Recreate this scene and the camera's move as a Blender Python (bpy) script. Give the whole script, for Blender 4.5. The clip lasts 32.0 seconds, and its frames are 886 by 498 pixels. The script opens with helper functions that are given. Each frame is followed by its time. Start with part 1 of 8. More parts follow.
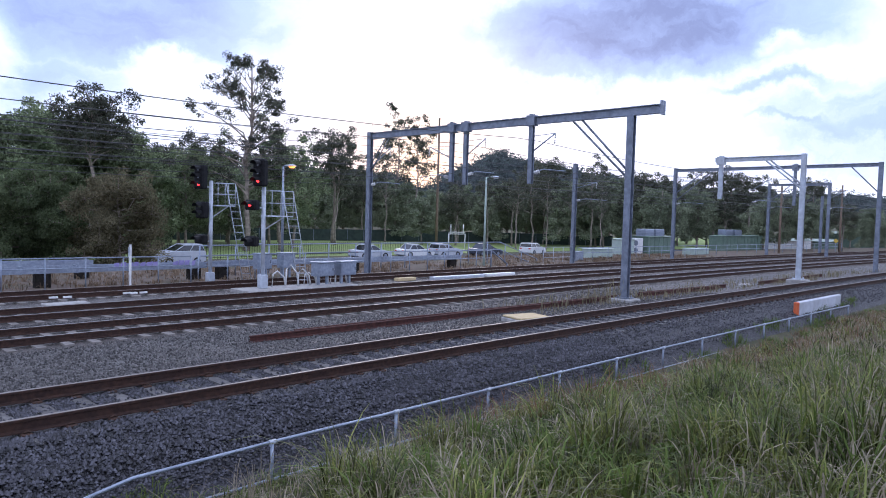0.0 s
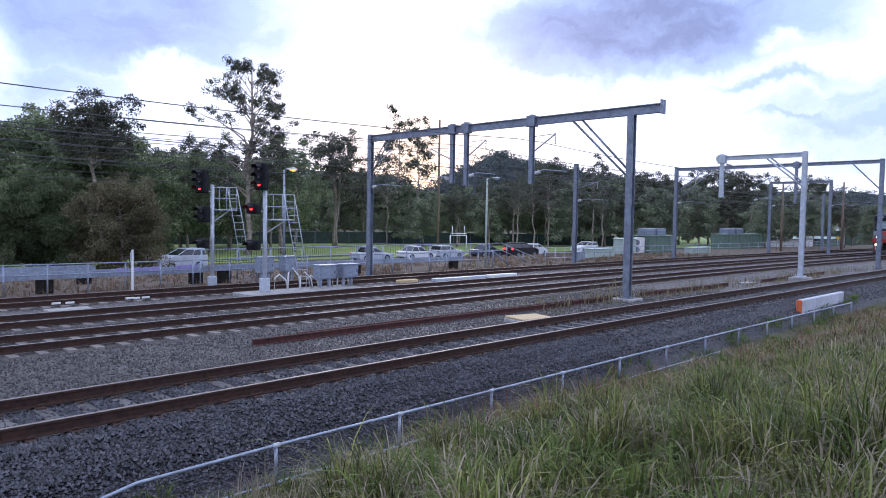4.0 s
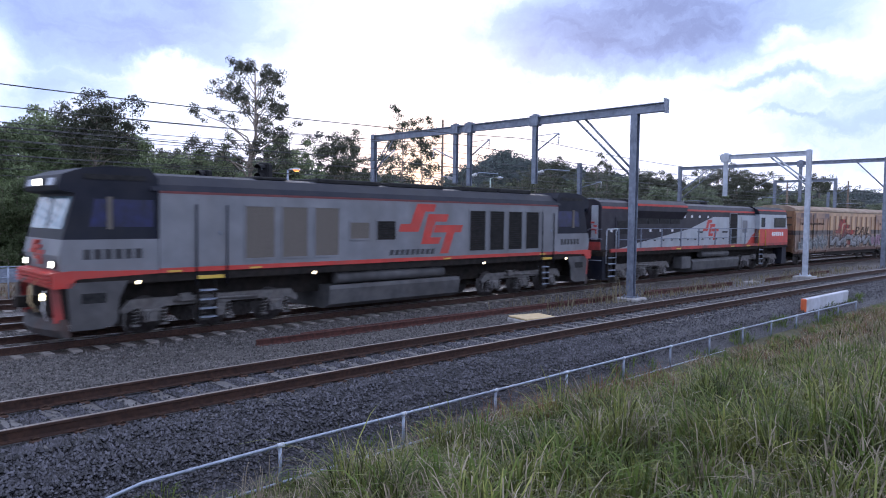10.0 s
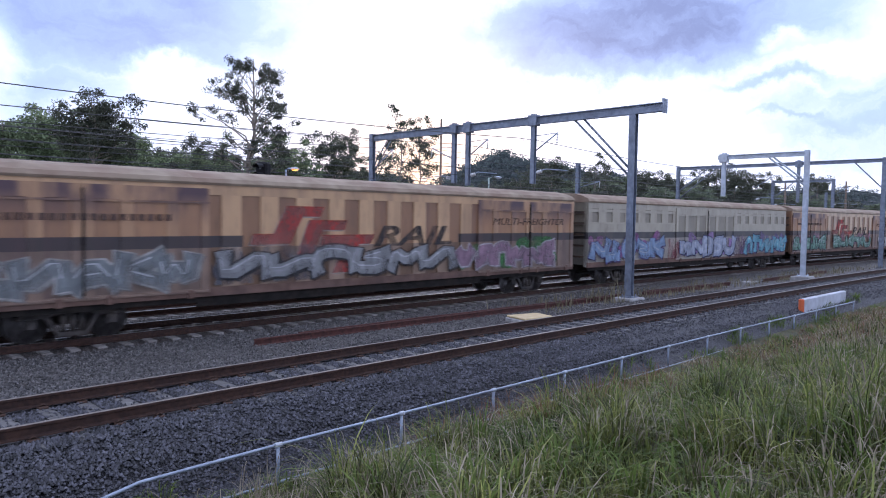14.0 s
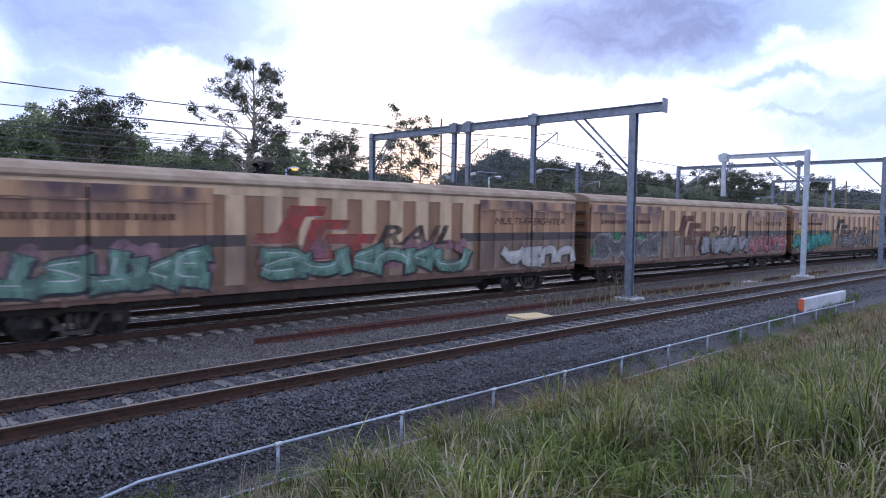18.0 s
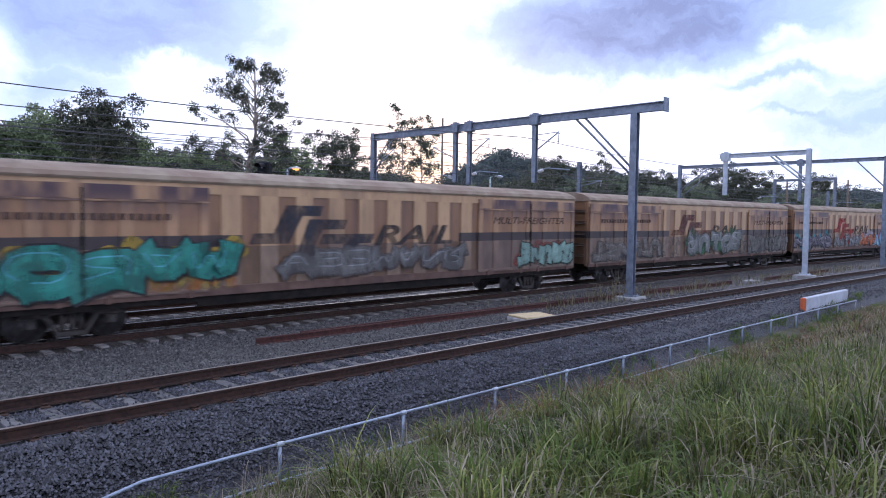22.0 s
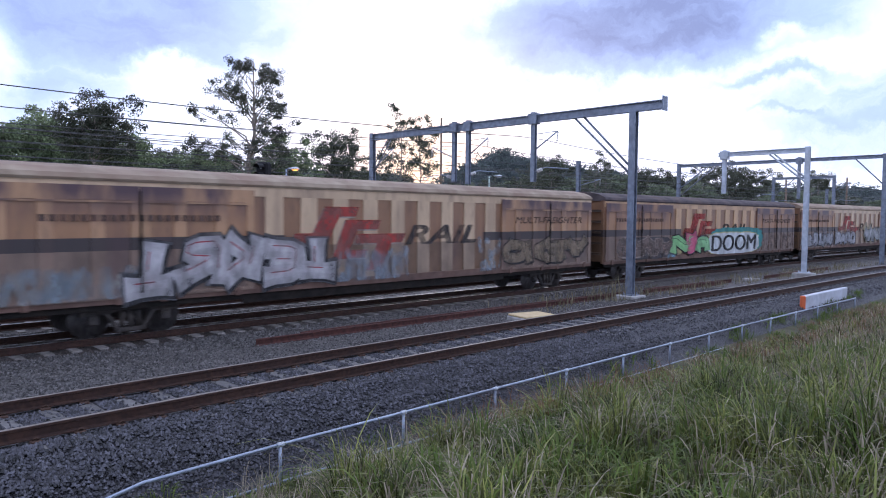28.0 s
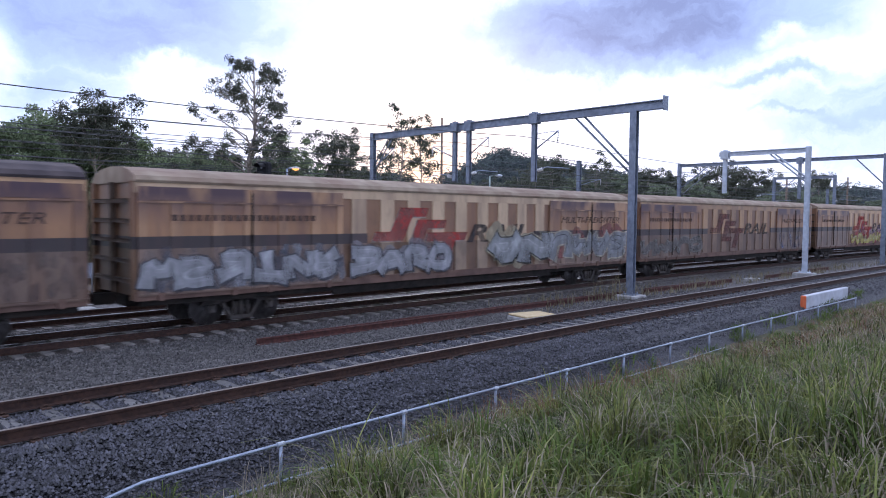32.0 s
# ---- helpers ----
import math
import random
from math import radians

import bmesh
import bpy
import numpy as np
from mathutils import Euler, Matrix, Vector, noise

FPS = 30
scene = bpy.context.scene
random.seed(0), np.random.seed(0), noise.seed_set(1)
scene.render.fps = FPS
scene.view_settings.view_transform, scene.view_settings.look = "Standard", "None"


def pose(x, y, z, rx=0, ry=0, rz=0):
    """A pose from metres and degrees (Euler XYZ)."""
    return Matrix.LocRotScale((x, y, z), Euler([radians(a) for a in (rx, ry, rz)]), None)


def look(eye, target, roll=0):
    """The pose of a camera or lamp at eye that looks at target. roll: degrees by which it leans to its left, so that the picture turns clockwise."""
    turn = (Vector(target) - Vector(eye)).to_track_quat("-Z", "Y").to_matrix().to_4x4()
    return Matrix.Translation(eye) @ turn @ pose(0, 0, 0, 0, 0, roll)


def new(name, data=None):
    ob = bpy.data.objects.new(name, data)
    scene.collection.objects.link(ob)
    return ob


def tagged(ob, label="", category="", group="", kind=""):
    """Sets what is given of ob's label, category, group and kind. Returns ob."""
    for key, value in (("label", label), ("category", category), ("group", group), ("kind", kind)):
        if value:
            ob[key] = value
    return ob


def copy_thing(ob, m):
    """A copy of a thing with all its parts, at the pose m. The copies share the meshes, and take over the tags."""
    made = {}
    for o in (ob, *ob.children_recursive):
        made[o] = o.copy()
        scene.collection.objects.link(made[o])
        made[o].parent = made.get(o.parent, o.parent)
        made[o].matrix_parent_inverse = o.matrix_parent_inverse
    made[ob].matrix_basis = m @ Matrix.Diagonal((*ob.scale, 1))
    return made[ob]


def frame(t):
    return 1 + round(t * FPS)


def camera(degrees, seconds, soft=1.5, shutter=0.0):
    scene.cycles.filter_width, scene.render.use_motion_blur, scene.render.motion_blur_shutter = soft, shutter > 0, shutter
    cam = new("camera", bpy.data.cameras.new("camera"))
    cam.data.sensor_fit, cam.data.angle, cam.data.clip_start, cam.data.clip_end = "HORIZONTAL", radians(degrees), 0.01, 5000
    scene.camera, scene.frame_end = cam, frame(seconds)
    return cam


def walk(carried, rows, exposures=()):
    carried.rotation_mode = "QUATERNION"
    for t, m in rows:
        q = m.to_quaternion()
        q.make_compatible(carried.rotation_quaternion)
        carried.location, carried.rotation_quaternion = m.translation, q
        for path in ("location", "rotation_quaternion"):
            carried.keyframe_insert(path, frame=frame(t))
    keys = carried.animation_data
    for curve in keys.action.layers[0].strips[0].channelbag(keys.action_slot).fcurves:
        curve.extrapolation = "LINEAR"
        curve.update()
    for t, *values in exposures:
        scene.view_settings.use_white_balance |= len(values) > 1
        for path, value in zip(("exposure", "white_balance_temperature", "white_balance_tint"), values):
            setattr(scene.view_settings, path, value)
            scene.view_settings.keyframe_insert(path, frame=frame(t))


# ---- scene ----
cam = camera(64.9, 32.0, soft=1.0, shutter=0.3)
EYE = Vector((0.0, 0.0, 2.72))


def aim(yaw, pitch, roll):
    """A pose at the tripod from the heading, the tilt and the lean, in degrees."""
    a, b = radians(yaw), radians(pitch)
    way = Vector((math.cos(b) * math.cos(a), math.cos(b) * math.sin(a), math.sin(b)))
    return look(EYE, EYE + way * 10, roll)


# seconds, heading, tilt, lean: hand-held sway
SWAY = [
    (0, 44.18, -2.76, 1.61), (0.5, 44.16, -2.70, 1.48), (1, 44.15, -2.64, 1.40), (1.5, 44.15, -2.59, 1.31),
    (2, 44.18, -2.56, 1.22), (2.5, 44.18, -2.56, 1.16), (3, 44.18, -2.58, 1.11), (3.5, 44.26, -2.60, 1.01),
    (5.5, 44.40, -2.67, 0.99), (6, 44.35, -2.67, 0.99), (6.5, 44.34, -2.66, 0.96), (7, 44.37, -2.64, 0.92),
    (7.5, 44.41, -2.64, 0.89), (8, 44.46, -2.66, 0.88), (8.5, 44.52, -2.68, 0.87), (9, 44.57, -2.67, 0.85),
    (9.5, 44.59, -2.65, 0.82), (10, 44.60, -2.65, 0.80), (10.5, 44.56, -2.67, 0.81), (11, 44.49, -2.66, 0.82),
    (11.5, 44.44, -2.66, 0.85), (12, 44.45, -2.67, 0.90), (12.5, 44.47, -2.66, 0.93), (13, 44.49, -2.66, 0.94),
    (13.5, 44.48, -2.67, 0.93), (14, 44.46, -2.68, 0.91), (14.5, 44.43, -2.68, 0.90), (16.5, 44.48, -2.74, 0.97),
    (17, 44.47, -2.74, 0.97), (17.5, 44.47, -2.73, 0.97), (18, 44.46, -2.72, 0.94), (18.5, 44.42, -2.70, 0.89),
    (19, 44.40, -2.71, 0.86), (19.5, 44.44, -2.72, 0.83), (20, 44.50, -2.75, 0.83), (20.5, 44.54, -2.76, 0.83),
    (21, 44.58, -2.75, 0.82), (21.5, 44.59, -2.74, 0.83), (22, 44.58, -2.75, 0.83), (22.5, 44.55, -2.77, 0.81),
    (23, 44.52, -2.77, 0.78), (23.5, 44.49, -2.76, 0.74), (24, 44.49, -2.74, 0.71), (24.5, 44.49, -2.73, 0.69),
    (25, 44.50, -2.73, 0.68), (25.5, 44.53, -2.77, 0.68), (27.5, 44.54, -2.78, 0.57), (28, 44.53, -2.77, 0.55),
    (28.5, 44.55, -2.79, 0.55), (29, 44.57, -2.82, 0.56), (29.5, 44.57, -2.83, 0.58), (30, 44.57, -2.82, 0.59),
    (30.5, 44.58, -2.81, 0.60), (31, 44.59, -2.80, 0.59), (31.5, 44.59, -2.80, 0.59), (32, 44.57, -2.80, 0.58)]
walk(cam, [(t, aim(a, b, c)) for t, a, b, c in SWAY], exposures=[(0, 0.25, 5680, 17), (32, 0.25, 5680, 17)])

# ---------------------------------------------------------------- world and light
GLOW = Vector((math.cos(radians(46)) * math.cos(radians(4)), math.sin(radians(46)) * math.cos(radians(4)), math.sin(radians(4))))


def make_world():
    world = bpy.data.worlds.new("evening_sky")
    scene.world = world
    world.use_nodes = True
    nt = world.node_tree
    nt.nodes.clear()
    N, L = nt.nodes, nt.links
    out = N.new("ShaderNodeOutputWorld")
    tc = N.new("ShaderNodeTexCoord")
    sky = N.new("ShaderNodeTexSky")
    sky.sky_type, sky.sun_disc = "NISHITA", False
    sky.sun_elevation, sky.sun_rotation = radians(4), radians(90 - 46)
    bg1 = N.new("ShaderNodeBackground")
    bg1.inputs["Strength"].default_value = 0.12
    L.new(sky.outputs[0], bg1.inputs["Color"])
    # cloud deck: large soft masses with torn edges
    def vmath(op, a, b=None):
        n = N.new("ShaderNodeVectorMath")
        n.operation = op
        for i, v in enumerate((a, b)):
            if v is None:
                continue
            if isinstance(v, (tuple, Vector)):
                n.inputs[i].default_value = tuple(v)
            else:
                L.new(v, n.inputs[i])
        return n
    def fmath(op, a, b=0.0, clamp=False):
        n = N.new("ShaderNodeMath")
        n.operation, n.use_clamp = op, clamp
        for i, v in enumerate((a, b)):
            if isinstance(v, (int, float)):
                n.inputs[i].default_value = v
            else:
                L.new(v, n.inputs[i])
        return n.outputs[0]
    warp = N.new("ShaderNodeTexNoise")
    warp.inputs["Scale"].default_value, warp.inputs["Detail"].default_value, warp.inputs["Roughness"].default_value = 7.0, 8.0, 0.6
    L.new(tc.outputs["Generated"], warp.inputs["Vector"])
    shift = vmath("SUBTRACT", warp.outputs["Color"], (0.5, 0.5, 0.5))
    scl = N.new("ShaderNodeVectorMath")
    scl.operation = "SCALE"
    L.new(shift.outputs[0], scl.inputs[0])
    scl.inputs["Scale"].default_value = 0.17
    way = vmath("NORMALIZE", vmath("ADD", tc.outputs["Generated"], scl.outputs[0]).outputs[0]).outputs[0]
    sep = N.new("ShaderNodeSeparateXYZ")
    L.new(way, sep.inputs[0])
    sep0 = N.new("ShaderNodeSeparateXYZ")
    L.new(tc.outputs["Generated"], sep0.inputs[0])
    # flattened layer noise: direction divided by height gives bands towards the horizon
    flat = vmath("MULTIPLY", way, (1.0, 1.0, 3.2)).outputs[0]
    nz = N.new("ShaderNodeTexNoise")
    nz.inputs["Scale"].default_value, nz.inputs["Detail"].default_value, nz.inputs["Roughness"].default_value = 2.3, 7.0, 0.55
    L.new(flat, nz.inputs["Vector"])
    def mass(yaw, pitch, wide, high, soft):
        """A cloud mass round a heading: 1 in its core, 0 outside."""
        a, b = radians(yaw), radians(pitch)
        fw = (math.cos(a) * math.cos(b), math.sin(a) * math.cos(b), math.sin(b))
        rt = (math.sin(a), -math.cos(a), 0.0)
        up = (-math.cos(a) * math.sin(b), -math.sin(a) * math.sin(b), math.cos(b))
        f = fmath("MAXIMUM", vmath("DOT_PRODUCT", way, fw).outputs["Value"], 0.05)
        x = fmath("DIVIDE", fmath("DIVIDE", vmath("DOT_PRODUCT", way, rt).outputs["Value"], f), math.tan(radians(wide)))
        y = fmath("DIVIDE", fmath("DIVIDE", vmath("DOT_PRODUCT", way, up).outputs["Value"], f), math.tan(radians(high)))
        r = fmath("SQRT", fmath("ADD", fmath("MULTIPLY", x, x), fmath("MULTIPLY", y, y)))
        return fmath("DIVIDE", fmath("SUBTRACT", 1.0, r), soft, clamp=True)
    dark = fmath("MULTIPLY", fmath("SUBTRACT", nz.outputs["Fac"], 0.46), 1.5, clamp=True)
    for m in CLOUDS:
        core = fmath("MULTIPLY", mass(*m[:5]), abs(m[5]))
        dark = fmath("MAXIMUM", dark, core) if m[5] > 0 else fmath("MULTIPLY", dark, fmath("SUBTRACT", 1.0, core))
    fine = N.new("ShaderNodeTexNoise")
    fine.inputs["Scale"].default_value, fine.inputs["Detail"].default_value, fine.inputs["Roughness"].default_value = 9.0, 8.0, 0.62
    L.new(flat, fine.inputs["Vector"])
    dark = fmath("MULTIPLY", dark, fmath("ADD", 0.35, fmath("MULTIPLY", fine.outputs["Fac"], 1.25)), clamp=True)
    ramp = N.new("ShaderNodeValToRGB")
    els = ramp.color_ramp.elements
    els[0].position, els[0].color = 0.0, (1.14, 1.2, 1.36, 1)
    els[1].position, els[1].color = 1.0, (0.27, 0.325, 0.55, 1)
    e = els.new(0.35)
    e.color = (0.58, 0.72, 1.08, 1)
    L.new(dark, ramp.inputs[0])
    # warm light low round the hidden sun
    near = fmath("POWER", fmath("MAXIMUM", vmath("DOT_PRODUCT", tc.outputs["Generated"], GLOW).outputs["Value"], 0.0), 160.0)
    warm = N.new("ShaderNodeMix")
    warm.data_type, warm.blend_type = "RGBA", "MIX"
    L.new(fmath("MULTIPLY", near, 0.7), warm.inputs[0])
    L.new(ramp.outputs[0], warm.inputs[6])
    warm.inputs[7].default_value = (1.35, 0.98, 0.62, 1)
    bg2 = N.new("ShaderNodeBackground")
    bg2.inputs["Strength"].default_value = 1.0
    L.new(warm.outputs[2], bg2.inputs["Color"])
    mix = N.new("ShaderNodeMixShader")
    mix.inputs[0].default_value = 0.88
    L.new(bg1.outputs[0], mix.inputs[1])
    L.new(bg2.outputs[0], mix.inputs[2])
    L.new(mix.outputs[0], out.inputs[0])


# heading, height, half-width, half-height, softness, how dark (above 0) or bright (below 0)
CLOUDS = [(70.0, 15.0, 15.0, 7.0, 0.6, 0.66), (73.0, 8.6, 9.0, 3.0, 1.2, 0.6), (65.2, 9.9, 4.2, 3.0, 0.45, -0.95), (77.4, 9.8, 3.0, 2.6, 1.0, -0.7), (58.5, 13.5, 7.0, 3.5, 1.4, 0.5), (45.0, 9.5, 14.0, 8.0, 0.7, -1), (28.8, 15.2, 16.0, 5.3, 0.7, 1), (18.6, 12.8, 2.4, 1.0, 0.9, -0.8), (19.0, 9.8, 9.0, 1.0, 2.2, 1), (16.0, 7.2, 8.0, 0.8, 2.4, 1)]
make_world()
sun_data = bpy.data.lights.new("sun", "SUN")
sun_data.energy, sun_data.angle, sun_data.color = 0.5, radians(25), (1.0, 0.86, 0.72)
sun = new("sun", sun_data)
sun.matrix_basis = look(GLOW * 100 + Vector((0, 0, 14)), (0, 0, 0))

# ---------------------------------------------------------------- track geometry
D0 = 10.597                      # from the camera to the near track
K_NEAR, K_MAIN, A_MAIN = 0.000968, 0.001215, 0.01678   # curvatures and the main lines' heading
L_T, L_M, L_F = 7.935, 11.721, 15.949                  # centre lines of the three main tracks
Z_MAIN = -0.35                   # their rail tops; the near track's is 0


def near(s, l, z=0.0):
    """A point s metres along the near track, l metres beyond its centre line."""
    a = K_NEAR * s
    return Vector((math.sin(a) / K_NEAR + math.sin(a) * l, D0 + (math.cos(a) - 1) / K_NEAR + math.cos(a) * l, z))


def main(s, l, z=0.0):
    """The same along the main lines; l is counted from the near track's foot."""
    a = K_MAIN * s
    x, y = math.sin(a) / K_MAIN + math.sin(a) * l, (math.cos(a) - 1) / K_MAIN + math.cos(a) * l
    c, d = math.cos(A_MAIN), math.sin(A_MAIN)
    return Vector((x * c - y * d, D0 + x * d + y * c, z))


def main_turn(s):
    """The heading of the main lines in degrees."""
    return math.degrees(A_MAIN - K_MAIN * s)


def across(x, y):
    """The l of a place by the main lines."""
    c, d = math.cos(A_MAIN), math.sin(A_MAIN)
    u, v = x * c + (y - D0) * d, -x * d + (y - D0) * c
    r = 1 / K_MAIN
    return math.hypot(u, v + r) - r


def across_near(x, y):
    return math.hypot(x, y - D0 + 1 / K_NEAR) - 1 / K_NEAR


def lerp_table(table, v):
    for (a, x), (b, y) in zip(table, table[1:]):
        if v <= b:
            k = max(0.0, (v - a) / (b - a))
            k = k * k * (3 - 2 * k) if abs(y - x) > 0.25 else k
            return x + (y - x) * k
    return table[-1][1]


PROFILE = [(-30, 1.6), (-12, 1.3), (-9.5, 0.85), (-7.4, 0.5), (-5.5, 0.0), (-3.6, -0.86), (-2.6, -0.86), (-1.75, -0.4), (-1.3, -0.21), (-0.95, -0.195), (-0.7, -0.215), (0.7, -0.215), (0.95, -0.195), (1.5, -0.23), (3.2, -0.46), (6.4, -0.56), (17.4, -0.55),
           (19.0, -0.72), (24.5, -0.82), (31.0, -0.95), (35.0, -1.15), (41.0, -1.93), (52.0, -2.03), (62.0, -2.06), (120.0, -2.0), (180.0, 4.0), (400.0, 10.0), (1200.0, 10.0), (3000.0, 0.0)]


def ground_z(x, y):
    l = across(x, y)
    if l < 4.0:       # the near track bends less than the main lines
        k = min(1.0, max(0.0, (4.0 - l) / 2.5))
        l += (across_near(x, y) - l) * k
    z = lerp_table(PROFILE, l)
    if l < -3.2:      # the grassy bank sinks along the line and towards the cut
        k = min(1.0, (-3.2 - l) / 1.5)
        z -= k * 0.25 * min(1.0, max(0.0, (x - 7.0) / 6.0))
        z -= k * 0.35 * min(1.0, max(0.0, (3.4 - x) / 2.0))
        z += k * 0.09 * noise.noise(Vector((x * 0.7, y * 0.7, 3.0)))
    if -2.6 < l < 20:
        z += 0.018 * noise.noise(Vector((x * 1.6, y * 1.6, 0.0)))
    elif l > 20:
        z += 0.06 * noise.noise(Vector((x * 0.25, y * 0.25, 1.0)))
    return z

# ---------------------------------------------------------------- materials
def mat(name, c1, c2, scale=4.0, rough=0.8, metal=0.0, bump=0.0, bscale=40.0, grime=None, gscale=0.7, vary=0.0, island=0.0, streak=None, gamount=0.5):
    """A surface with fine grain (c1 to c2), larger stains (grime) and a small relief, in metres of the object's space."""
    m = bpy.data.materials.new(name)
    m.use_nodes = True
    nt = m.node_tree
    N, L = nt.nodes, nt.links
    b = N["Principled BSDF"]
    tc = N.new("ShaderNodeTexCoord")
    n1 = N.new("ShaderNodeTexNoise")
    n1.inputs["Scale"].default_value, n1.inputs["Detail"].default_value = scale, 7.0
    L.new(tc.outputs["Object"], n1.inputs["Vector"])
    r1 = N.new("ShaderNodeValToRGB")
    r1.color_ramp.elements[0].position, r1.color_ramp.elements[1].position = 0.35, 0.65
    r1.color_ramp.elements[0].color, r1.color_ramp.elements[1].color = (*c1, 1), (*c2, 1)
    L.new(n1.outputs["Fac"], r1.inputs[0])
    col = r1.outputs[0]
    if grime:
        n2 = N.new("ShaderNodeTexNoise")
        n2.inputs["Scale"].default_value, n2.inputs["Detail"].default_value = gscale, 5.0
        if streak:
            mp = N.new("ShaderNodeMapping")
            mp.inputs["Scale"].default_value = streak
            L.new(tc.outputs["Object"], mp.inputs[0])
            L.new(mp.outputs[0], n2.inputs["Vector"])
        else:
            L.new(tc.outputs["Object"], n2.inputs["Vector"])
        r2 = N.new("ShaderNodeValToRGB")
        r2.color_ramp.elements[0].position, r2.color_ramp.elements[1].position = 0.45, 0.7
        r2.color_ramp.elements[0].color, r2.color_ramp.elements[1].color = (0, 0, 0, 1), (gamount, gamount, gamount, 1)
        L.new(n2.outputs["Fac"], r2.inputs[0])
        mx = N.new("ShaderNodeMix")
        mx.data_type = "RGBA"
        L.new(r2.outputs[0], mx.inputs[0])
        L.new(col, mx.inputs[6])
        mx.inputs[7].default_value = (*grime, 1)
        col = mx.outputs[2]
    if vary or island:
        hs = N.new("ShaderNodeHueSaturation")
        if vary:
            src = N.new("ShaderNodeObjectInfo").outputs["Random"]
        else:
            src = N.new("ShaderNodeNewGeometry").outputs["Random Per Island"]
        amount = vary or island
        mr = N.new("ShaderNodeMapRange")
        mr.inputs[3].default_value, mr.inputs[4].default_value = 1 - amount, 1 + amount
        L.new(src, mr.inputs[0])
        L.new(mr.outputs[0], hs.inputs["Value"])
        L.new(col, hs.inputs["Color"])
        col = hs.outputs[0]
    L.new(col, b.inputs["Base Color"])
    b.inputs["Roughness"].default_value, b.inputs["Metallic"].default_value = rough, metal
    if bump:
        n3 = N.new("ShaderNodeTexNoise")
        n3.inputs["Scale"].default_value, n3.inputs["Detail"].default_value = bscale, 4.0
        L.new(tc.outputs["Object"], n3.inputs["Vector"])
        bp = N.new("ShaderNodeBump")
        bp.inputs["Strength"].default_value, bp.inputs["Distance"].default_value = bump, 0.02
        L.new(n3.outputs["Fac"], bp.inputs["Height"])
        L.new(bp.outputs[0], b.inputs["Normal"])
    return m


def glow(name, color, strength):
    m = bpy.data.materials.new(name)
    m.use_nodes = True
    b = m.node_tree.nodes["Principled BSDF"]
    b.inputs["Base Color"].default_value = (*color, 1)
    b.inputs["Emission Color"].default_value = (*color, 1)
    b.inputs["Emission Strength"].default_value = strength
    return m


def glass(name, tint, rough=0.05):
    m = bpy.data.materials.new(name)
    m.use_nodes = True
    b = m.node_tree.nodes["Principled BSDF"]
    b.inputs["Base Color"].default_value = (*tint, 1)
    b.inputs["Roughness"].default_value = rough
    b.inputs["Specular IOR Level"].default_value = 0.8
    b.inputs["Coat Weight"].default_value = 0.6
    return m


def stones(name, base, dust, size):
    """Broken stone: cells of own tone, dark gaps of painted shade, a strong relief."""
    m = bpy.data.materials.new(name)
    m.use_nodes = True
    nt = m.node_tree
    N, L = nt.nodes, nt.links
    b = N["Principled BSDF"]
    tc = N.new("ShaderNodeTexCoord")
    v = N.new("ShaderNodeTexVoronoi")
    v.inputs["Scale"].default_value = 1 / size
    L.new(tc.outputs["Object"], v.inputs["Vector"])
    edge = N.new("ShaderNodeTexVoronoi")
    edge.feature = "DISTANCE_TO_EDGE"
    edge.inputs["Scale"].default_value = 1 / size
    L.new(tc.outputs["Object"], edge.inputs["Vector"])
    tone = N.new("ShaderNodeValToRGB")
    tone.color_ramp.elements[0].color = (*[c * 0.35 for c in base], 1)
    tone.color_ramp.elements[1].color = (*[min(1, c * 2.9) for c in base], 1)
    sepc = N.new("ShaderNodeSeparateColor")
    L.new(v.outputs["Color"], sepc.inputs[0])
    L.new(sepc.outputs[0], tone.inputs[0])
    big = N.new("ShaderNodeTexNoise")
    big.inputs["Scale"].default_value, big.inputs["Detail"].default_value = 0.35, 6.0
    L.new(tc.outputs["Object"], big.inputs["Vector"])
    br = N.new("ShaderNodeValToRGB")
    br.color_ramp.elements[0].position, br.color_ramp.elements[1].position = 0.4, 0.68
    br.color_ramp.elements[0].color, br.color_ramp.elements[1].color = (0, 0, 0, 1), (0.6, 0.6, 0.6, 1)
    L.new(big.outputs["Fac"], br.inputs[0])
    mx = N.new("ShaderNodeMix")
    mx.data_type = "RGBA"
    L.new(br.outputs[0], mx.inputs[0])
    L.new(tone.outputs[0], mx.inputs[6])
    mx.inputs[7].default_value = (*dust, 1)
    gap = N.new("ShaderNodeMapRange")
    gap.inputs[1].default_value, gap.inputs[2].default_value, gap.inputs[3].default_value = 0.0, 0.2, 0.06
    L.new(edge.outputs["Distance"], gap.inputs[0])
    mul = N.new("ShaderNodeMix")
    mul.data_type, mul.blend_type = "RGBA", "MULTIPLY"
    mul.inputs[0].default_value = 1.0
    L.new(mx.outputs[2], mul.inputs[6])
    L.new(gap.outputs[0], mul.inputs[7])
    L.new(mul.outputs[2], b.inputs["Base Color"])
    b.inputs["Roughness"].default_value = 0.6
    bp = N.new("ShaderNodeBump")
    bp.inputs["Strength"].default_value, bp.inputs["Distance"].default_value = 1.0, size * 0.8
    hm = N.new("ShaderNodeMath")
    hm.operation = "MINIMUM"
    L.new(edge.outputs["Distance"], hm.inputs[0])
    hm.inputs[1].default_value = 0.3
    L.new(hm.outputs[0], bp.inputs["Height"])
    L.new(bp.outputs[0], b.inputs["Normal"])
    return m



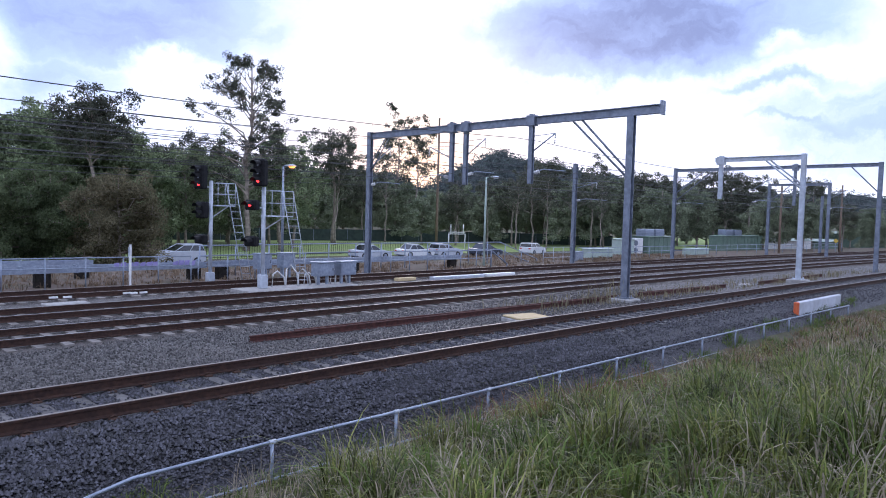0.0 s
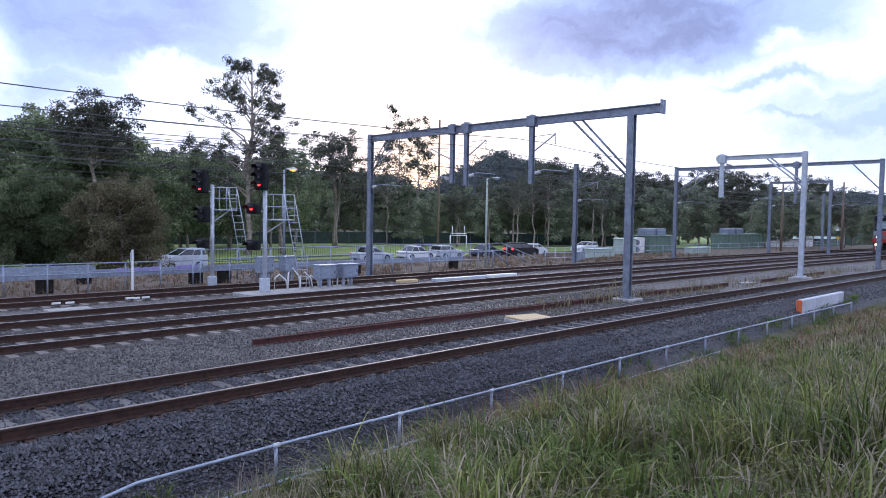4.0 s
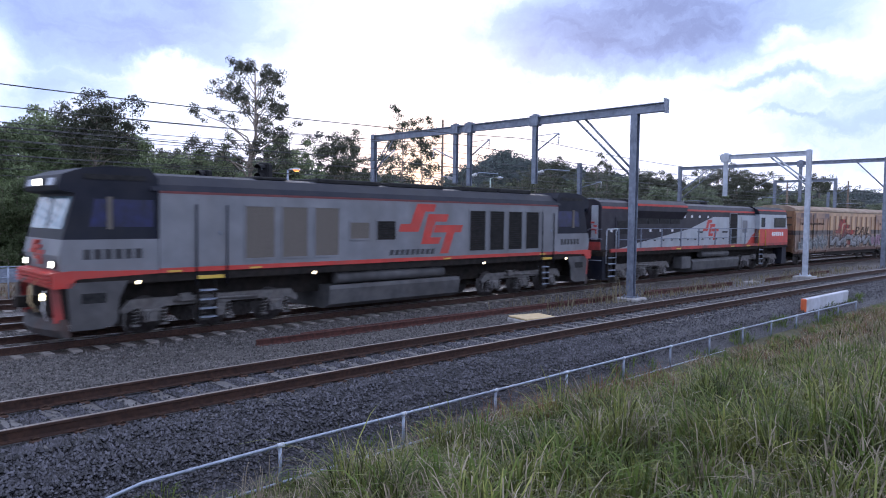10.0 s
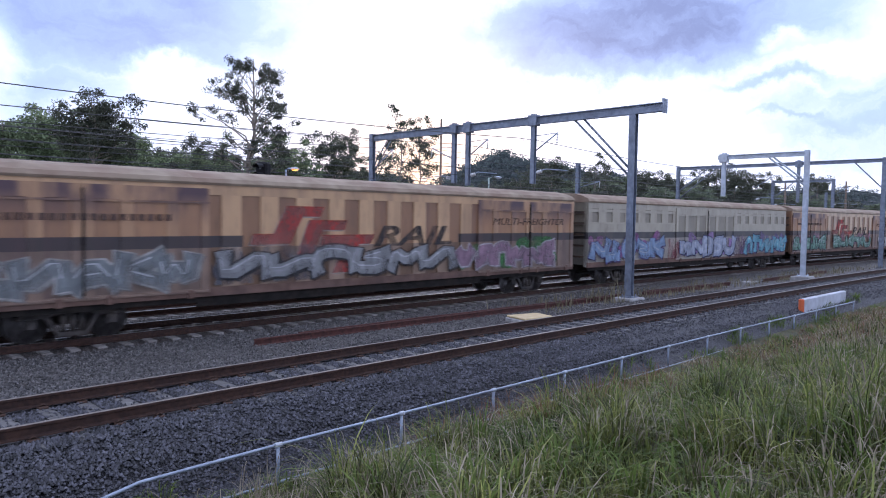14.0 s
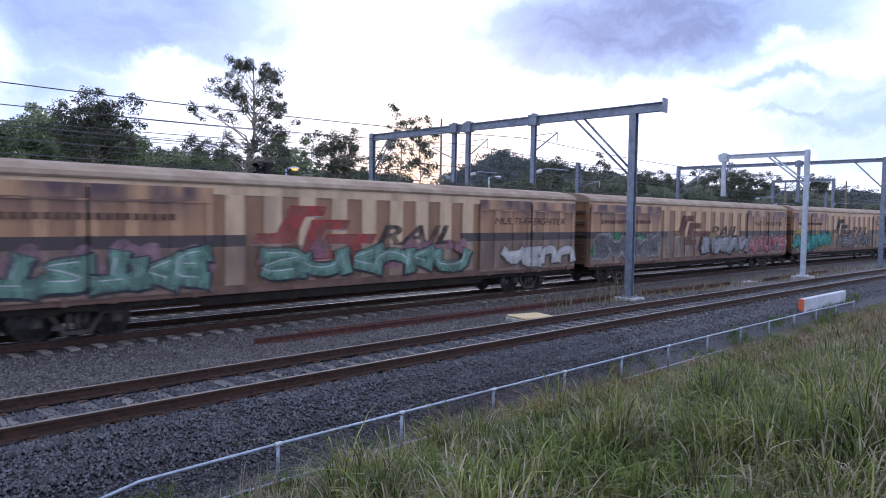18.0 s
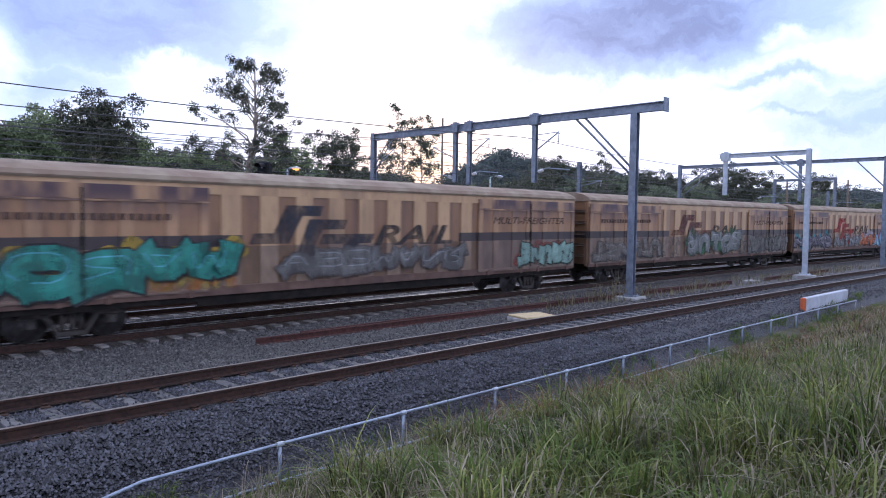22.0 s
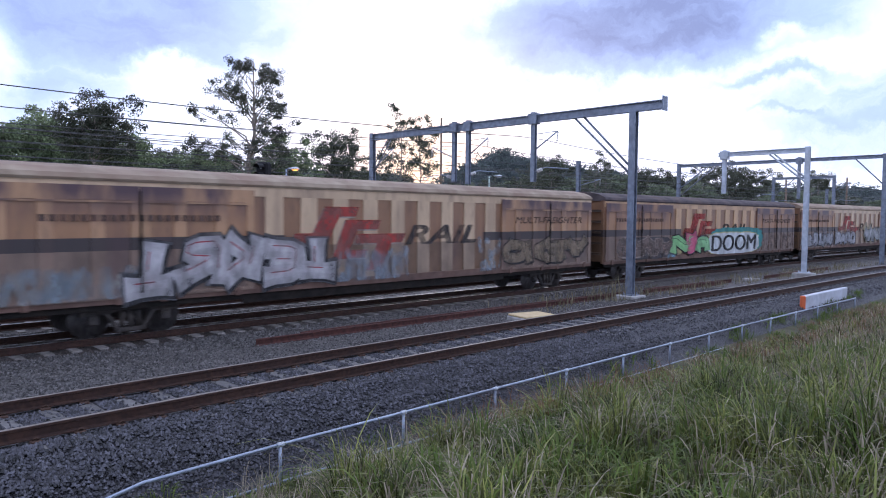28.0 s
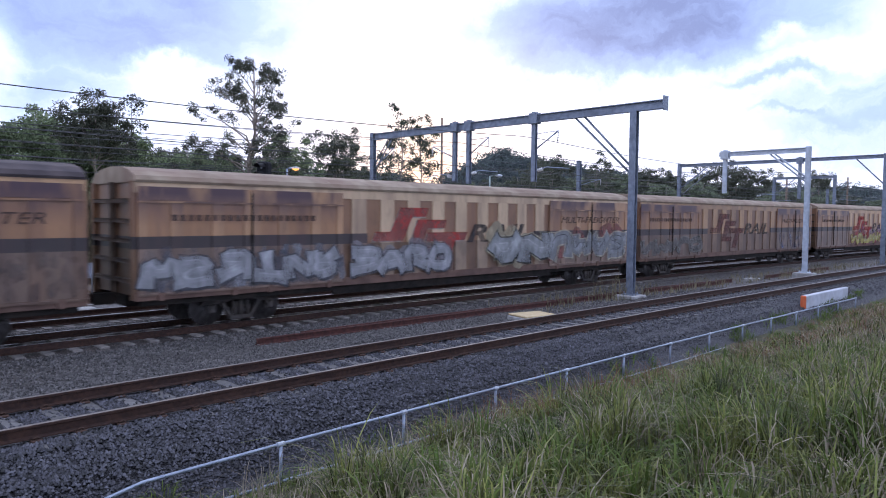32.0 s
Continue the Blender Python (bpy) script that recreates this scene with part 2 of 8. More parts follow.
def leafy(*args, **kw):
    """Leaves: matt on top, and some light comes through."""
    m = mat(*args, **kw)
    N, L = m.node_tree.nodes, m.node_tree.links
    b = N["Principled BSDF"]
    tr = N.new("ShaderNodeBsdfTranslucent")
    L.new(b.inputs["Base Color"].links[0].from_socket, tr.inputs["Color"])
    mx = N.new("ShaderNodeMixShader")
    mx.inputs[0].default_value = 0.4
    L.new(b.outputs[0], mx.inputs[1])
    L.new(tr.outputs[0], mx.inputs[2])
    L.new(mx.outputs[0], N["Material Output"].inputs[0])
    return m


M = {}
M["ballast"] = stones("ballast", (0.08, 0.074, 0.071), (0.1, 0.083, 0.073), 0.048)
M["ballast_dark"] = stones("dark_ballast", (0.033, 0.031, 0.038), (0.042, 0.038, 0.042), 0.048)
M["stone"] = mat("loose_stone", (0.024, 0.023, 0.03), (0.07, 0.068, 0.082), 9, 0.5, bump=0.4, island=0.95)
M["stone_pale"] = mat("pale_loose_stone", (0.05, 0.046, 0.046), (0.125, 0.116, 0.112), 9, 0.7, bump=0.4, island=0.8)
M["ballast_brown"] = stones("rust_stained_ballast", (0.074, 0.063, 0.058), (0.086, 0.064, 0.053), 0.05)
M["grass_ground"] = mat("grass_ground", (0.03, 0.035, 0.013), (0.08, 0.075, 0.035), 3.0, 0.95, bump=0.6, bscale=18, grime=(0.16, 0.13, 0.08), gscale=0.5)
M["field"] = mat("mown_grass", (0.16, 0.24, 0.06), (0.26, 0.33, 0.1), 1.2, 0.95, grime=(0.3, 0.3, 0.14), gscale=0.08)
M["dirt"] = mat("dry_earth", (0.085, 0.064, 0.05), (0.15, 0.112, 0.085), 2.0, 0.95, bump=0.5, bscale=14, grime=(0.07, 0.085, 0.03), gscale=0.3)
M["asphalt"] = mat("asphalt", (0.045, 0.045, 0.05), (0.075, 0.075, 0.08), 6, 0.9, bump=0.3, bscale=60)
M["rust"] = mat("rail_rust", (0.032, 0.016, 0.012), (0.07, 0.034, 0.023), 14, 0.75, 0.3, bump=0.25, bscale=60, grime=(0.035, 0.02, 0.018), gscale=1.5)
M["railtop"] = mat("rail_head", (0.26, 0.24, 0.235), (0.38, 0.36, 0.35), 20, 0.4, 0.85)
M["railtop_dull"] = mat("dull_rail_head", (0.2, 0.17, 0.15), (0.3, 0.26, 0.23), 20, 0.45, 0.7)
M["oldrail"] = mat("old_rusty_rail", (0.045, 0.017, 0.014), (0.095, 0.033, 0.025), 10, 0.85, 0.1, bump=0.3)
M["sleeper"] = mat("sleeper_concrete", (0.175, 0.16, 0.148), (0.27, 0.25, 0.232), 7, 0.9, bump=0.3, grime=(0.16, 0.12, 0.1), gscale=2.5, vary=0.18)
M["near_sleeper"] = mat("dull_sleeper_concrete", (0.095, 0.09, 0.09), (0.165, 0.157, 0.152), 7, 0.9, bump=0.3, grime=(0.06, 0.05, 0.046), gscale=2.5, vary=0.2)
M["clip"] = mat("rail_clip", (0.05, 0.028, 0.02), (0.09, 0.05, 0.035), 30, 0.7, 0.4)
M["concrete"] = mat("concrete", (0.27, 0.265, 0.26), (0.4, 0.39, 0.38), 5, 0.9, bump=0.3, grime=(0.22, 0.2, 0.18), gscale=1.3)
M["galv"] = mat("galvanised_steel", (0.25, 0.29, 0.37), (0.36, 0.41, 0.5), 8, 0.45, 0.55, grime=(0.2, 0.21, 0.25), gscale=1.1)
M["mast"] = mat("weathered_mast_steel", (0.16, 0.185, 0.24), (0.25, 0.28, 0.345), 5, 0.55, 0.4, grime=(0.12, 0.13, 0.16), gscale=1.3)
M["pale_steel"] = mat("pale_steel", (0.42, 0.46, 0.53), (0.55, 0.59, 0.66), 6, 0.5, 0.3, grime=(0.36, 0.36, 0.36), gscale=1.2)
M["wire"] = mat("wire", (0.06, 0.06, 0.065), (0.1, 0.1, 0.1), 10, 0.5, 0.6)
M["insulator"] = mat("porcelain", (0.55, 0.55, 0.56), (0.7, 0.7, 0.7), 10, 0.25)
M["black"] = mat("black_plastic", (0.007, 0.007, 0.009), (0.016, 0.016, 0.018), 8, 0.7)
M["wood_pole"] = mat("timber_pole", (0.16, 0.11, 0.08), (0.24, 0.18, 0.13), 6, 0.9, bump=0.4, grime=(0.1, 0.07, 0.05), gscale=1.0, streak=(3, 3, 0.3))
M["bark"] = mat("gum_bark", (0.19, 0.155, 0.13), (0.38, 0.32, 0.28), 2.0, 0.95, bump=0.5, bscale=9, grime=(0.12, 0.09, 0.07), gscale=0.6)
M["leaf"] = leafy("gum_leaves", (0.072, 0.082, 0.054), (0.155, 0.163, 0.12), 0.5, 0.75, island=0.55)
# trees past the road: green lightened in colour, standing in for haze
M["leaf_hazed"] = leafy("dark_leaves", (0.13, 0.17, 0.09), (0.255, 0.3, 0.17), 0.5, 0.8, island=0.55)
M["leaf_gum"] = leafy("dark_gum_leaves", (0.048, 0.054, 0.036), (0.105, 0.11, 0.078), 0.5, 0.75, island=0.5)
M["leaf_shrub"] = leafy("shrub_leaves", (0.075, 0.1, 0.05), (0.15, 0.182, 0.092), 0.5, 0.8, island=0.5)
# forest leaves paled in colour to carry the haze over the field
M["leaf_far_hazed"] = leafy("far_leaves", (0.2, 0.235, 0.155), (0.34, 0.375, 0.255), 0.12, 0.9, island=0.4)
M["blade"] = leafy("grass_blades", (0.048, 0.074, 0.014), (0.22, 0.228, 0.065), 1.3, 0.5, island=0.75)
M["blade_short"] = leafy("short_grass_blades", (0.09, 0.14, 0.03), (0.17, 0.22, 0.06), 1.0, 0.75, island=0.3)
M["weed"] = leafy("grey_weeds", (0.15, 0.135, 0.08), (0.27, 0.235, 0.155), 2.0, 0.85, island=0.35)
M["blade_dry"] = leafy("dry_grass", (0.2, 0.16, 0.11), (0.46, 0.4, 0.31), 2.0, 0.85, island=0.35)
# the hill's bluish cast is distance haze put into its colour
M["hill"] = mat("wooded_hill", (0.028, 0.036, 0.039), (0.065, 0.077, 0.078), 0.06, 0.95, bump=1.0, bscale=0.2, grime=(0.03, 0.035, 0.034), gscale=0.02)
M["blade_red"] = leafy("reddish_grass", (0.16, 0.09, 0.055), (0.27, 0.16, 0.1), 2.0, 0.85, island=0.35)
M["weed_brown"] = leafy("brown_weeds", (0.15, 0.105, 0.07), (0.27, 0.2, 0.14), 1.0, 0.9, island=0.4)
M["leaf_olive"] = leafy("olive_leaves", (0.115, 0.106, 0.062), (0.21, 0.185, 0.112), 0.4, 0.85, island=0.5)
M["shed_green"] = mat("green_sheet_steel", (0.1, 0.16, 0.12), (0.14, 0.2, 0.155), 3, 0.6, grime=(0.09, 0.12, 0.1), gscale=0.8)
M["shed_roof"] = mat("pale_green_roof", (0.36, 0.44, 0.4), (0.44, 0.52, 0.47), 3, 0.6)
M["white"] = mat("white_paint", (0.7, 0.7, 0.71), (0.8, 0.8, 0.8), 4, 0.5, grime=(0.5, 0.48, 0.45), gscale=1.4)
M["barrier"] = mat("weathered_barrier_plastic", (0.48, 0.5, 0.57), (0.58, 0.6, 0.67), 4, 0.6, grime=(0.36, 0.36, 0.38), gscale=1.4)
# hill foliage, blued and lifted in colour for the haze
M["hill_leaf_hazed"] = leafy("hill_leaves", (0.08, 0.1, 0.095), (0.16, 0.19, 0.178), 0.03, 0.95, island=0.35)
M["orange"] = mat("orange_paint", (0.62, 0.12, 0.035), (0.72, 0.18, 0.06), 5, 0.5, grime=(0.4, 0.12, 0.06), gscale=2)
M["yellow_lid"] = mat("yellowed_lid", (0.5, 0.38, 0.2), (0.6, 0.47, 0.27), 6, 0.8, bump=0.2, grime=(0.5, 0.38, 0.24), gscale=2)

M["frame_dark"] = mat("sooty_underframe", (0.012, 0.011, 0.01), (0.028, 0.024, 0.022), 5, 0.85, 0.1, bump=0.3, grime=(0.04, 0.03, 0.023), gscale=1.6)
M["loco_red"] = mat("red_paint", (0.42, 0.035, 0.025), (0.52, 0.055, 0.04), 3, 0.5, grime=(0.2, 0.05, 0.04), gscale=1.5)
M["cab_glass"] = glass("cab_glass", (0.015, 0.018, 0.028))
M["red_grimy"] = mat("grimy_red_paint", (0.3, 0.035, 0.03), (0.42, 0.055, 0.045), 3, 0.6, grime=(0.12, 0.05, 0.045), gscale=1.2, streak=(1, 1, 0.5), gamount=0.8)
M["pilot"] = mat("rust_stained_pilot", (0.035, 0.033, 0.035), (0.075, 0.07, 0.07), 4, 0.8, 0.1, bump=0.3, grime=(0.1, 0.05, 0.035), gscale=1.8, gamount=0.7)
M["yellow_mark"] = mat("yellow_marking", (0.55, 0.38, 0.05), (0.65, 0.45, 0.08), 6, 0.6)
M["lamp_white"] = glow("headlamp_light", (1.0, 0.93, 0.75), 9.0)
M["lamp_warm"] = glow("marker_light", (1.0, 0.8, 0.45), 6.0)
M["lamp_red"] = glow("red_signal_light", (1.0, 0.03, 0.03), 4.0)
M["lamp_street"] = glow("sodium_light", (1.0, 0.36, 0.06), 3.0)


def dull(m, level=0.2):
    """Lower the gloss of sooty paint."""
    m.node_tree.nodes["Principled BSDF"].inputs["Specular IOR Level"].default_value = level


dull(M["blade"], 0.35)
for k in ("frame_dark", "black", "blade_short", "blade_dry", "blade_red", "weed", "weed_brown", "leaf", "leaf_hazed", "leaf_shrub", "leaf_olive", "leaf_far_hazed", "hill"):
    dull(M[k])


# ---------------------------------------------------------------- mesh helpers
def box(bm, x0, x1, y0, y1, z0, z1, bevel=0.0, m=None):
    r = bmesh.ops.create_cube(bm, size=1.0)
    vs = r["verts"]
    for v in vs:
        v.co = Vector((x0 + (v.co.x + 0.5) * (x1 - x0), y0 + (v.co.y + 0.5) * (y1 - y0), z0 + (v.co.z + 0.5) * (z1 - z0)))
    if bevel:
        es = list({e for v in vs for e in v.link_edges})
        g = bmesh.ops.bevel(bm, geom=es, offset=bevel, segments=1, affect="EDGES", profile=0.5)
        vs = list({v for f in g["faces"] for v in f.verts} | {v for v in vs if v.is_valid})
    if m is not None:
        bmesh.ops.transform(bm, matrix=m, verts=vs)
    return vs


def tube(bm, points, radius, seg=6, radii=None, caps=True):
    """A round bar through points."""
    pts = [Vector(p) for p in points]
    rings = []
    for i, p in enumerate(pts):
        d = (pts[min(i + 1, len(pts) - 1)] - pts[max(i - 1, 0)]).normalized()
        a = d.cross(Vector((0, 0, 1)) if abs(d.z) < 0.9 else Vector((1, 0, 0))).normalized()
        b = d.cross(a)
        r = radii[i] if radii else radius
        rings.append([bm.verts.new(p + (a * math.cos(2 * math.pi * k / seg) + b * math.sin(2 * math.pi * k / seg)) * r) for k in range(seg)])
    for r0, r1 in zip(rings, rings[1:]):
        for k in range(seg):
            bm.faces.new((r0[k], r0[(k + 1) % seg], r1[(k + 1) % seg], r1[k])).smooth = True
    if caps:
        bm.faces.new(list(reversed(rings[0])))
        bm.faces.new(rings[-1])


def disc(bm, centre, axis, r, depth, seg=16, r2=None):
    """A short cylinder or cone round an axis, from centre along it."""
    c, a = Vector(centre), Vector(axis).normalized()
    tube(bm, [c, c + a * depth], r, seg, radii=[r, r if r2 is None else r2])


def prism(bm, outline, y0, y1):
    """An outline in x and z pushed from y0 to y1."""
    a = [bm.verts.new((x, y0, z)) for x, z in outline]
    b = [bm.verts.new((x, y1, z)) for x, z in outline]
    n = len(outline)
    bm.faces.new(a)
    bm.faces.new(list(reversed(b)))
    for i in range(n):
        bm.faces.new((a[i], b[i], b[(i + 1) % n], a[(i + 1) % n]))


def sweep(bm, profile, path, closed=True):
    """A profile of (across, up) along (point, across-direction) stations."""
    rows = [[bm.verts.new(p + side * u + Vector((0, 0, v))) for u, v in profile] for p, side in path]
    n = len(profile)
    for r0, r1 in zip(rows, rows[1:]):
        for k in range(n if closed else n - 1):
            bm.faces.new((r0[k], r0[(k + 1) % n], r1[(k + 1) % n], r1[k]))
    if closed:
        bm.faces.new(list(reversed(rows[0])))
        bm.faces.new(rows[-1])


def mesh_of(name, bm, material):
    bmesh.ops.recalc_face_normals(bm, faces=bm.faces)
    me = bpy.data.meshes.new(name)
    bm.to_mesh(me)
    bm.free()
    me.materials.append(material)
    return me


def part(name, bm, material, parent=None, label=""):
    """One mesh object, under a thing or a part."""
    ob = new(name, mesh_of(name, bm, material))
    if parent is not None:
        ob.parent = parent
    return tagged(ob, label)


def again(ob, m, parent=None):
    """Another object on the same mesh."""
    o = new(ob.name.split(".")[0], ob.data)
    o.parent = parent if parent is not None else ob.parent
    o.matrix_basis = m
    for k in ("label", "category", "group", "kind"):
        if k in ob:
            o[k] = ob[k]
    return o


def thing(name, label, category, group="", kind="", m=None):
    ob = new(name)
    ob.empty_display_size = 0.2
    if m is not None:
        ob.matrix_basis = m
    return tagged(ob, label, category, group, kind)


def raw(name, verts, faces, material, parent=None, label="", category="", kind="", smooth=False):
    me = bpy.data.meshes.new(name)
    me.from_pydata(verts, [], faces)
    me.materials.append(material)
    if smooth:
        me.polygons.foreach_set("use_smooth", [True] * len(me.polygons))
    ob = new(name, me)
    if parent is not None:
        ob.parent = parent
    return tagged(ob, label, category, "", kind)


# ---------------------------------------------------------------- ground
def make_ground():
    us = [-3000, -1200, -500, -200, -100, -60, -40] + [-30 + i * 0.75 for i in range(0, 107)] + [52 + i * 2.5 for i in range(0, 30)] + [130, 150, 180, 220, 300, 450, 700, 1200, 3000]
    vs = [-3000, -900, -300, -100, -50, -30, -20] + [-15 + 0.33 * i for i in range(0, 120)] + [25.5 + 1.5 * i for i in range(0, 30)] + [75, 85, 100, 120, 140, 170, 200, 260, 350, 500, 800, 1400, 3000]
    verts, faces = [], []
    for v in vs:
        for u in us:
            if -60 <= u <= 300 and -60 <= v <= 300:
                p = main(u, v)
                x, y = p.x, p.y
            else:
                p = main(max(-60, min(300, u)), max(-60, min(300, v)))
                x, y = (u if u < -60 else p.x + max(0, u - 300)), p.y + (v - max(-60, min(300, v)))
            verts.append((x, y, ground_z(x, y)))
    w = len(us)
    mats = []
    for j in range(len(vs) - 1):
        for i in range(w - 1):
            faces.append((j * w + i, j * w + i + 1, (j + 1) * w + i + 1, (j + 1) * w + i))
            l = (vs[j] + vs[j + 1]) / 2
            mats.append(1 if l < -2.75 else 5 if l < 1.0 else 6 if min(abs(l - L_T), abs(l - L_M), abs(l - L_F)) < 1.35 else 0 if l < 19.0 else 2 if l < 34 else 1 if l < 41.5 else 3 if l < 48.5 else 1 if l < 50.5 else 4 if l < 110 else 1)
    g = raw("ground", verts, faces, M["grass_ground"], None, "stone ballast, grassy bank, road and mown field in one sheet", "ground", "structure", True)
    g.data.materials.clear()
    for k in ("ballast", "grass_ground", "dirt", "asphalt", "field", "ballast_dark", "ballast_brown"):
        g.data.materials.append(M[k])
    g.data.polygons.foreach_set("material_index", mats)
    return g


ground = make_ground()

RAIL = [(-0.07, -0.17), (0.07, -0.17), (0.07, -0.155), (0.012, -0.135), (0.012, -0.045), (0.036, -0.034), (0.036, -0.006), (0.026, 0), (-0.026, 0), (-0.036, -0.006), (-0.036, -0.034), (-0.012, -0.045), (-0.012, -0.135), (-0.07, -0.155)]


def rail(curve, l, s0, s1, z, top):
    def way(s):
        p, q2 = curve(s, l, z), curve(s, l + 1, z)
        return p, (q2 - p)
    n = max(2, int((s1 - s0) / 2.5))
    path = [way(s0 + (s1 - s0) * i / n) for i in range(n + 1)]
    r = thing("rail", "rusty brown steel rail with a worn shiny head", "rail", kind="structure")
    bm = bmesh.new()
    sweep(bm, RAIL, path)
    part("rail_body", bm, M["rust"], r)
    bm = bmesh.new()
    sweep(bm, [(-0.026, 0.0035), (0.026, 0.0035), (0.032, 0.0), (-0.032, 0.0)], path)
    part("rail_head", bm, top, r, "polished running surface")
    return r


for curve, l, z, top in ((near, 0, 0, "railtop_dull"), (main, L_T, Z_MAIN, "railtop"), (main, L_M, Z_MAIN - 0.01, "railtop"), (main, L_F, Z_MAIN + 0.02, "railtop_dull")):
    for side in (-0.7525, 0.7525):
        rail(curve, l + side, -20, 190, z, M[top])


def sleeper_mesh(key="sleeper"):
    bm = bmesh.new()
    prism(bm, [(-0.125, -0.2), (0.125, -0.2), (0.1, 0), (-0.1, 0)], -1.25, 1.25)
    return mesh_of("sleeper", bm, M[key])


def clip_mesh():
    bm = bmesh.new()
    box(bm, -0.07, 0.07, -0.045, 0.045, -0.01, 0.035, 0.012)
    tube(bm, [(-0.05, 0.02, 0.03), (0.0, -0.02, 0.07), (0.05, 0.02, 0.03)], 0.014, 4)
    return mesh_of("rail_clip", bm, M["clip"])


def sleepers(curve, l, z, s0, pitch, n_single, s_end, name, clips=None):
    """Concrete sleepers: the nearest each an object, the far rest in one mesh."""
    me = sleeper_mesh("near_sleeper" if clips else "sleeper")
    bed = thing(name, "concrete sleepers bedded in stone ballast under the rails", "sleepers", kind="structure")
    i, s = 0, s0
    verts, faces = [], []
    while s < s_end:
        p, t = curve(s, l, z), curve(s + 0.1, l, z) - curve(s, l, z)
        turn = math.degrees(math.atan2(t.y, t.x)) + random.uniform(-0.8, 0.8)
        m = pose(p.x, p.y, p.z - random.uniform(0.0, 0.02), 0, 0, turn)
        if i < n_single:
            o = new("sleeper", me)
            o.parent, o.matrix_basis = bed, m
            if clips and 6 < i < 64:
                for y in (-0.86, -0.645, 0.645, 0.86):
                    c = new("rail_clip", clips)
                    c.parent, c.matrix_basis = bed, m @ pose(0, y, 0.0)
        else:
            k = len(verts)
            verts += [tuple(m @ v.co) for v in me.vertices]
            faces += [tuple(k + a for a in f.vertices) for f in me.polygons]
        i, s = i + 1, s + pitch
    if verts:
        raw("far_sleepers", verts, faces, M["sleeper"], bed, kind="stuff")


sleepers(near, 0, -0.19, -3.3, 0.535, 130, 120, "near_sleepers", clip_mesh())
sleepers(main, L_T, Z_MAIN - 0.165, 0.2, 0.6, 110, 120, "main_sleepers_1")
sleepers(main, L_M, Z_MAIN - 0.175, 0.1, 0.6, 90, 110, "main_sleepers_2")
sleepers(main, L_F, Z_MAIN - 0.145, 3.2, 0.6, 60, 100, "main_sleepers_3")


# ---------------------------------------------------------------- trees
def leaf_cloud(centres, sizes, per, leaf, rng, droop=0.4):
    """Leaf tufts: small rhombs thrown round each centre."""
    c = np.repeat(np.array(centres, float), per, axis=0)
    r = np.repeat(np.array(sizes, float), per)
    n = len(c)
    d = rng.normal(size=(n, 3))
    d /= np.linalg.norm(d, axis=1)[:, None]
    p = c + d * (r * rng.random(n) ** 0.45)[:, None] * np.array([1, 1, 0.75])
    a = rng.normal(size=(n, 3))
    a[:, 2] -= droop
    a /= np.linalg.norm(a, axis=1)[:, None]
    b = np.cross(a, rng.normal(size=(n, 3)))
    b /= np.linalg.norm(b, axis=1)[:, None]
    k = leaf * rng.uniform(0.6, 1.4, n)[:, None]
    quad = np.stack([p - a * k, p + b * k * 0.42, p + a * k, p - b * k * 0.42], 1).reshape(-1, 3)
    faces = np.arange(4 * n).reshape(-1, 4)
    return quad.tolist(), faces.tolist()


def branch_path(start, end, rng, sag, n=5, wob=0.035):
    s, e = Vector(start), Vector(end)
    out = []
    for i in range(n + 1):
        k = i / n
        w = Vector(rng.normal(0, 1, 3)) * (e - s).length * wob * math.sin(math.pi * k)
        out.append(s.lerp(e, k) + w + Vector((0, 0, sag * math.sin(math.pi * k))))
    return out


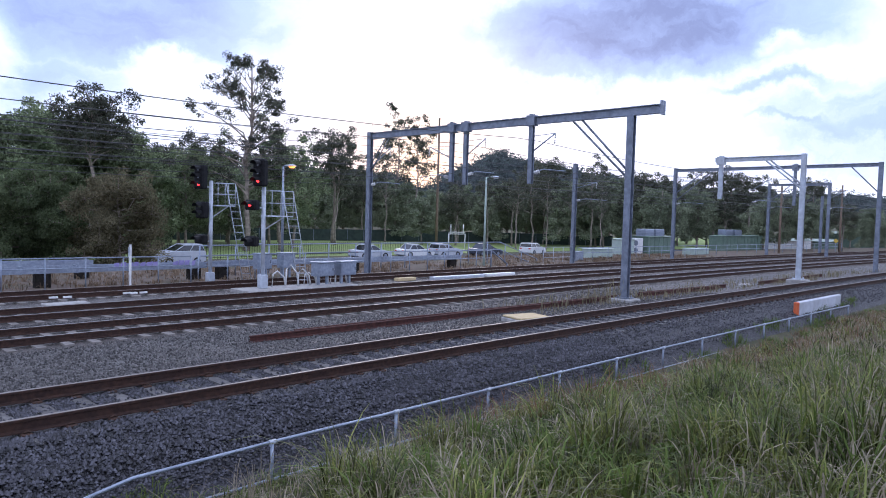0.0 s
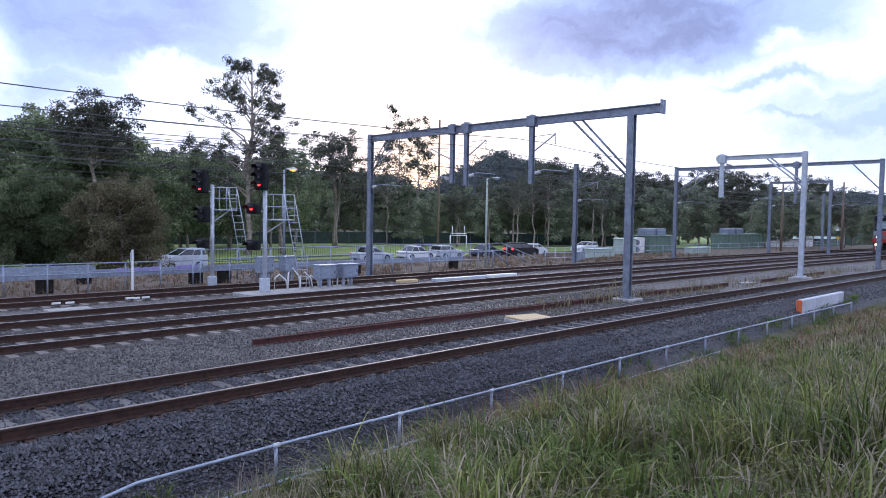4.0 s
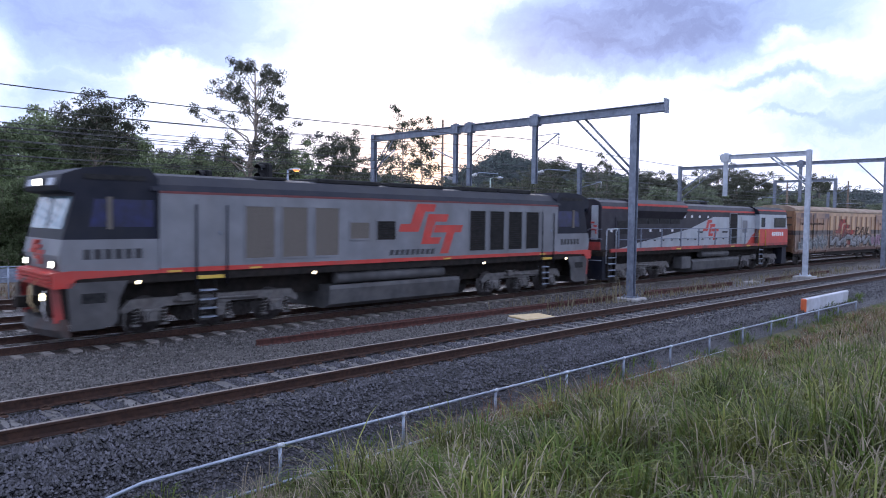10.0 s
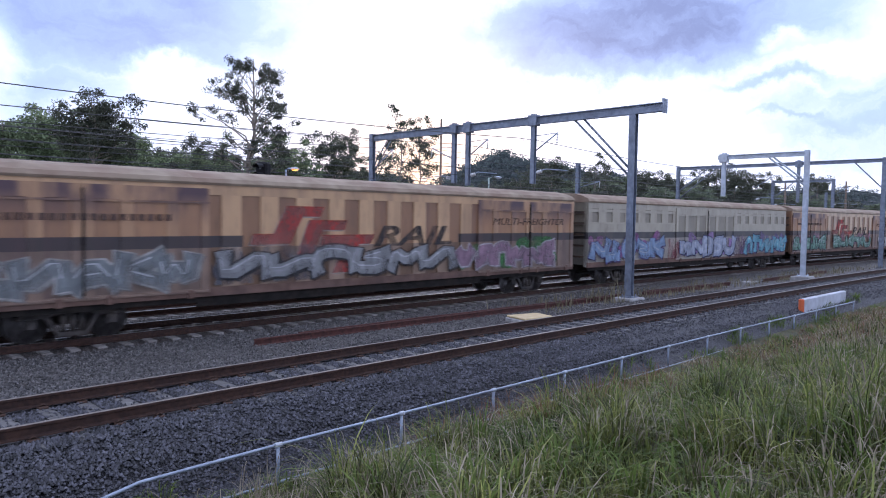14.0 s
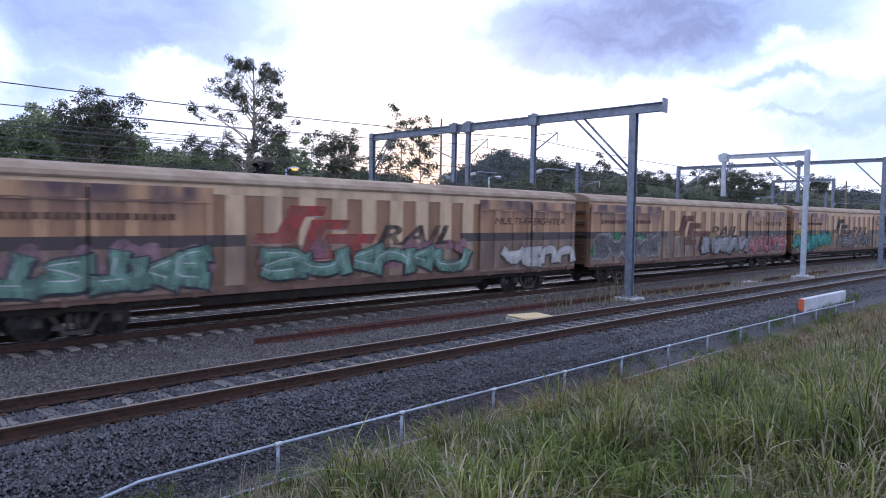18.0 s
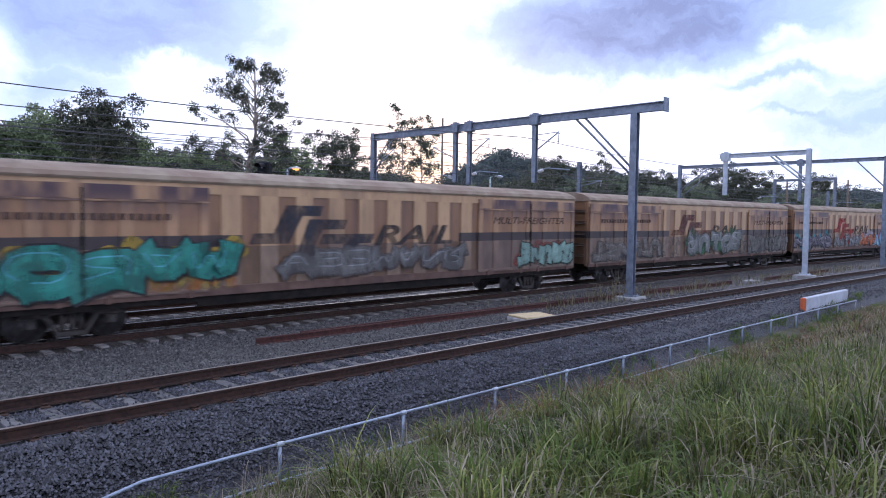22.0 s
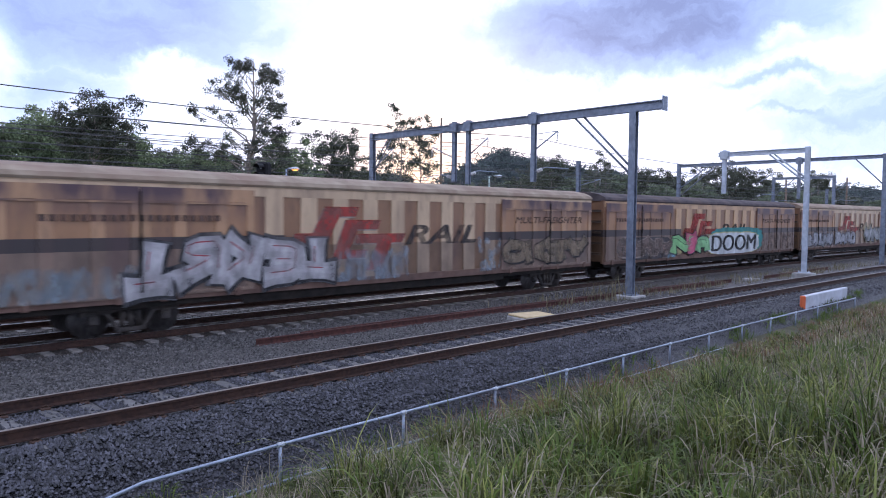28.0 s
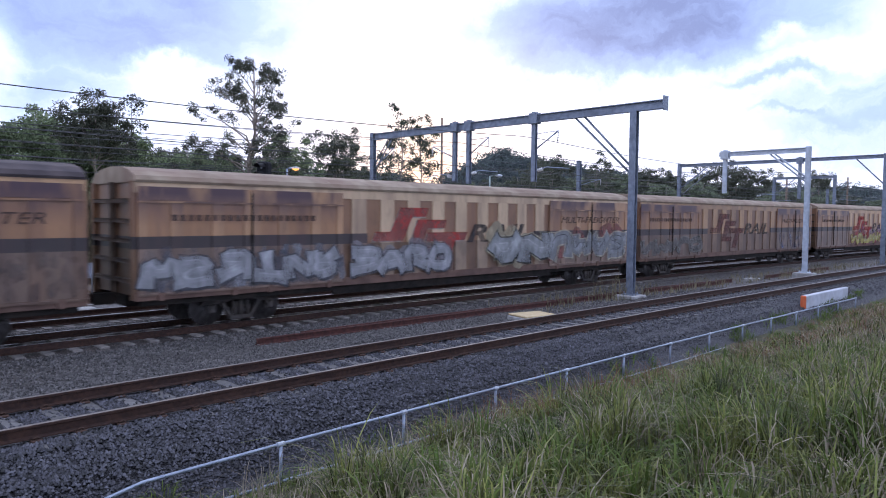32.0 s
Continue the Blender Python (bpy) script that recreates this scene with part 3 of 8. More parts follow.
def make_tree(name, label, seed, height, crown, base=0.35, trunk=0.32, limbs=12, tufts=6, per=40, leaf=0.28, tuft=1.0, foliage="leaf", top_heavy=1.0, low=0.0, rise=0.06, ends=0, taper=0.55, cone=0.0):
    """A tapered trunk with limbs, and a crown of leaf tufts at the limbs' ends."""
    rng = np.random.default_rng(seed)
    t = thing(name, label, "tree")
    bm = bmesh.new()
    lean = rng.normal(0, 0.03, 2) * height
    path = branch_path((0, 0, -0.3), (lean[0], lean[1], height * 0.95), rng, 0, 8, 0.012)
    tube(bm, path, trunk, 8, radii=[trunk * (1.25 if i == 0 else 1 - 0.85 * i / 8) for i in range(9)])
    centres, sizes = [], []
    for i in range(limbs):
        k = base + (0.88 - base) * ((i + rng.random()) / limbs) ** top_heavy
        p = path[min(8, int(k * 8))].lerp(path[min(8, int(k * 8) + 1)], k * 8 % 1)
        az = i * 2.4 + rng.random() * 1.2
        reach = crown * (0.45 + 0.6 * rng.random()) * (1.0 - taper * max(0.0, (k - 0.6) / 0.4)) * (1.0 - cone * (k - base) / (0.88 - base))
        tip = p + Vector((math.cos(az) * reach, math.sin(az) * reach, height * (rise + 0.1 * rng.random()) - low * reach))
        limb = branch_path(p, tip, rng, reach * 0.06, 4)
        r0 = trunk * 0.42 * (1.15 - k)
        tube(bm, limb, 0.1, 5, radii=[r0 + 0.02, r0 * 0.8 + 0.015, r0 * 0.6 + 0.012, r0 * 0.4 + 0.01, 0.012], caps=False)
        for j in range(tufts):
            q0 = limb[2 + int(rng.integers(ends, 3))]
            c = q0 + Vector(rng.normal(0, 1, 3)) * tuft * 0.6
            centres.append(tuple(c))
            sizes.append(tuft * rng.uniform(0.55, 1.15))
            tube(bm, [q0, q0.lerp(c, 0.6) + Vector((0, 0, 0.08)), c], 0.015, 3, radii=[0.025, 0.018, 0.008], caps=False)
    part("trunk", bm, M["bark"], t)
    v, f = leaf_cloud(centres, sizes, per, leaf, rng)
    raw("crown", v, f, M[foliage], t)
    return t


def place(t, x, y, turn=0.0, size=1.0, wide=1.0, z=None):
    t.matrix_basis = Matrix.Translation((x, y, ground_z(x, y) - 0.05 if z is None else z)) @ pose(0, 0, 0, 0, 0, turn) @ Matrix.Diagonal((size * wide, size * wide, size, 1))
    return t


def copy_tree(t, x, y, turn, size, wide=1.0):
    o = copy_thing(t, Matrix.Identity(4))
    return place(o, x, y, turn, size, wide)


def plant_trees():
    # the tall open gum, a spire that spreads below
    place(make_tree("gum_tree", "tall open gum tree with sparse grey-green tufts", 19, 23.6, 8.0, 0.3, 0.36, 40, 7, 75, 0.12, 0.72, "leaf_gum", top_heavy=0.95, rise=0.07, cone=0.42, ends=1), 42.5, 73.6, 160)
    # round-headed gum with a forked pale trunk
    place(make_tree("gum_tree", "gum tree with a dense rounded grey-green head", 12, 15.4, 4.3, 0.58, 0.27, 28, 8, 80, 0.13, 0.85, "leaf_gum", top_heavy=0.9, rise=0.1, low=0.1, taper=0.3), 24.3, 71.1, 190)
    # bushy trees between the line and the road
    for i, (x, y, h, w, foliage, label) in enumerate((
            (18.6, 48.6, 6.6, 2.9, "leaf_olive", "dense olive-brown bushy tree with low foliage"), (16.0, 53.4, 7.2, 3.3, "leaf_shrub", "dark green bushy tree with low foliage"),
            (12.9, 53.2, 7.4, 3.5, "leaf_shrub", "dark green bushy tree with low foliage"), (9.6, 52.7, 7.4, 3.6, "leaf_shrub", "dark green bushy tree with low foliage"))):
        place(make_tree("wattle_tree", label, 20 + i, h, w, 0.14, 0.17, 26, 10, 190, 0.08, 0.66, foliage, low=0.22, taper=0.45), x, y, i * 70)
    # tall dense trees behind the road, one broad dome together
    for i, (x, y, h, w) in enumerate(((15.4, 82.3, 14.6, 6.4), (19.9, 83.7, 14.6, 6.8), (23.3, 84.9, 15.4, 6.8), (26.2, 82.1, 15.4, 5.8), (28.9, 79.0, 13.2, 4.8), (30.6, 76.3, 10.6, 4.0), (33.6, 80.0, 8.6, 3.8), (12.0, 80.0, 14.0, 6.0))):
        place(make_tree("dense_tree", "dense dark green tree with a rounded crown", 40 + i, h, w, 0.16, 0.3, 30, 9, 130, 0.17, 1.25, "leaf_hazed", low=0.08, taper=0.5), x, y, i * 80)
    for i, (x, y, h, w) in enumerate(((37.9, 79.4, 12.4, 4.6), (46.6, 72.8, 14.2, 4.0), (50.5, 76.0, 12.4, 3.8), (41.3, 80.5, 13.2, 4.4))):
        place(make_tree("gum_tree", "ragged gum tree with thin dark tufts below the tall one", 60 + i, h, w, 0.22, 0.2, 22, 6, 80, 0.14, 0.85, "leaf_hazed", rise=0.05), x, y, i * 65)
    a = make_tree("gum_tree", "gum tree with a pale trunk and a spreading crown", 31, 16.5, 4.4, 0.45, 0.26, 16, 7, 95, 0.16, 0.95)
    place(a, 62.9, 84.1, 0, 1.08)
    b = make_tree("gum_tree", "slender gum tree with pale forked stems and thin foliage", 32, 18.0, 3.6, 0.45, 0.2, 15, 4, 70, 0.15, 0.8, rise=0.1, ends=1)
    place(b, 82.0, 91.4, 0, 1.26)
    c = make_tree("bush_tree", "dark green forest tree at the edge of the field", 33, 13.5, 4.6, 0.15, 0.26, 20, 8, 150, 0.2, 1.25, "leaf_far_hazed", low=0.1)
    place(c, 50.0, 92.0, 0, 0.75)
    d = make_tree("bush_tree", "grey-green forest tree at the edge of the field", 34, 14.5, 4.2, 0.2, 0.24, 19, 7, 150, 0.2, 1.15, "leaf_far_hazed")
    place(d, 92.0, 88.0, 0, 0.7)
    rng = random.Random(5)
    for k, (t, x, y, s) in enumerate(((b, 87.1, 91.0, 1.18), (a, 114.4, 61.6, 0.86), (a, 118.0, 59.0, 0.8), (a, 119.6, 51.0, 0.9), (a, 118.4, 47.5, 0.82), (a, 119.9, 44.9, 0.82), (a, 124.7, 36.6, 0.72), (a, 105.4, 76.1, 0.98), (b, 106.2, 65.9, 0.85), (a, 94.0, 75.0, 0.72), (b, 99.0, 62.5, 0.75), (b, 79.5, 96.0, 0.8), (a, 30.0, 88.0, 0.8), (a, 38.0, 86.0, 0.8), (c, 42.0, 90.0, 0.85), (d, 35.0, 93.0, 0.85), (c, 47.0, 86.0, 0.8), (b, 49.0, 80.0, 0.9), (a, 54.5, 88.0, 0.8))):
        copy_tree(t, x, y, 70 + k * 83, s)
    for k, (head, r0, s) in enumerate(((38.2, 104, 0.62), (36.9, 108, 0.68), (35.8, 106, 0.6), (33.8, 108, 0.6), (31.4, 110, 0.6), (43.0, 122, 0.65), (49.0, 118, 0.7), (53.0, 104, 0.8), (57.5, 108, 0.75), (40.6, 112, 0.6))):
        copy_tree(b, r0 * math.cos(radians(head)), r0 * math.sin(radians(head)), k * 97, s)
    # the edge of the wood, in three ranks; its skyline falls towards the line's far end
    skyline = [(8, 0.008), (11, 0.012), (15.5, 0.024), (20, 0.046), (24, 0.054), (29, 0.06), (34, 0.062), (38, 0.056), (42, 0.044), (46, 0.04), (50, 0.046), (54, 0.058), (60, 0.074), (66, 0.066), (70, 0.066), (80, 0.06)]
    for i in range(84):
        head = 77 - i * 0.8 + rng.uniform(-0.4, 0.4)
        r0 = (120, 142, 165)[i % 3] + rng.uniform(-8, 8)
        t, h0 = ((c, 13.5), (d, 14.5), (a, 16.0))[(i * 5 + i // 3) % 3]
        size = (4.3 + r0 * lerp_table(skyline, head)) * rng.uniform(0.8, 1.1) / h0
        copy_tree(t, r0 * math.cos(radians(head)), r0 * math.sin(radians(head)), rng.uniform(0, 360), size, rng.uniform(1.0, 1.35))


plant_trees()


def hill(name, label, spine, seed):
    """A wooded ridge from its crest line; each crest point has a height and a half-width."""
    rng = np.random.default_rng(seed)
    verts, faces = [], []
    n, mrows = len(spine), 26
    for i in range((n - 1) * 8 + 1):
        k = min(n - 2, i // 8)
        w = i / 8 - k
        a, b = np.array(spine[k], float), np.array(spine[k + 1], float)
        w = w * w * (3 - 2 * w)
        x, y, h, half = a + (b - a) * w
        d = Vector((x, y, 0)).normalized()
        for j in range(mrows):
            v = j / (mrows - 1) * 2 - 1
            z = h * (math.cos(v * math.pi / 2) ** 1.3) + 2.0
            px, py = x + d.x * v * half, y + d.y * v * half
            z += 7.0 * noise.noise(Vector((px * 0.02, py * 0.02, seed))) + rng.uniform(0, 9.0)
            verts.append((px, py, z))
    for i in range((n - 1) * 8):
        for j in range(mrows - 1):
            faces.append((i * mrows + j, (i + 1) * mrows + j, (i + 1) * mrows + j + 1, i * mrows + j + 1))
    trees = [verts[i] for i in range(len(verts)) if verts[i][2] > 8 and i % mrows < 17]
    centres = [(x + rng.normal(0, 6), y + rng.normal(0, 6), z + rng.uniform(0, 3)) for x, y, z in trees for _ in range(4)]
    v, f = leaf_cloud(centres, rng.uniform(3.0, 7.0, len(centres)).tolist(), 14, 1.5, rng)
    raw("hill_trees", v, f, M["hill_leaf_hazed"], None, "far gum trees covering the hillside", "trees", "stuff")
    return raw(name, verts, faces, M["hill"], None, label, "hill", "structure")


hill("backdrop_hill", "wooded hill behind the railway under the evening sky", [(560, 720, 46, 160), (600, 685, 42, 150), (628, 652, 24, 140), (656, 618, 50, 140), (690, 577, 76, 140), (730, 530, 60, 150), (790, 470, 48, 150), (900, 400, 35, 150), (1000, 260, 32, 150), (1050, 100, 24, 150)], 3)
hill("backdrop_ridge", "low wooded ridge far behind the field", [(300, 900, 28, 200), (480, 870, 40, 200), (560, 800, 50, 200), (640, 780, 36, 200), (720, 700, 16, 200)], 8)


# ---------------------------------------------------------------- grass
def blade_mesh(x, y, z, h, az, bend, w, droop):
    """Arching blades of five joints with a hooked, pointed tip."""
    dx, dy = np.cos(az), np.sin(az)
    rows = []
    for k, wide in ((0.0, 0.8), (0.35, 1.0), (0.65, 0.9), (0.86, 0.65), (1.0, 0.06)):
        out = bend * k ** 2.3
        up = h * (k - droop * k ** 5)
        for side in (-1, 1):
            rows.append(np.stack([x + dx * out - dy * w * wide * side, y + dy * out + dx * w * wide * side, z + up], 1))
    v = np.stack(rows, 1).reshape(-1, 3)
    k = 10 * np.arange(len(x))
    f = np.concatenate([np.stack([k + 2 * i, k + 2 * i + 1, k + 2 * i + 3, k + 2 * i + 2], 1) for i in range(4)])
    return v.tolist(), f.tolist()


def tufts(rng, n, xs, ys, per, height, wide, keep, tall, spread):
    """Clumps of blades that fan out from their roots."""
    cx, cy = rng.uniform(*xs, n), rng.uniform(*ys, n)
    ok = np.array([keep(a, b) for a, b in zip(cx, cy)])
    cx, cy = cx[ok], cy[ok]
    big = np.array([tall(a, b) for a, b in zip(cx, cy)]) * rng.uniform(0.7, 1.25, len(cx))
    i = np.repeat(np.arange(len(cx)), per)
    az = rng.uniform(0, 2 * np.pi, len(i))
    r = spread * rng.random(len(i)) ** 0.7
    x, y = cx[i] + np.cos(az) * r, cy[i] + np.sin(az) * r
    gz = np.array([ground_z(a, b) for a, b in zip(cx, cy)])
    z = gz[i] - 0.04
    h = rng.uniform(*height, len(i)) * big[i]
    az2 = az + rng.normal(0, 0.6, len(i))
    bend = h * rng.uniform(0.15, 1.2, len(i)) * (0.4 + r / spread * 0.75)
    return blade_mesh(x, y, z, h, az2, bend, wide * rng.uniform(0.6, 1.4, len(i)), np.minimum(0.8, rng.uniform(0.15, 1.1, len(i)) * (0.12 + bend / h)))


def grass():
    rng = np.random.default_rng(4)
    def tall(x, y):
        t = 0.74 + 0.75 * noise.noise(Vector((x * 0.9, y * 0.9, 7))) + 0.3 * noise.noise(Vector((x * 2.6, y * 2.6, 1)))
        return max(0.32, min(1.35, t)) * max(0.66, min(0.84, 0.95 - (x - 9.5) * 0.1)) * (1.0 if y < 5.8 else max(0.62, 1.0 - (y - 5.8) * 0.26))
    def keep(x, y):
        lim = 6.95 + 0.5 * min(1.0, max(0.0, (x - 7.0) / 3.0)) + 0.35 * noise.noise(Vector((x * 0.8, 2.0, 1.0))) - max(0.0, 5.5 - x) * 1.1
        return y < lim and noise.noise(Vector((x * 1.6, y * 1.6, 2))) > -0.5
    v, f = tufts(rng, 3100, (0.6, 15.0), (0.2, 7.6), 26, (0.28, 0.86), 0.0056, keep, tall, 0.17)
    raw("grass", v, f, M["blade"], None, "long rank green grass in clumps on the railway bank", "grass", "stuff")
    v, f = tufts(rng, 420, (1.5, 15.0), (1.0, 7.4), 26, (0.4, 0.9), 0.0085, keep, tall, 0.12)
    raw("broad_grass", v, f, M["blade_short"], None, "broad-leaved bright green clumps among the grass", "grass", "stuff")
    v, f = tufts(rng, 1700, (14.0, 40.0), (0.8, 7.2), 16, (0.3, 0.8), 0.012, keep, tall, 0.3)
    raw("far_grass", v, f, M["blade"], None, "long green grass further along the bank", "grass", "stuff")
    v, f = tufts(rng, 4300, (2.6, 34.0), (0.8, 7.6), 10, (0.3, 0.9), 0.0055, lambda x, y: keep(x, y) and noise.noise(Vector((x * 0.5, y * 0.6, 11))) > -0.25, tall, 0.26)
    raw("dry_grass", v, f, M["blade_dry"], None, "pale dry stalks and bent dead blades among the grass", "grass", "stuff")
    v, f = tufts(rng, 1500, (7.0, 34.0), (4.4, 7.6), 12, (0.4, 0.9), 0.0045, keep, tall, 0.2)
    raw("red_grass", v, f, M["blade_red"], None, "reddish seeding stalks along the top of the bank", "grass", "stuff")
    v, f = tufts(rng, 900, (2.6, 34.0), (6.9, 8.3), 16, (0.08, 0.28), 0.006, lambda x, y: noise.noise(Vector((x * 0.7, y * 1.5, 5))) > 0.0, lambda x, y: 1.0, 0.16)
    raw("short_grass", v, f, M["blade_short"], None, "short bright green grass along the fence", "grass", "stuff")
    edge = lambda x, y: noise.noise(Vector((x * 1.3, y * 1.3, 9))) > -0.1
    v, f = tufts(rng, 130, (3.2, 7.0), (5.6, 7.75), 7, (0.25, 0.62), 0.004, edge, lambda x, y: 1.0, 0.2)
    raw("edge_stalks", v, f, M["blade_dry"], None, "thin pale dry stalks at the foot of the bank", "grass", "stuff")
    v, f = tufts(rng, 110, (3.0, 9.0), (5.8, 7.8), 14, (0.12, 0.34), 0.006, edge, lambda x, y: 1.0, 0.14)
    raw("edge_weeds", v, f, M["blade"], None, "small green weeds between the fence and the bank", "weeds", "stuff")
    v, f = tufts(rng, 80, (7.0, 14.0), (6.5, 7.5), 16, (0.4, 0.75), 0.0045, lambda x, y: True, lambda x, y: 1.0, 0.16)
    raw("fence_stalks", v, f, M["blade_red"], None, "reddish seeding stalks leaning over the pipe fence", "grass", "stuff")
    def verge(x, y):
        return 18.9 < across(x, y) < 33 and noise.noise(Vector((x * 0.35, y * 0.35, 5))) > -0.15
    v, f = tufts(rng, 5200, (0.0, 70.0), (24.0, 44.0), 9, (0.08, 0.4), 0.014, verge, lambda x, y: 1.0, 0.22)
    raw("verge_weeds", v, f, M["weed_brown"], None, "brown dry weeds and litter beyond the far track", "weeds", "stuff")


grass()


# ---------------------------------------------------------------- overhead line
def i_beam(bm, a, b, w, h, up=Vector((0, 0, 1))):
    """A rolled joist from a to b."""
    a, b = Vector(a), Vector(b)
    d = (b - a).normalized()
    if abs(d.z) > 0.9:
        up = Vector((1, 0, 0))
    s = d.cross(up).normalized()
    u = s.cross(d)
    t = 0.03
    prof = [(-w, -h), (w, -h), (w, -h + t), (t * .5, -h + t), (t * .5, h - t), (w, h - t), (w, h), (-w, h), (-w, h - t), (-t * .5, h - t), (-t * .5, -h + t), (-w, -h + t)]
    r0 = [bm.verts.new(a + s * x + u * y) for x, y in prof]
    r1 = [bm.verts.new(b + s * x + u * y) for x, y in prof]
    n = len(prof)
    for i in range(n):
        bm.faces.new((r0[i], r0[(i + 1) % n], r1[(i + 1) % n], r1[i]))
    bm.faces.new(list(reversed(r0)))
    bm.faces.new(r1)


def portal(s, l0, l1, z, masts, drops, steel, label, braces=(), mast_w=0.135, end_plate=False, deep=0.17):
    """A gantry over the tracks: beam from l0 to l1, masts at (l, foot z), drop posts at (l, foot z)."""
    t = thing("overhead_gantry", label, "gantry")
    bm = bmesh.new()
    i_beam(bm, main(s, l0, z - deep), main(s, l1, z - deep), 0.1, deep)
    part("beam", bm, steel, t)
    for l, foot in masts:
        bm = bmesh.new()
        i_beam(bm, main(s, l, foot), main(s, l, z - 0.34 if l > l0 + 0.2 and l < l1 - 0.2 else z + 0.05), mast_w, mast_w * 0.9)
        part("mast", bm, steel, t)
        bm = bmesh.new()
        p = main(s, l, foot)
        box(bm, -0.45, 0.45, -0.45, 0.45, -0.5, 0.1, 0.03, Matrix.Translation(p) @ pose(0, 0, 0, 0, 0, main_turn(s)))
        part("footing", bm, M["concrete"], t, "concrete footing")
        bm = bmesh.new()
        box(bm, -0.25, 0.25, -0.25, 0.25, 0.1, 0.14, 0, Matrix.Translation(p) @ pose(0, 0, 0, 0, 0, main_turn(s)))
        for a in (-0.18, 0.18):
            for b in (-0.18, 0.18):
                box(bm, a - 0.025, a + 0.025, b - 0.025, b + 0.025, 0.14, 0.22, 0, Matrix.Translation(p) @ pose(0, 0, 0, 0, 0, main_turn(s)))
        part("base_plate", bm, steel, t)
    for l, foot in drops:
        bm = bmesh.new()
        i_beam(bm, main(s, l, foot), main(s, l, z + 0.12), 0.1, 0.09)
        box(bm, -0.16, 0.16, -0.22, 0.22, -0.4, 0.06, 0.01, Matrix.Translation(main(s, l, z)) @ pose(0, 0, 0, 0, 0, main_turn(s)))
        part("drop_post", bm, steel, t)
    for (la, za), (lb, zb) in braces:
        bm = bmesh.new()
        p, q2 = main(s, la, za), main(s, lb, zb)
        tube(bm, [p, q2], 0.045, 4)
        part("brace", bm, steel, t)
    if end_plate:
        bm = bmesh.new()
        box(bm, -0.17, 0.17, -0.02, 0.02, -0.4, 0.12, 0, Matrix.Translation(main(s, l0, z)) @ pose(0, 0, 0, 0, 0, main_turn(s)))
        part("end_plate", bm, steel, t)
    return t


portal(24.25, 1.78, 18.95, 7.08, [(3.05, -0.4), (18.9, -0.75)], [(7.86, 4.2), (11.74, 4.2), (12.66, 4.35)], M["mast"],
       "grey steel overhead line gantry spanning the tracks", braces=[((5.75, 6.75), (3.2, 4.42)), ((5.3, 6.75), (3.2, 4.7)), ((17.6, 6.75), (18.8, 5.35)), ((17.3, 6.75), (18.8, 5.0))], end_plate=True)
portal(39.0, 1.67, 6.4, 6.4, [(1.67, -0.2)], [(6.05, 4.1)], M["pale_steel"], "pale galvanised half gantry on a concrete footing", braces=[((3.6, 6.15), (1.8, 4.66)), ((3.35, 6.15), (1.8, 4.9))], mast_w=0.115, deep=0.12)
portal(56.2, 2.65, 18.2, 7.26, [(2.65, -0.55), (18.2, -0.75)], [(8.35, 4.2)], M["mast"], "grey steel overhead line gantry further along the line", braces=[((4.5, 7.0), (2.8, 5.24)), ((15.6, 7.0), (18.0, 5.3)), ((14.9, 7.0), (18.0, 4.6))], deep=0.13)


# ---------------------------------------------------------------- wires
def wire(name, label, points, r):
    bm = bmesh.new()
    tube(bm, points, r, 4, caps=False)
    return tagged(part(name, bm, M["wire"]), label, "wire")


def messenger_z(s):
    """The hanging height of the carrying wire between its supports."""
    sup = [-18.0, 24.25, 56.2, 92.0, 130.0]
    for a, b in zip(sup, sup[1:]):
        if s <= b:
            k = (s - a) / (b - a)
            return 6.15 - 0.52 * (1 - (2 * k - 1) ** 2) * ((b - a) / 42.0)
    return 6.15


def overhead_wires():
    for i, (l, dz, low) in enumerate(((L_T, 0.0, 4.65), (L_M, -0.02, 4.69), (L_F, 0.0, 4.55))):
        ss = [-17 + 1.5 * k for k in range(0, 95)]
        wire("catenary_wire", "dark carrying wire sagging between the gantries", [main(s, l + 0.12 * math.sin(s * 0.06), messenger_z(s) + dz) for s in ss], 0.014)
        wire("contact_wire", "dark contact wire hung level over the track", [main(s, l + 0.2 * math.sin(s * 0.075), low) for s in ss], 0.012)
        for s in [-9 + 8.2 * k + i for k in range(0, 12)]:
            bm = bmesh.new()
            tube(bm, [main(s, l + 0.12 * math.sin(s * 0.06), messenger_z(s) + dz), main(s, l + 0.2 * math.sin(s * 0.075), low)], 0.006, 4)
            tagged(part("dropper_wire", bm, M["wire"]), "thin dropper wire between carrying and contact wires", "wire")
    for l, z in ((19.3, 5.9), (19.3, 5.35), (19.0, 4.85), (19.6, 4.55), (18.6, 6.75), (19.8, 5.6), (20.1, 5.1), (19.9, 4.3), (20.2, 6.2)):
        ss = [-17 + 3 * k for k in range(0, 48)]
        wire("feeder_wire", "dark feeder wire carried along the far masts", [main(s, l, z - 0.25 * math.sin(math.pi * ((s - 24.25) % 32) / 32)) for s in ss], 0.012)


overhead_wires()


def insulator(t, a, b, n=4, r=0.06):
    """A string of porcelain sheds from a to b."""
    a, b = Vector(a), Vector(b)
    bm = bmesh.new()
    tube(bm, [a, b], 0.018, 6)
    for k in range(n):
        p = a.lerp(b, (k + 0.5) / n)
        disc(bm, p - (b - a).normalized() * 0.015, b - a, r, 0.03, 10, r * 0.5)
    part("insulator", bm, M["insulator"], t)


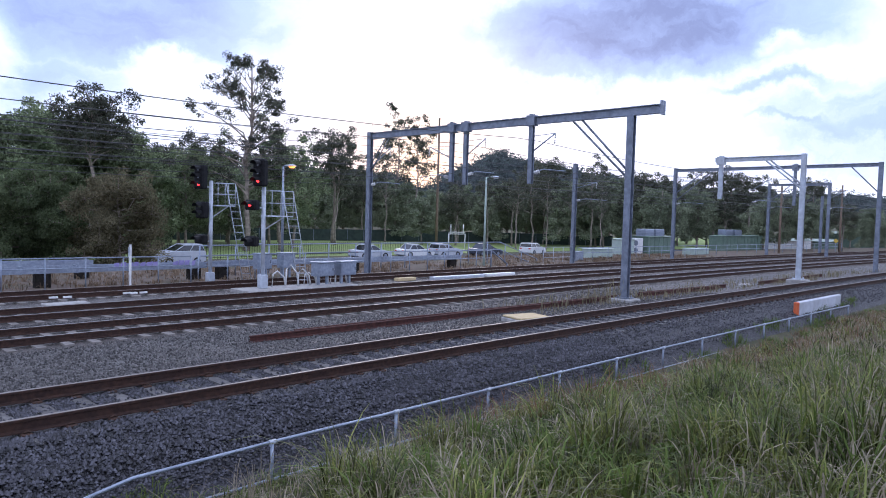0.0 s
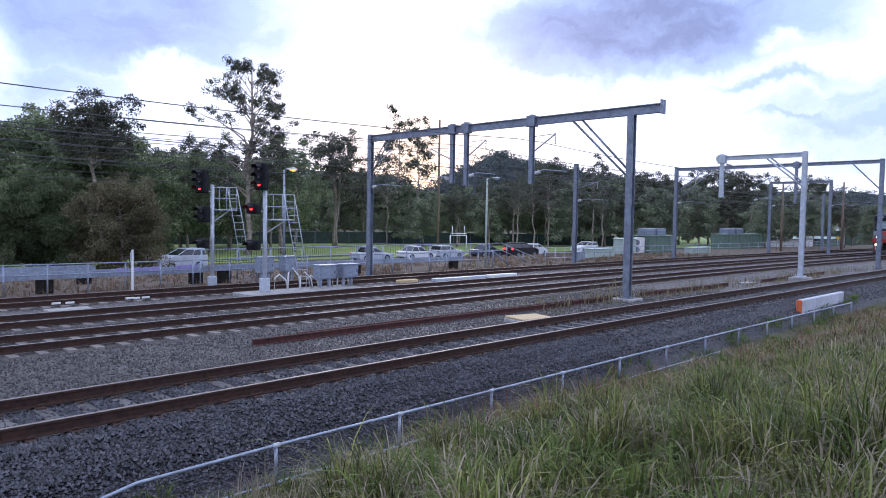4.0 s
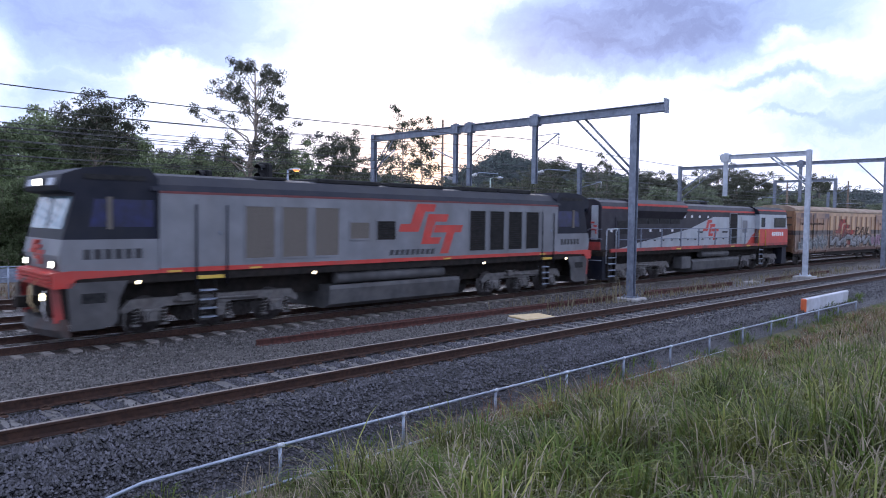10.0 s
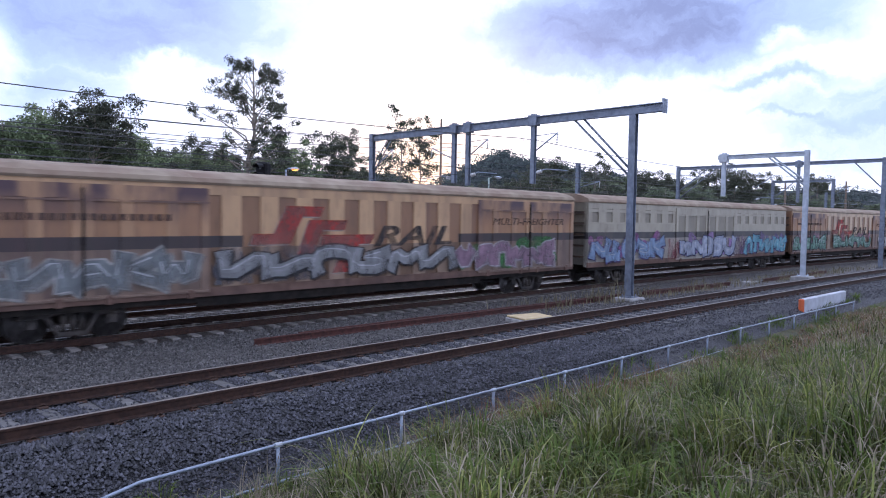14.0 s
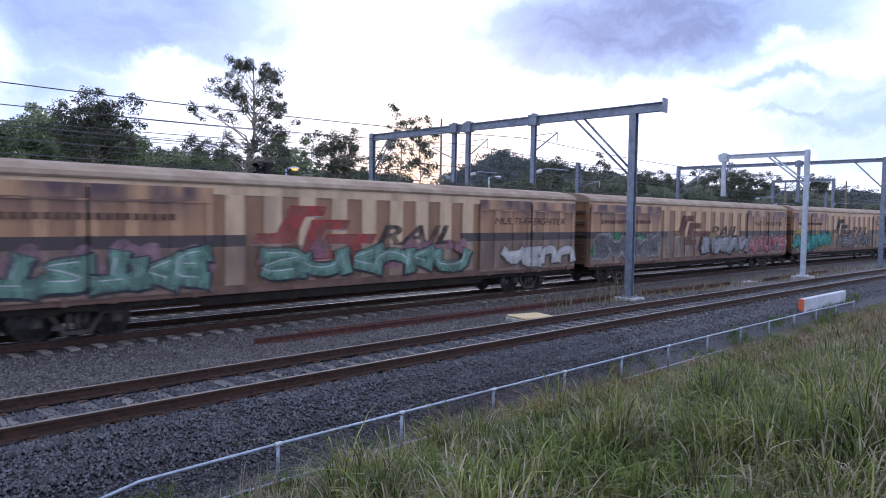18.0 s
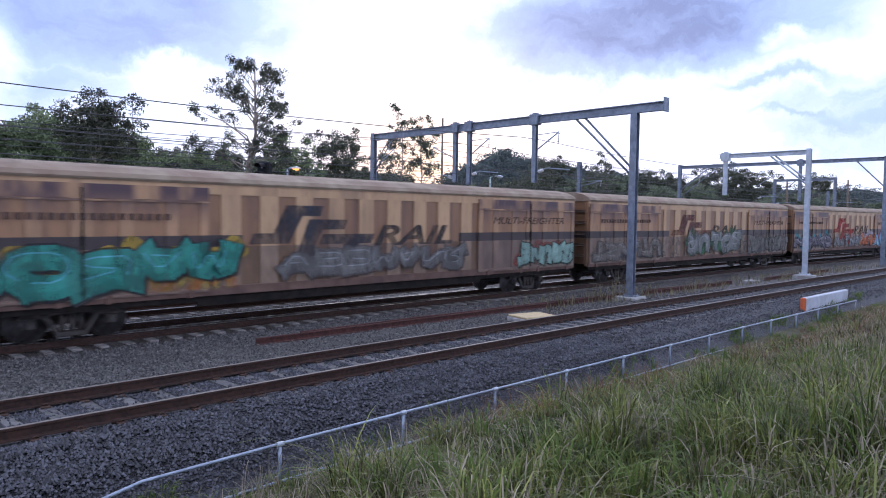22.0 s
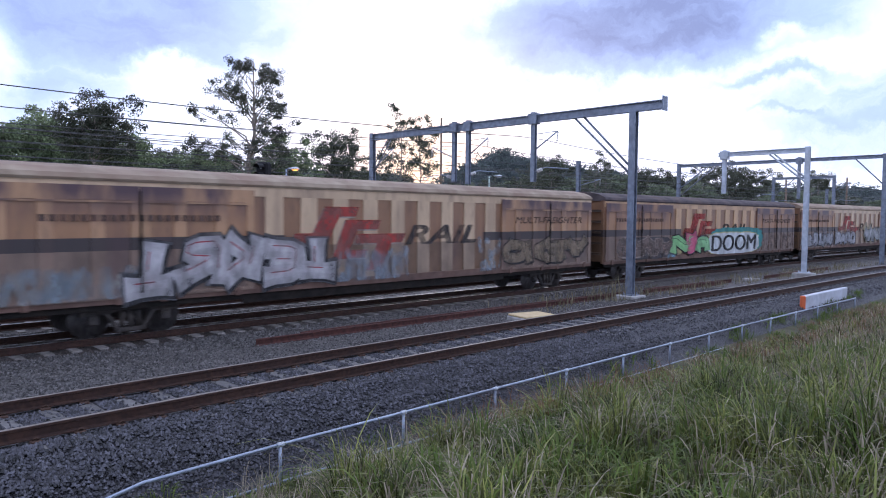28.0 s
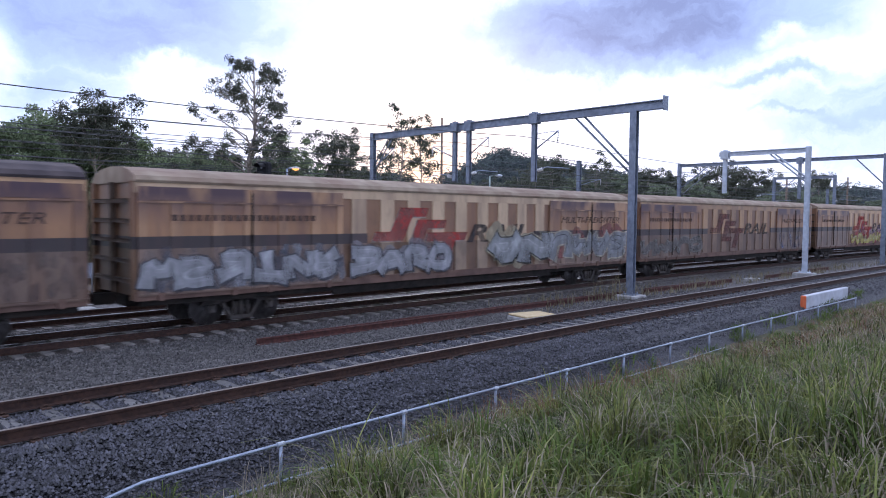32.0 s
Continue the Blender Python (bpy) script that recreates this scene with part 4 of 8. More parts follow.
def cantilever(s, l_post, z_low, l_tip, z_tip, steel="galv"):
    """A bracket arm from a post that carries the wires over a track."""
    t = thing("wire_bracket", "galvanised bracket arm with porcelain insulators on a gantry post", "bracket")
    bm = bmesh.new()
    tube(bm, [main(s, l_post, z_low), main(s, l_tip, z_tip)], 0.03, 6)
    part("strut", bm, M[steel], t)
    bm = bmesh.new()
    tube(bm, [main(s, l_post, z_tip - 0.05), main(s, l_tip, z_tip)], 0.016, 6)
    part("tie", bm, M[steel], t)
    insulator(t, main(s, l_tip, z_tip - 0.02), main(s, l_tip + 0.03, z_tip - 0.45))
    bm = bmesh.new()
    zl = z_low - 0.95
    tube(bm, [main(s, l_post, zl), main(s, (l_post + l_tip) / 2, zl + 0.16), main(s, l_tip + (l_tip - l_post) * 0.5, zl + 0.05)], 0.022, 6)
    part("steady_arm", bm, M[steel], t)
    insulator(t, main(s, l_post + (0.12 if l_tip > l_post else -0.12), zl + 0.02), main(s, l_post + (0.4 if l_tip > l_post else -0.4), zl + 0.08), 3, 0.09)
    return t


cantilever(24.25, 7.76, 5.6, 6.6, 6.3)
cantilever(24.25, 11.64, 5.6, 10.5, 6.3)
cantilever(24.25, 12.76, 5.5, 14.2, 6.1)
cantilever(24.25, 18.8, 5.2, 17.2, 6.2)
cantilever(56.2, 11.6, 5.4, 10.3, 6.2)
cantilever(56.2, 18.1, 5.2, 16.4, 6.3)
cantilever(43.05, 18.8, 5.0, 17.0, 5.4)


def mast(s, l, z0, z1, label, w=0.13):
    t = thing("overhead_mast", label, "mast")
    bm = bmesh.new()
    i_beam(bm, main(s, l, z0), main(s, l, z1), w, w)
    part("column", bm, M["mast"], t)
    bm = bmesh.new()
    box(bm, -0.4, 0.4, -0.4, 0.4, -0.5, 0.12, 0.02, Matrix.Translation(main(s, l, z0)))
    part("footing", bm, M["concrete"], t)
    return t


mast(43.05, 18.9, -0.75, 6.81, "grey steel overhead line mast beside the far track")
mast(88.0, 18.0, -0.8, 6.2, "grey steel overhead line mast in the distance")
portal(75.5, 12.6, 18.5, 7.0, [(18.5, -0.8), (12.6, -0.8)], [], M["mast"], "grey steel overhead gantry in the distance", braces=[((16.4, 6.8), (18.3, 5.2))], deep=0.12)
cantilever(75.5, 12.7, 5.4, 11.2, 6.2)
cantilever(75.5, 18.4, 5.4, 16.9, 6.2)
portal(98.0, 2.0, 10.0, 6.4, [(2.0, -0.8)], [(9.0, 4.2)], M["mast"], "grey steel half gantry far along the line", braces=[((4.5, 6.2), (2.1, 4.4))])


def pole(x, y, h, r, label, crossarms=()):
    t = thing("power_pole", label, "pole")
    g = ground_z(x, y)
    bm = bmesh.new()
    tube(bm, [(x, y, g - 0.3), (x, y, g + h * 0.5), (x, y, g + h)], r, 8, radii=[r, r * 0.85, r * 0.65])
    part("pole_shaft", bm, M["wood_pole"], t)
    for z, w, turn in crossarms:
        bm = bmesh.new()
        box(bm, -w, w, -0.06, 0.06, -0.07, 0.07, 0, Matrix.Translation((x, y, g + z)) @ pose(0, 0, 0, 0, 0, turn))
        part("crossarm", bm, M["wood_pole"], t)
    return t


pole(71.0, 70.4, 18.6, 0.2, "tall bare timber power pole beyond the field")
pole(90.0, 30.0, 8.5, 0.16, "timber power pole with a crossarm beside the line", ((7.6, 1.0, 40),))
pole(104.0, 27.0, 9.0, 0.16, "dark timber power pole far along the line", ((8.2, 0.9, 40),))


def lamp_post(p, h, reach, label, lit, turn, material="galv"):
    t = thing("street_lamp", label, "street lamp", m=Matrix.Translation(p) @ pose(0, 0, 0, 0, 0, turn))
    bm = bmesh.new()
    tube(bm, [(0, 0, 0), (0, 0, h * 0.6), (0, 0, h)], 0.07, 8, radii=[0.085, 0.07, 0.05])
    part("post", bm, M[material], t)
    bm = bmesh.new()
    tube(bm, [(0, 0, h - 0.06), (reach * 0.5, 0, h + 0.05), (reach, 0, h + 0.06)], 0.03, 6)
    part("arm", bm, M[material], t)
    bm = bmesh.new()
    rows = []
    for x, w, z in ((-0.12, 0.07, 0.02), (0.05, 0.15, 0.1), (0.25, 0.17, 0.13), (0.42, 0.12, 0.09), (0.5, 0.04, 0.02)):
        rows.append([bm.verts.new((reach + x, w * math.cos(math.pi * k / 8), h + z * math.sin(math.pi * k / 8))) for k in range(9)])
    for r0, r1 in zip(rows, rows[1:]):
        for k in range(8):
            bm.faces.new((r0[k], r0[k + 1], r1[k + 1], r1[k])).smooth = True
        bm.faces.new((r0[0], r1[0], r1[8], r0[8]))
    bm.faces.new(rows[0])
    bm.faces.new(rows[-1])
    head = part("lamp_head", bm, M["pale_steel"], t)
    bm = bmesh.new()
    bmesh.ops.create_uvsphere(bm, u_segments=12, v_segments=8, radius=1.0, matrix=Matrix.Translation((reach + 0.24, 0, h - 0.002)) @ Matrix.Diagonal((0.2, 0.13, 0.1, 1)))
    part("diffuser", bm, M["lamp_street"] if lit else M["insulator"], head, "glowing orange lens" if lit else "")
    return t


lamp_post(main(22.1, 24.0, -0.8), 6.1, 0.25, "galvanised street lamp with a lit orange head", True, -35)
lamp_post(main(36.9, 22.0, -0.8), 6.3, 0.45, "green-grey lamp post with an unlit pale head", False, -40, "shed_roof")
lamp_post(Vector((112.0, 34.0, -1.0)), 5.5, 0.8, "thin curved street lamp far along the line", False, 200)


# ---------------------------------------------------------------- signals
def signal_head(t, p, aspects, lit, turn, r=0.06):
    """A black backboard with hooded lenses; its face looks down the line."""
    m = Matrix.Translation(p) @ pose(0, 0, 0, 0, 0, turn)
    h = 0.33 * aspects
    bm = bmesh.new()
    box(bm, -0.16, 0.2, -0.26, 0.26, 0.0, h + 0.08, 0.06, m)
    box(bm, 0.2, 0.3, -0.16, 0.16, 0.06, h, 0.02, m)
    head = part("signal_head", bm, M["black"], t)
    for i in range(aspects):
        z = 0.2 + 0.33 * i
        bm = bmesh.new()
        n = 10
        ring = []
        for x, rr in ((-0.16, 0.155), (-0.56, 0.14)):
            ring.append([bm.verts.new(m @ Vector((x + (0.0 if k < n else 0), rr * math.cos(math.pi * k / (n - 1)), z + rr * math.sin(math.pi * k / (n - 1))))) for k in range(n)])
        for k in range(n - 1):
            bm.faces.new((ring[0][k], ring[0][k + 1], ring[1][k + 1], ring[1][k]))
        part("hood", bm, M["black"], head)
        bm = bmesh.new()
        a, b = m @ Vector((-0.16, 0, z)), m @ Vector((-0.19, 0, z))
        tube(bm, [a, b], r, 12)
        part("lens", bm, M["lamp_red"] if i == lit else M["cab_glass"], head, "glowing red lens" if i == lit else "")
    return head


def ladder(t, a, b, w, n, material):
    """A ladder whose rails run from a to b."""
    a, b = Vector(a), Vector(b)
    side = Vector((0.72, -0.69, 0)) * (w / 2)
    for o in (-1, 1):
        bm = bmesh.new()
        tube(bm, [a + side * o, b + side * o], 0.02, 5)
        part("ladder_rail", bm, material, t)
    bm = bmesh.new()
    for i in range(1, n):
        p = a.lerp(b, i / n)
        tube(bm, [p - side, p + side], 0.014, 4)
    tagged(part("ladder_rungs", bm, material, t), kind="stuff")


def signal_mast(s, l, z0, z1, deck_z, label, heads, ladder_foot, deck_to):
    t = thing("railway_signal", label, "signal")
    p = main(s, l, 0)
    M2 = M["pale_steel"]
    bm = bmesh.new()
    tube(bm, [(p.x, p.y, z0), (p.x, p.y, z1)], 0.085, 10)
    part("mast", bm, M2, t)
    bm = bmesh.new()
    box(bm, -0.16, 0.16, -0.16, 0.16, 0, 0.55, 0.02, Matrix.Translation((p.x, p.y, z0)))
    part("base_box", bm, M2, t)
    # deck with a guard rail
    e = main(s + deck_to, l, 0)
    turn = math.degrees(math.atan2(e.y - p.y, e.x - p.x))
    m = Matrix.Translation((p.x, p.y, 0)) @ pose(0, 0, 0, 0, 0, turn)
    n = (e - p).length
    bm = bmesh.new()
    box(bm, 0.08, n, -0.35, 0.35, deck_z - 0.05, deck_z, 0.0, m)
    part("deck", bm, M2, t)
    for z in (deck_z + 0.5, deck_z + 1.0):
        bm = bmesh.new()
        tube(bm, [m @ Vector((0.05, -0.33, z)), m @ Vector((n, -0.33, z)), m @ Vector((n, 0.33, z)), m @ Vector((0.05, 0.33, z))], 0.014, 5)
        part("guard_rail", bm, M2, t)
    for x in (0.5 * n, n):
        for y in (-0.33, 0.33):
            bm = bmesh.new()
            tube(bm, [m @ Vector((x, y, deck_z)), m @ Vector((x, y, deck_z + 1.0))], 0.014, 5)
            part("guard_post", bm, M2, t)
    ladder(t, m @ Vector((n - 0.05, 0, deck_z + 1.0)), main(*ladder_foot), 0.42, 14, M2)
    bm = bmesh.new()
    tube(bm, [m @ Vector((0, 0, deck_z - 0.6)), m @ Vector((n * 0.8, 0, deck_z - 0.06))], 0.03, 5)
    part("deck_brace", bm, M2, t)
    for dl, ds, z, aspects, lit in heads:
        q2 = main(s + ds, l + dl, z)
        signal_head(t, q2, aspects, lit, main_turn(s) + 28)
        bm = bmesh.new()
        tube(bm, [(p.x, p.y, z + 0.1), (q2.x, q2.y, z + 0.1)], 0.03, 6)
        part("head_bracket", bm, M2, t)
    return t


signal_mast(15.28, 18.9, -0.72, 4.0, 2.9, "pale steel railway signal with red light, deck and ladder", [(0.0, -0.5, 3.6, 3, 0), (0.0, -0.42, 2.3, 2, -1), (0.0, -0.46, 1.15, 1, -1)], (17.1, 18.9, -0.6), 1.0)
signal_mast(15.02, 14.0, -0.42, 3.65, 2.52, "pale steel railway signal with two red lights, deck and ladder", [(0.0, -0.18, 3.68, 3, 0), (0.0, -0.52, 2.72, 1, 0), (0.0, -0.52, 1.28, 1, -1)], (16.95, 14.0, -0.45), 1.15)


def concrete_slab(name, label, s, l, ds, dl, z0, z1):
    bm = bmesh.new()
    p = main(s, l, 0)
    box(bm, -ds, ds, -dl, dl, z0, z1, 0.02, Matrix.Translation((p.x, p.y, 0)) @ pose(0, 0, 0, 0, 0, main_turn(s)))
    return tagged(part(name, bm, M["concrete"]), label, "slab")


concrete_slab("concrete_pad", "pale concrete pad under the signal and cabinets", 16.6, 13.9, 2.7, 0.7, -0.7, -0.42)
concrete_slab("cable_cover", "pale concrete cable cover lying between the tracks", 7.7, 13.6, 0.65, 0.3, -0.62, -0.44)
concrete_slab("cable_cover", "small concrete cable cover among the stones", 36.6, 3.4, 0.5, 0.25, -0.6, -0.38)
concrete_slab("kerb_slab", "flat concrete slab beside the far rail", 23.5, 18.0, 0.8, 0.4, -0.75, -0.5)


def cabinet(s, l, z0, w, h, label, posts=True):
    t = thing("equipment_cabinet", label, "cabinet", "trackside cabinets")
    m = Matrix.Translation(main(s, l, 0)) @ pose(0, 0, 0, 0, 0, main_turn(s) + 6)
    bm = bmesh.new()
    box(bm, -w / 2, w / 2, -0.22, 0.22, z0, z0 + h, 0.015, m)
    part("body", bm, M["galv"], t)
    bm = bmesh.new()
    box(bm, -w / 2 + 0.04, w / 2 - 0.04, -0.245, -0.222, z0 + 0.04, z0 + h - 0.04, 0.008, m)
    d = part("door", bm, M["galv"], t)
    bm = bmesh.new()
    box(bm, w / 2 - 0.14, w / 2 - 0.09, -0.275, -0.246, z0 + h * 0.4, z0 + h * 0.6, 0, m)
    part("handle", bm, M["mast"], d)
    bm = bmesh.new()
    box(bm, -w / 2 - 0.04, w / 2 + 0.04, -0.28, 0.26, z0 + h + 0.001, z0 + h + 0.045, 0.01, m)
    part("roof", bm, M["galv"], t)
    if posts:
        for x in (-w * 0.25, w * 0.25):
            bm = bmesh.new()
            box(bm, x - 0.05, x + 0.05, -0.05, 0.05, -0.75, z0, 0, m)
            part("leg", bm, M["galv"], t)
    return t


cabinet(17.95, 14.05, -0.05, 0.95, 0.58, "pale blue-grey steel cabinet on legs beside the signal")
cabinet(19.15, 14.05, -0.05, 0.95, 0.58, "pale blue-grey steel cabinet on legs at the pad's end")
cabinet(17.9, 18.9, -0.1, 0.8, 0.72, "blue-grey steel cabinet behind the far rail")
cabinet(19.2, 18.9, -0.1, 0.8, 0.72, "blue-grey steel cabinet with loose hoses behind the far rail")
cabinet(48.7, 22.6, -0.75, 1.3, 0.75, "white and grey equipment cabinet beside the far track", False)


def hoses():
    rng = random.Random(9)
    for i in range(7):
        s, l = 15.6 + i * 0.55, 14.25 + rng.uniform(-0.2, 0.2)
        if i > 4:
            s, l = 18.4 + (i - 5) * 0.25, 14.1
        bm = bmesh.new()
        h = rng.uniform(0.45, 0.95)
        tube(bm, [main(s, l, -0.42), main(s + 0.1, l + 0.1, -0.42 + h * 0.8), main(s + 0.3, l + 0.1, -0.42 + h), main(s + 0.55, l, -0.42 + h * 0.6), main(s + 0.7, l + 0.1, -0.42)], 0.035, 6)
        tagged(part("cable_hose", bm, M["insulator"]), "pale looped cable hose rising from the concrete pad", "hose")


hoses()


# ---------------------------------------------------------------- rails, fences and walkways beyond the tracks
def handrail(label, pts, foot, rails, post_gap, r=0.028, material="galv", name="handrail_fence"):
    """Posts and round rails along a line of (s, l, top z)."""
    t = thing(name, label, "fence")
    P = [main(*p) for p in pts]
    for dz in rails:
        bm = bmesh.new()
        tube(bm, [p + Vector((0, 0, dz)) for p in P], r, 6)
        part("rail", bm, M[material], t)
    total = sum((b - a).length for a, b in zip(P, P[1:]))
    n = max(1, round(total / post_gap))
    for i in range(n + 1):
        d = total * i / n
        for a, b in zip(P, P[1:]):
            k = (b - a).length
            if d <= k + 1e-6:
                p = a.lerp(b, min(1.0, d / k))
                break
            d -= k
        bm = bmesh.new()
        base = ground_z(p.x, p.y) - 0.05 if foot is None else foot
        tube(bm, [(p.x, p.y, base), (p.x, p.y, p.z)], r * 1.1, 6)
        part("post", bm, M[material], t)
    return t


handrail("galvanised handrail along the walkway beyond the far track", [(6.0, 20.2, 0.56), (15.0, 20.2, 0.5)], None, (0, -0.42), 1.55)
handrail("galvanised walkway handrail beside the far track", [(15.4, 20.3, 0.5), (23.4, 20.3, 0.53), (35.8, 20.3, 0.42)], None, (0, -0.5), 1.5)
handrail("galvanised walkway handrail on the road side", [(17.0, 23.5, 0.8), (25.7, 23.5, 0.83), (40.2, 23.5, 0.81), (44.6, 23.5, -0.55)], None, (0, -0.55), 2.0, 0.035)
handrail("dark raking stay at the end of the walkway", [(35.8, 20.3, 0.42), (37.2, 20.1, -0.5)], None, (0,), 3.0, 0.05, "mast")
handrail("galvanised pipe fence before the green sheds", [(50.0, 23.6, 0.25), (75.0, 24.0, 0.25), (110.0, 24.0, 0.3)], None, (0, -0.45), 2.4, 0.03)
handrail("bent tube pedestrian gates beside the far track", [(43.8, 22.2, 0.45), (47.5, 22.2, 0.42)], None, (0, -0.4, -0.8), 1.2, 0.025, "pale_steel")


def trough(label, a, b, h, w):
    """A galvanised box beam on dark stub supports."""
    t = thing("cable_trough", label, "trough")
    A, B = main(*a), main(*b)
    d = (B - A)
    n = Vector((-d.y, d.x, 0)).normalized() * (w / 2)
    bm = bmesh.new()
    prof = [(-1, 0), (1, 0), (1, h), (0.82, h), (0.82, h * 0.3), (-0.82, h * 0.3), (-0.82, h), (-1, h)]
    rows = [[bm.verts.new(P + n * u + Vector((0, 0, v))) for u, v in prof] for P in (A, B)]
    for k in range(len(prof)):
        bm.faces.new((rows[0][k], rows[0][(k + 1) % 8], rows[1][(k + 1) % 8], rows[1][k]))
    bm.faces.new(rows[0])
    bm.faces.new(list(reversed(rows[1])))
    part("beam", bm, M["galv"], t)
    m = max(2, int(d.length / 7.0))
    for i in range(m + 1):
        p = A.lerp(B, (i + 0.08) / (m + 0.16))
        g = ground_z(p.x, p.y)
        bm = bmesh.new()
        box(bm, p.x - 0.3, p.x + 0.3, p.y - 0.2, p.y + 0.2, g - 0.1, p.z - 0.001, 0.03)
        part("support", bm, M["frame_dark"], t)
    for i in range(1, int(d.length / 2.2)):
        p = A.lerp(B, i * 2.2 / d.length)
        bm = bmesh.new()
        box(bm, p.x - 0.03, p.x + 0.03, p.y - w / 2 - 0.03, p.y + w / 2 + 0.03, p.z - 0.02, p.z + h + 0.015)
        part("joint_band", bm, M["galv"], t)
    return t


trough("galvanised cable trough raised on dark stubs beside the tracks", (2.0, 21.0, -0.1), (16.5, 22.0, -0.22), 0.3, 0.5)
trough("galvanised cable trough running behind the handrail", (1.0, 24.5, -0.02), (12.5, 25.5, -0.16), 0.22, 0.5)
trough("galvanised cable trough along the walkway", (16.6, 21.6, -0.15), (34.0, 21.6, -0.2), 0.28, 0.45)


def trough_tags():
    """Violet sprayed patches on the face of the trough."""
    rng = random.Random(3)
    A, B = main(2.0, 21.0, -0.1), main(16.5, 22.0, -0.22)
    d = B - A
    m = Matrix.Translation(A) @ pose(0, 0, 0, 0, 0, math.degrees(math.atan2(d.y, d.x)))
    for x0, n in ((10.3, 7), (13.1, 4)):
        t = thing("sprayed_tag", "violet sprayed marks on the cable trough", "graffiti", m=m)
        for i in range(n):
            bm = bmesh.new()
            a = x0 + i * 0.3
            prism(bm, [(a, 0.06), (a + 0.24, 0.04), (a + 0.3 + rng.uniform(-.05, .05), 0.3), (a + 0.05, 0.28 + rng.uniform(-.05, .04))], -0.262, -0.256)
            part("stroke", bm, M["tag_violet"], t)


M["tag_violet"] = mat("violet_spray", (0.26, 0.22, 0.5), (0.36, 0.32, 0.6), 4, 0.7)
trough_tags()


def marker_post(s, l, z0, z1):
    t = thing("marker_post", "thin pale steel marker post beside the far track", "post")
    bm = bmesh.new()
    p = main(s, l, 0)
    box(bm, p.x - 0.04, p.x + 0.04, p.y - 0.04, p.y + 0.04, z0, z1)
    part("post", bm, M["white"], t)
    bm = bmesh.new()
    box(bm, p.x - 0.1, p.x - 0.03, p.y - 0.05, p.y - 0.042, z1 - 0.5, z1 - 0.1)
    part("plate", bm, M["pale_steel"], t)


marker_post(11.9, 19.2, -0.75, 1.12)

for s, l in ((7.8, 15.15), (8.2, 15.05), (10.2, 15.15), (10.4, 15.05), (10.75, 15.05)):
    bm = bmesh.new()
    p = main(s, l, -0.43)
    box(bm, p.x - 0.14, p.x + 0.14, p.y - 0.03, p.y + 0.03, -0.47, -0.4, 0.01)
    tagged(part("rail_marker", bm, M["white"]), "small white marker block fixed beside the rail", "marker")
for s0, s1, l, k in ((24.6, 28.4, 14.2, "pale_steel"), (28.6, 31.0, 14.25, "white"), (22.6, 23.8, 14.6, "yellow_lid"), (27.0, 28.2, 17.2, "yellow_lid")):
    bm = bmesh.new()
    p, q2 = main(s0, l, -0.5), main(s1, l, -0.5)
    d = (q2 - p)
    box(bm, 0, d.length, -0.16, 0.16, -0.06, 0.1, 0.02, Matrix.Translation(p) @ pose(0, 0, 0, 0, 0, math.degrees(math.atan2(d.y, d.x))))
    tagged(part("point_rod_cover", bm, M[k]), "pale cover plate over the point rods" if k != "yellow_lid" else "yellowed timber board beside the points", "cover")


# ---------------------------------------------------------------- between the tracks and on the near side
def spare_rail(s0, s1, l0, l1, label):
    n = 8
    path = []
    for i in range(n + 1):
        s = s0 + (s1 - s0) * i / n
        l = l0 + (l1 - l0) * i / n
        p = main(s, l, 0)
        p.z = ground_z(p.x, p.y) + 0.175
        path.append((p, main(s, l + 1, 0) - main(s, l, 0)))
    bm = bmesh.new()
    sweep(bm, RAIL, path)
    return tagged(part("spare_rail", bm, M["oldrail"]), label, "rail")


spare_rail(8.8, 24.0, 4.25, 3.75, "rusty spare rail lying on the stones")
spare_rail(10.2, 26.0, 4.45, 3.95, "rusty spare rail lying beside another")
spare_rail(26.5, 33.0, 3.75, 3.35, "short rusty rail lying on the stones")
spare_rail(27.0, 34.5, 3.95, 3.5, "short rusty rail lying beside another")
spare_rail(37.8, 48.0, 3.2, 3.4, "rusty spare rail lying further along")


def cable_pit():
    t = thing("cable_pit", "concrete cable pit with a yellowed square lid", "pit")
    m = Matrix.Translation((16.3, 12.35, 0)) @ pose(0, 0, 0, 0, 0, -14)
    bm = bmesh.new()
    box(bm, -0.6, 0.6, -0.46, 0.46, -0.6, -0.2, 0.03, m)
    part("box", bm, M["concrete"], t)
    bm = bmesh.new()
    box(bm, -0.57, 0.57, -0.43, 0.43, -0.198, -0.14, 0.02, m)
    part("lid", bm, M["yellow_lid"], t, "yellowed lid")


cable_pit()


def barrier():
    t = thing("barrier_block", "long white barrier block with an orange end", "barrier")
    a, b = Vector((26.95, 8.3, 0)), Vector((31.9, 8.2, 0))
    turn = math.degrees(math.atan2(b.y - a.y, b.x - a.x))
    m = Matrix.Translation((a.x, a.y, ground_z(a.x, a.y))) @ pose(0, 0, 0, 0, 0, turn)
    n = (b - a).length
    bm = bmesh.new()
    box(bm, 0.125, n, -0.09, 0.09, -0.25, 0.4, 0.03, m)
    part("block", bm, M["barrier"], t)
    bm = bmesh.new()
    box(bm, 0.0, 0.12, -0.09, 0.09, -0.25, 0.4, 0.03, m)
    part("end_block", bm, M["orange"], t, "orange painted end")


barrier()


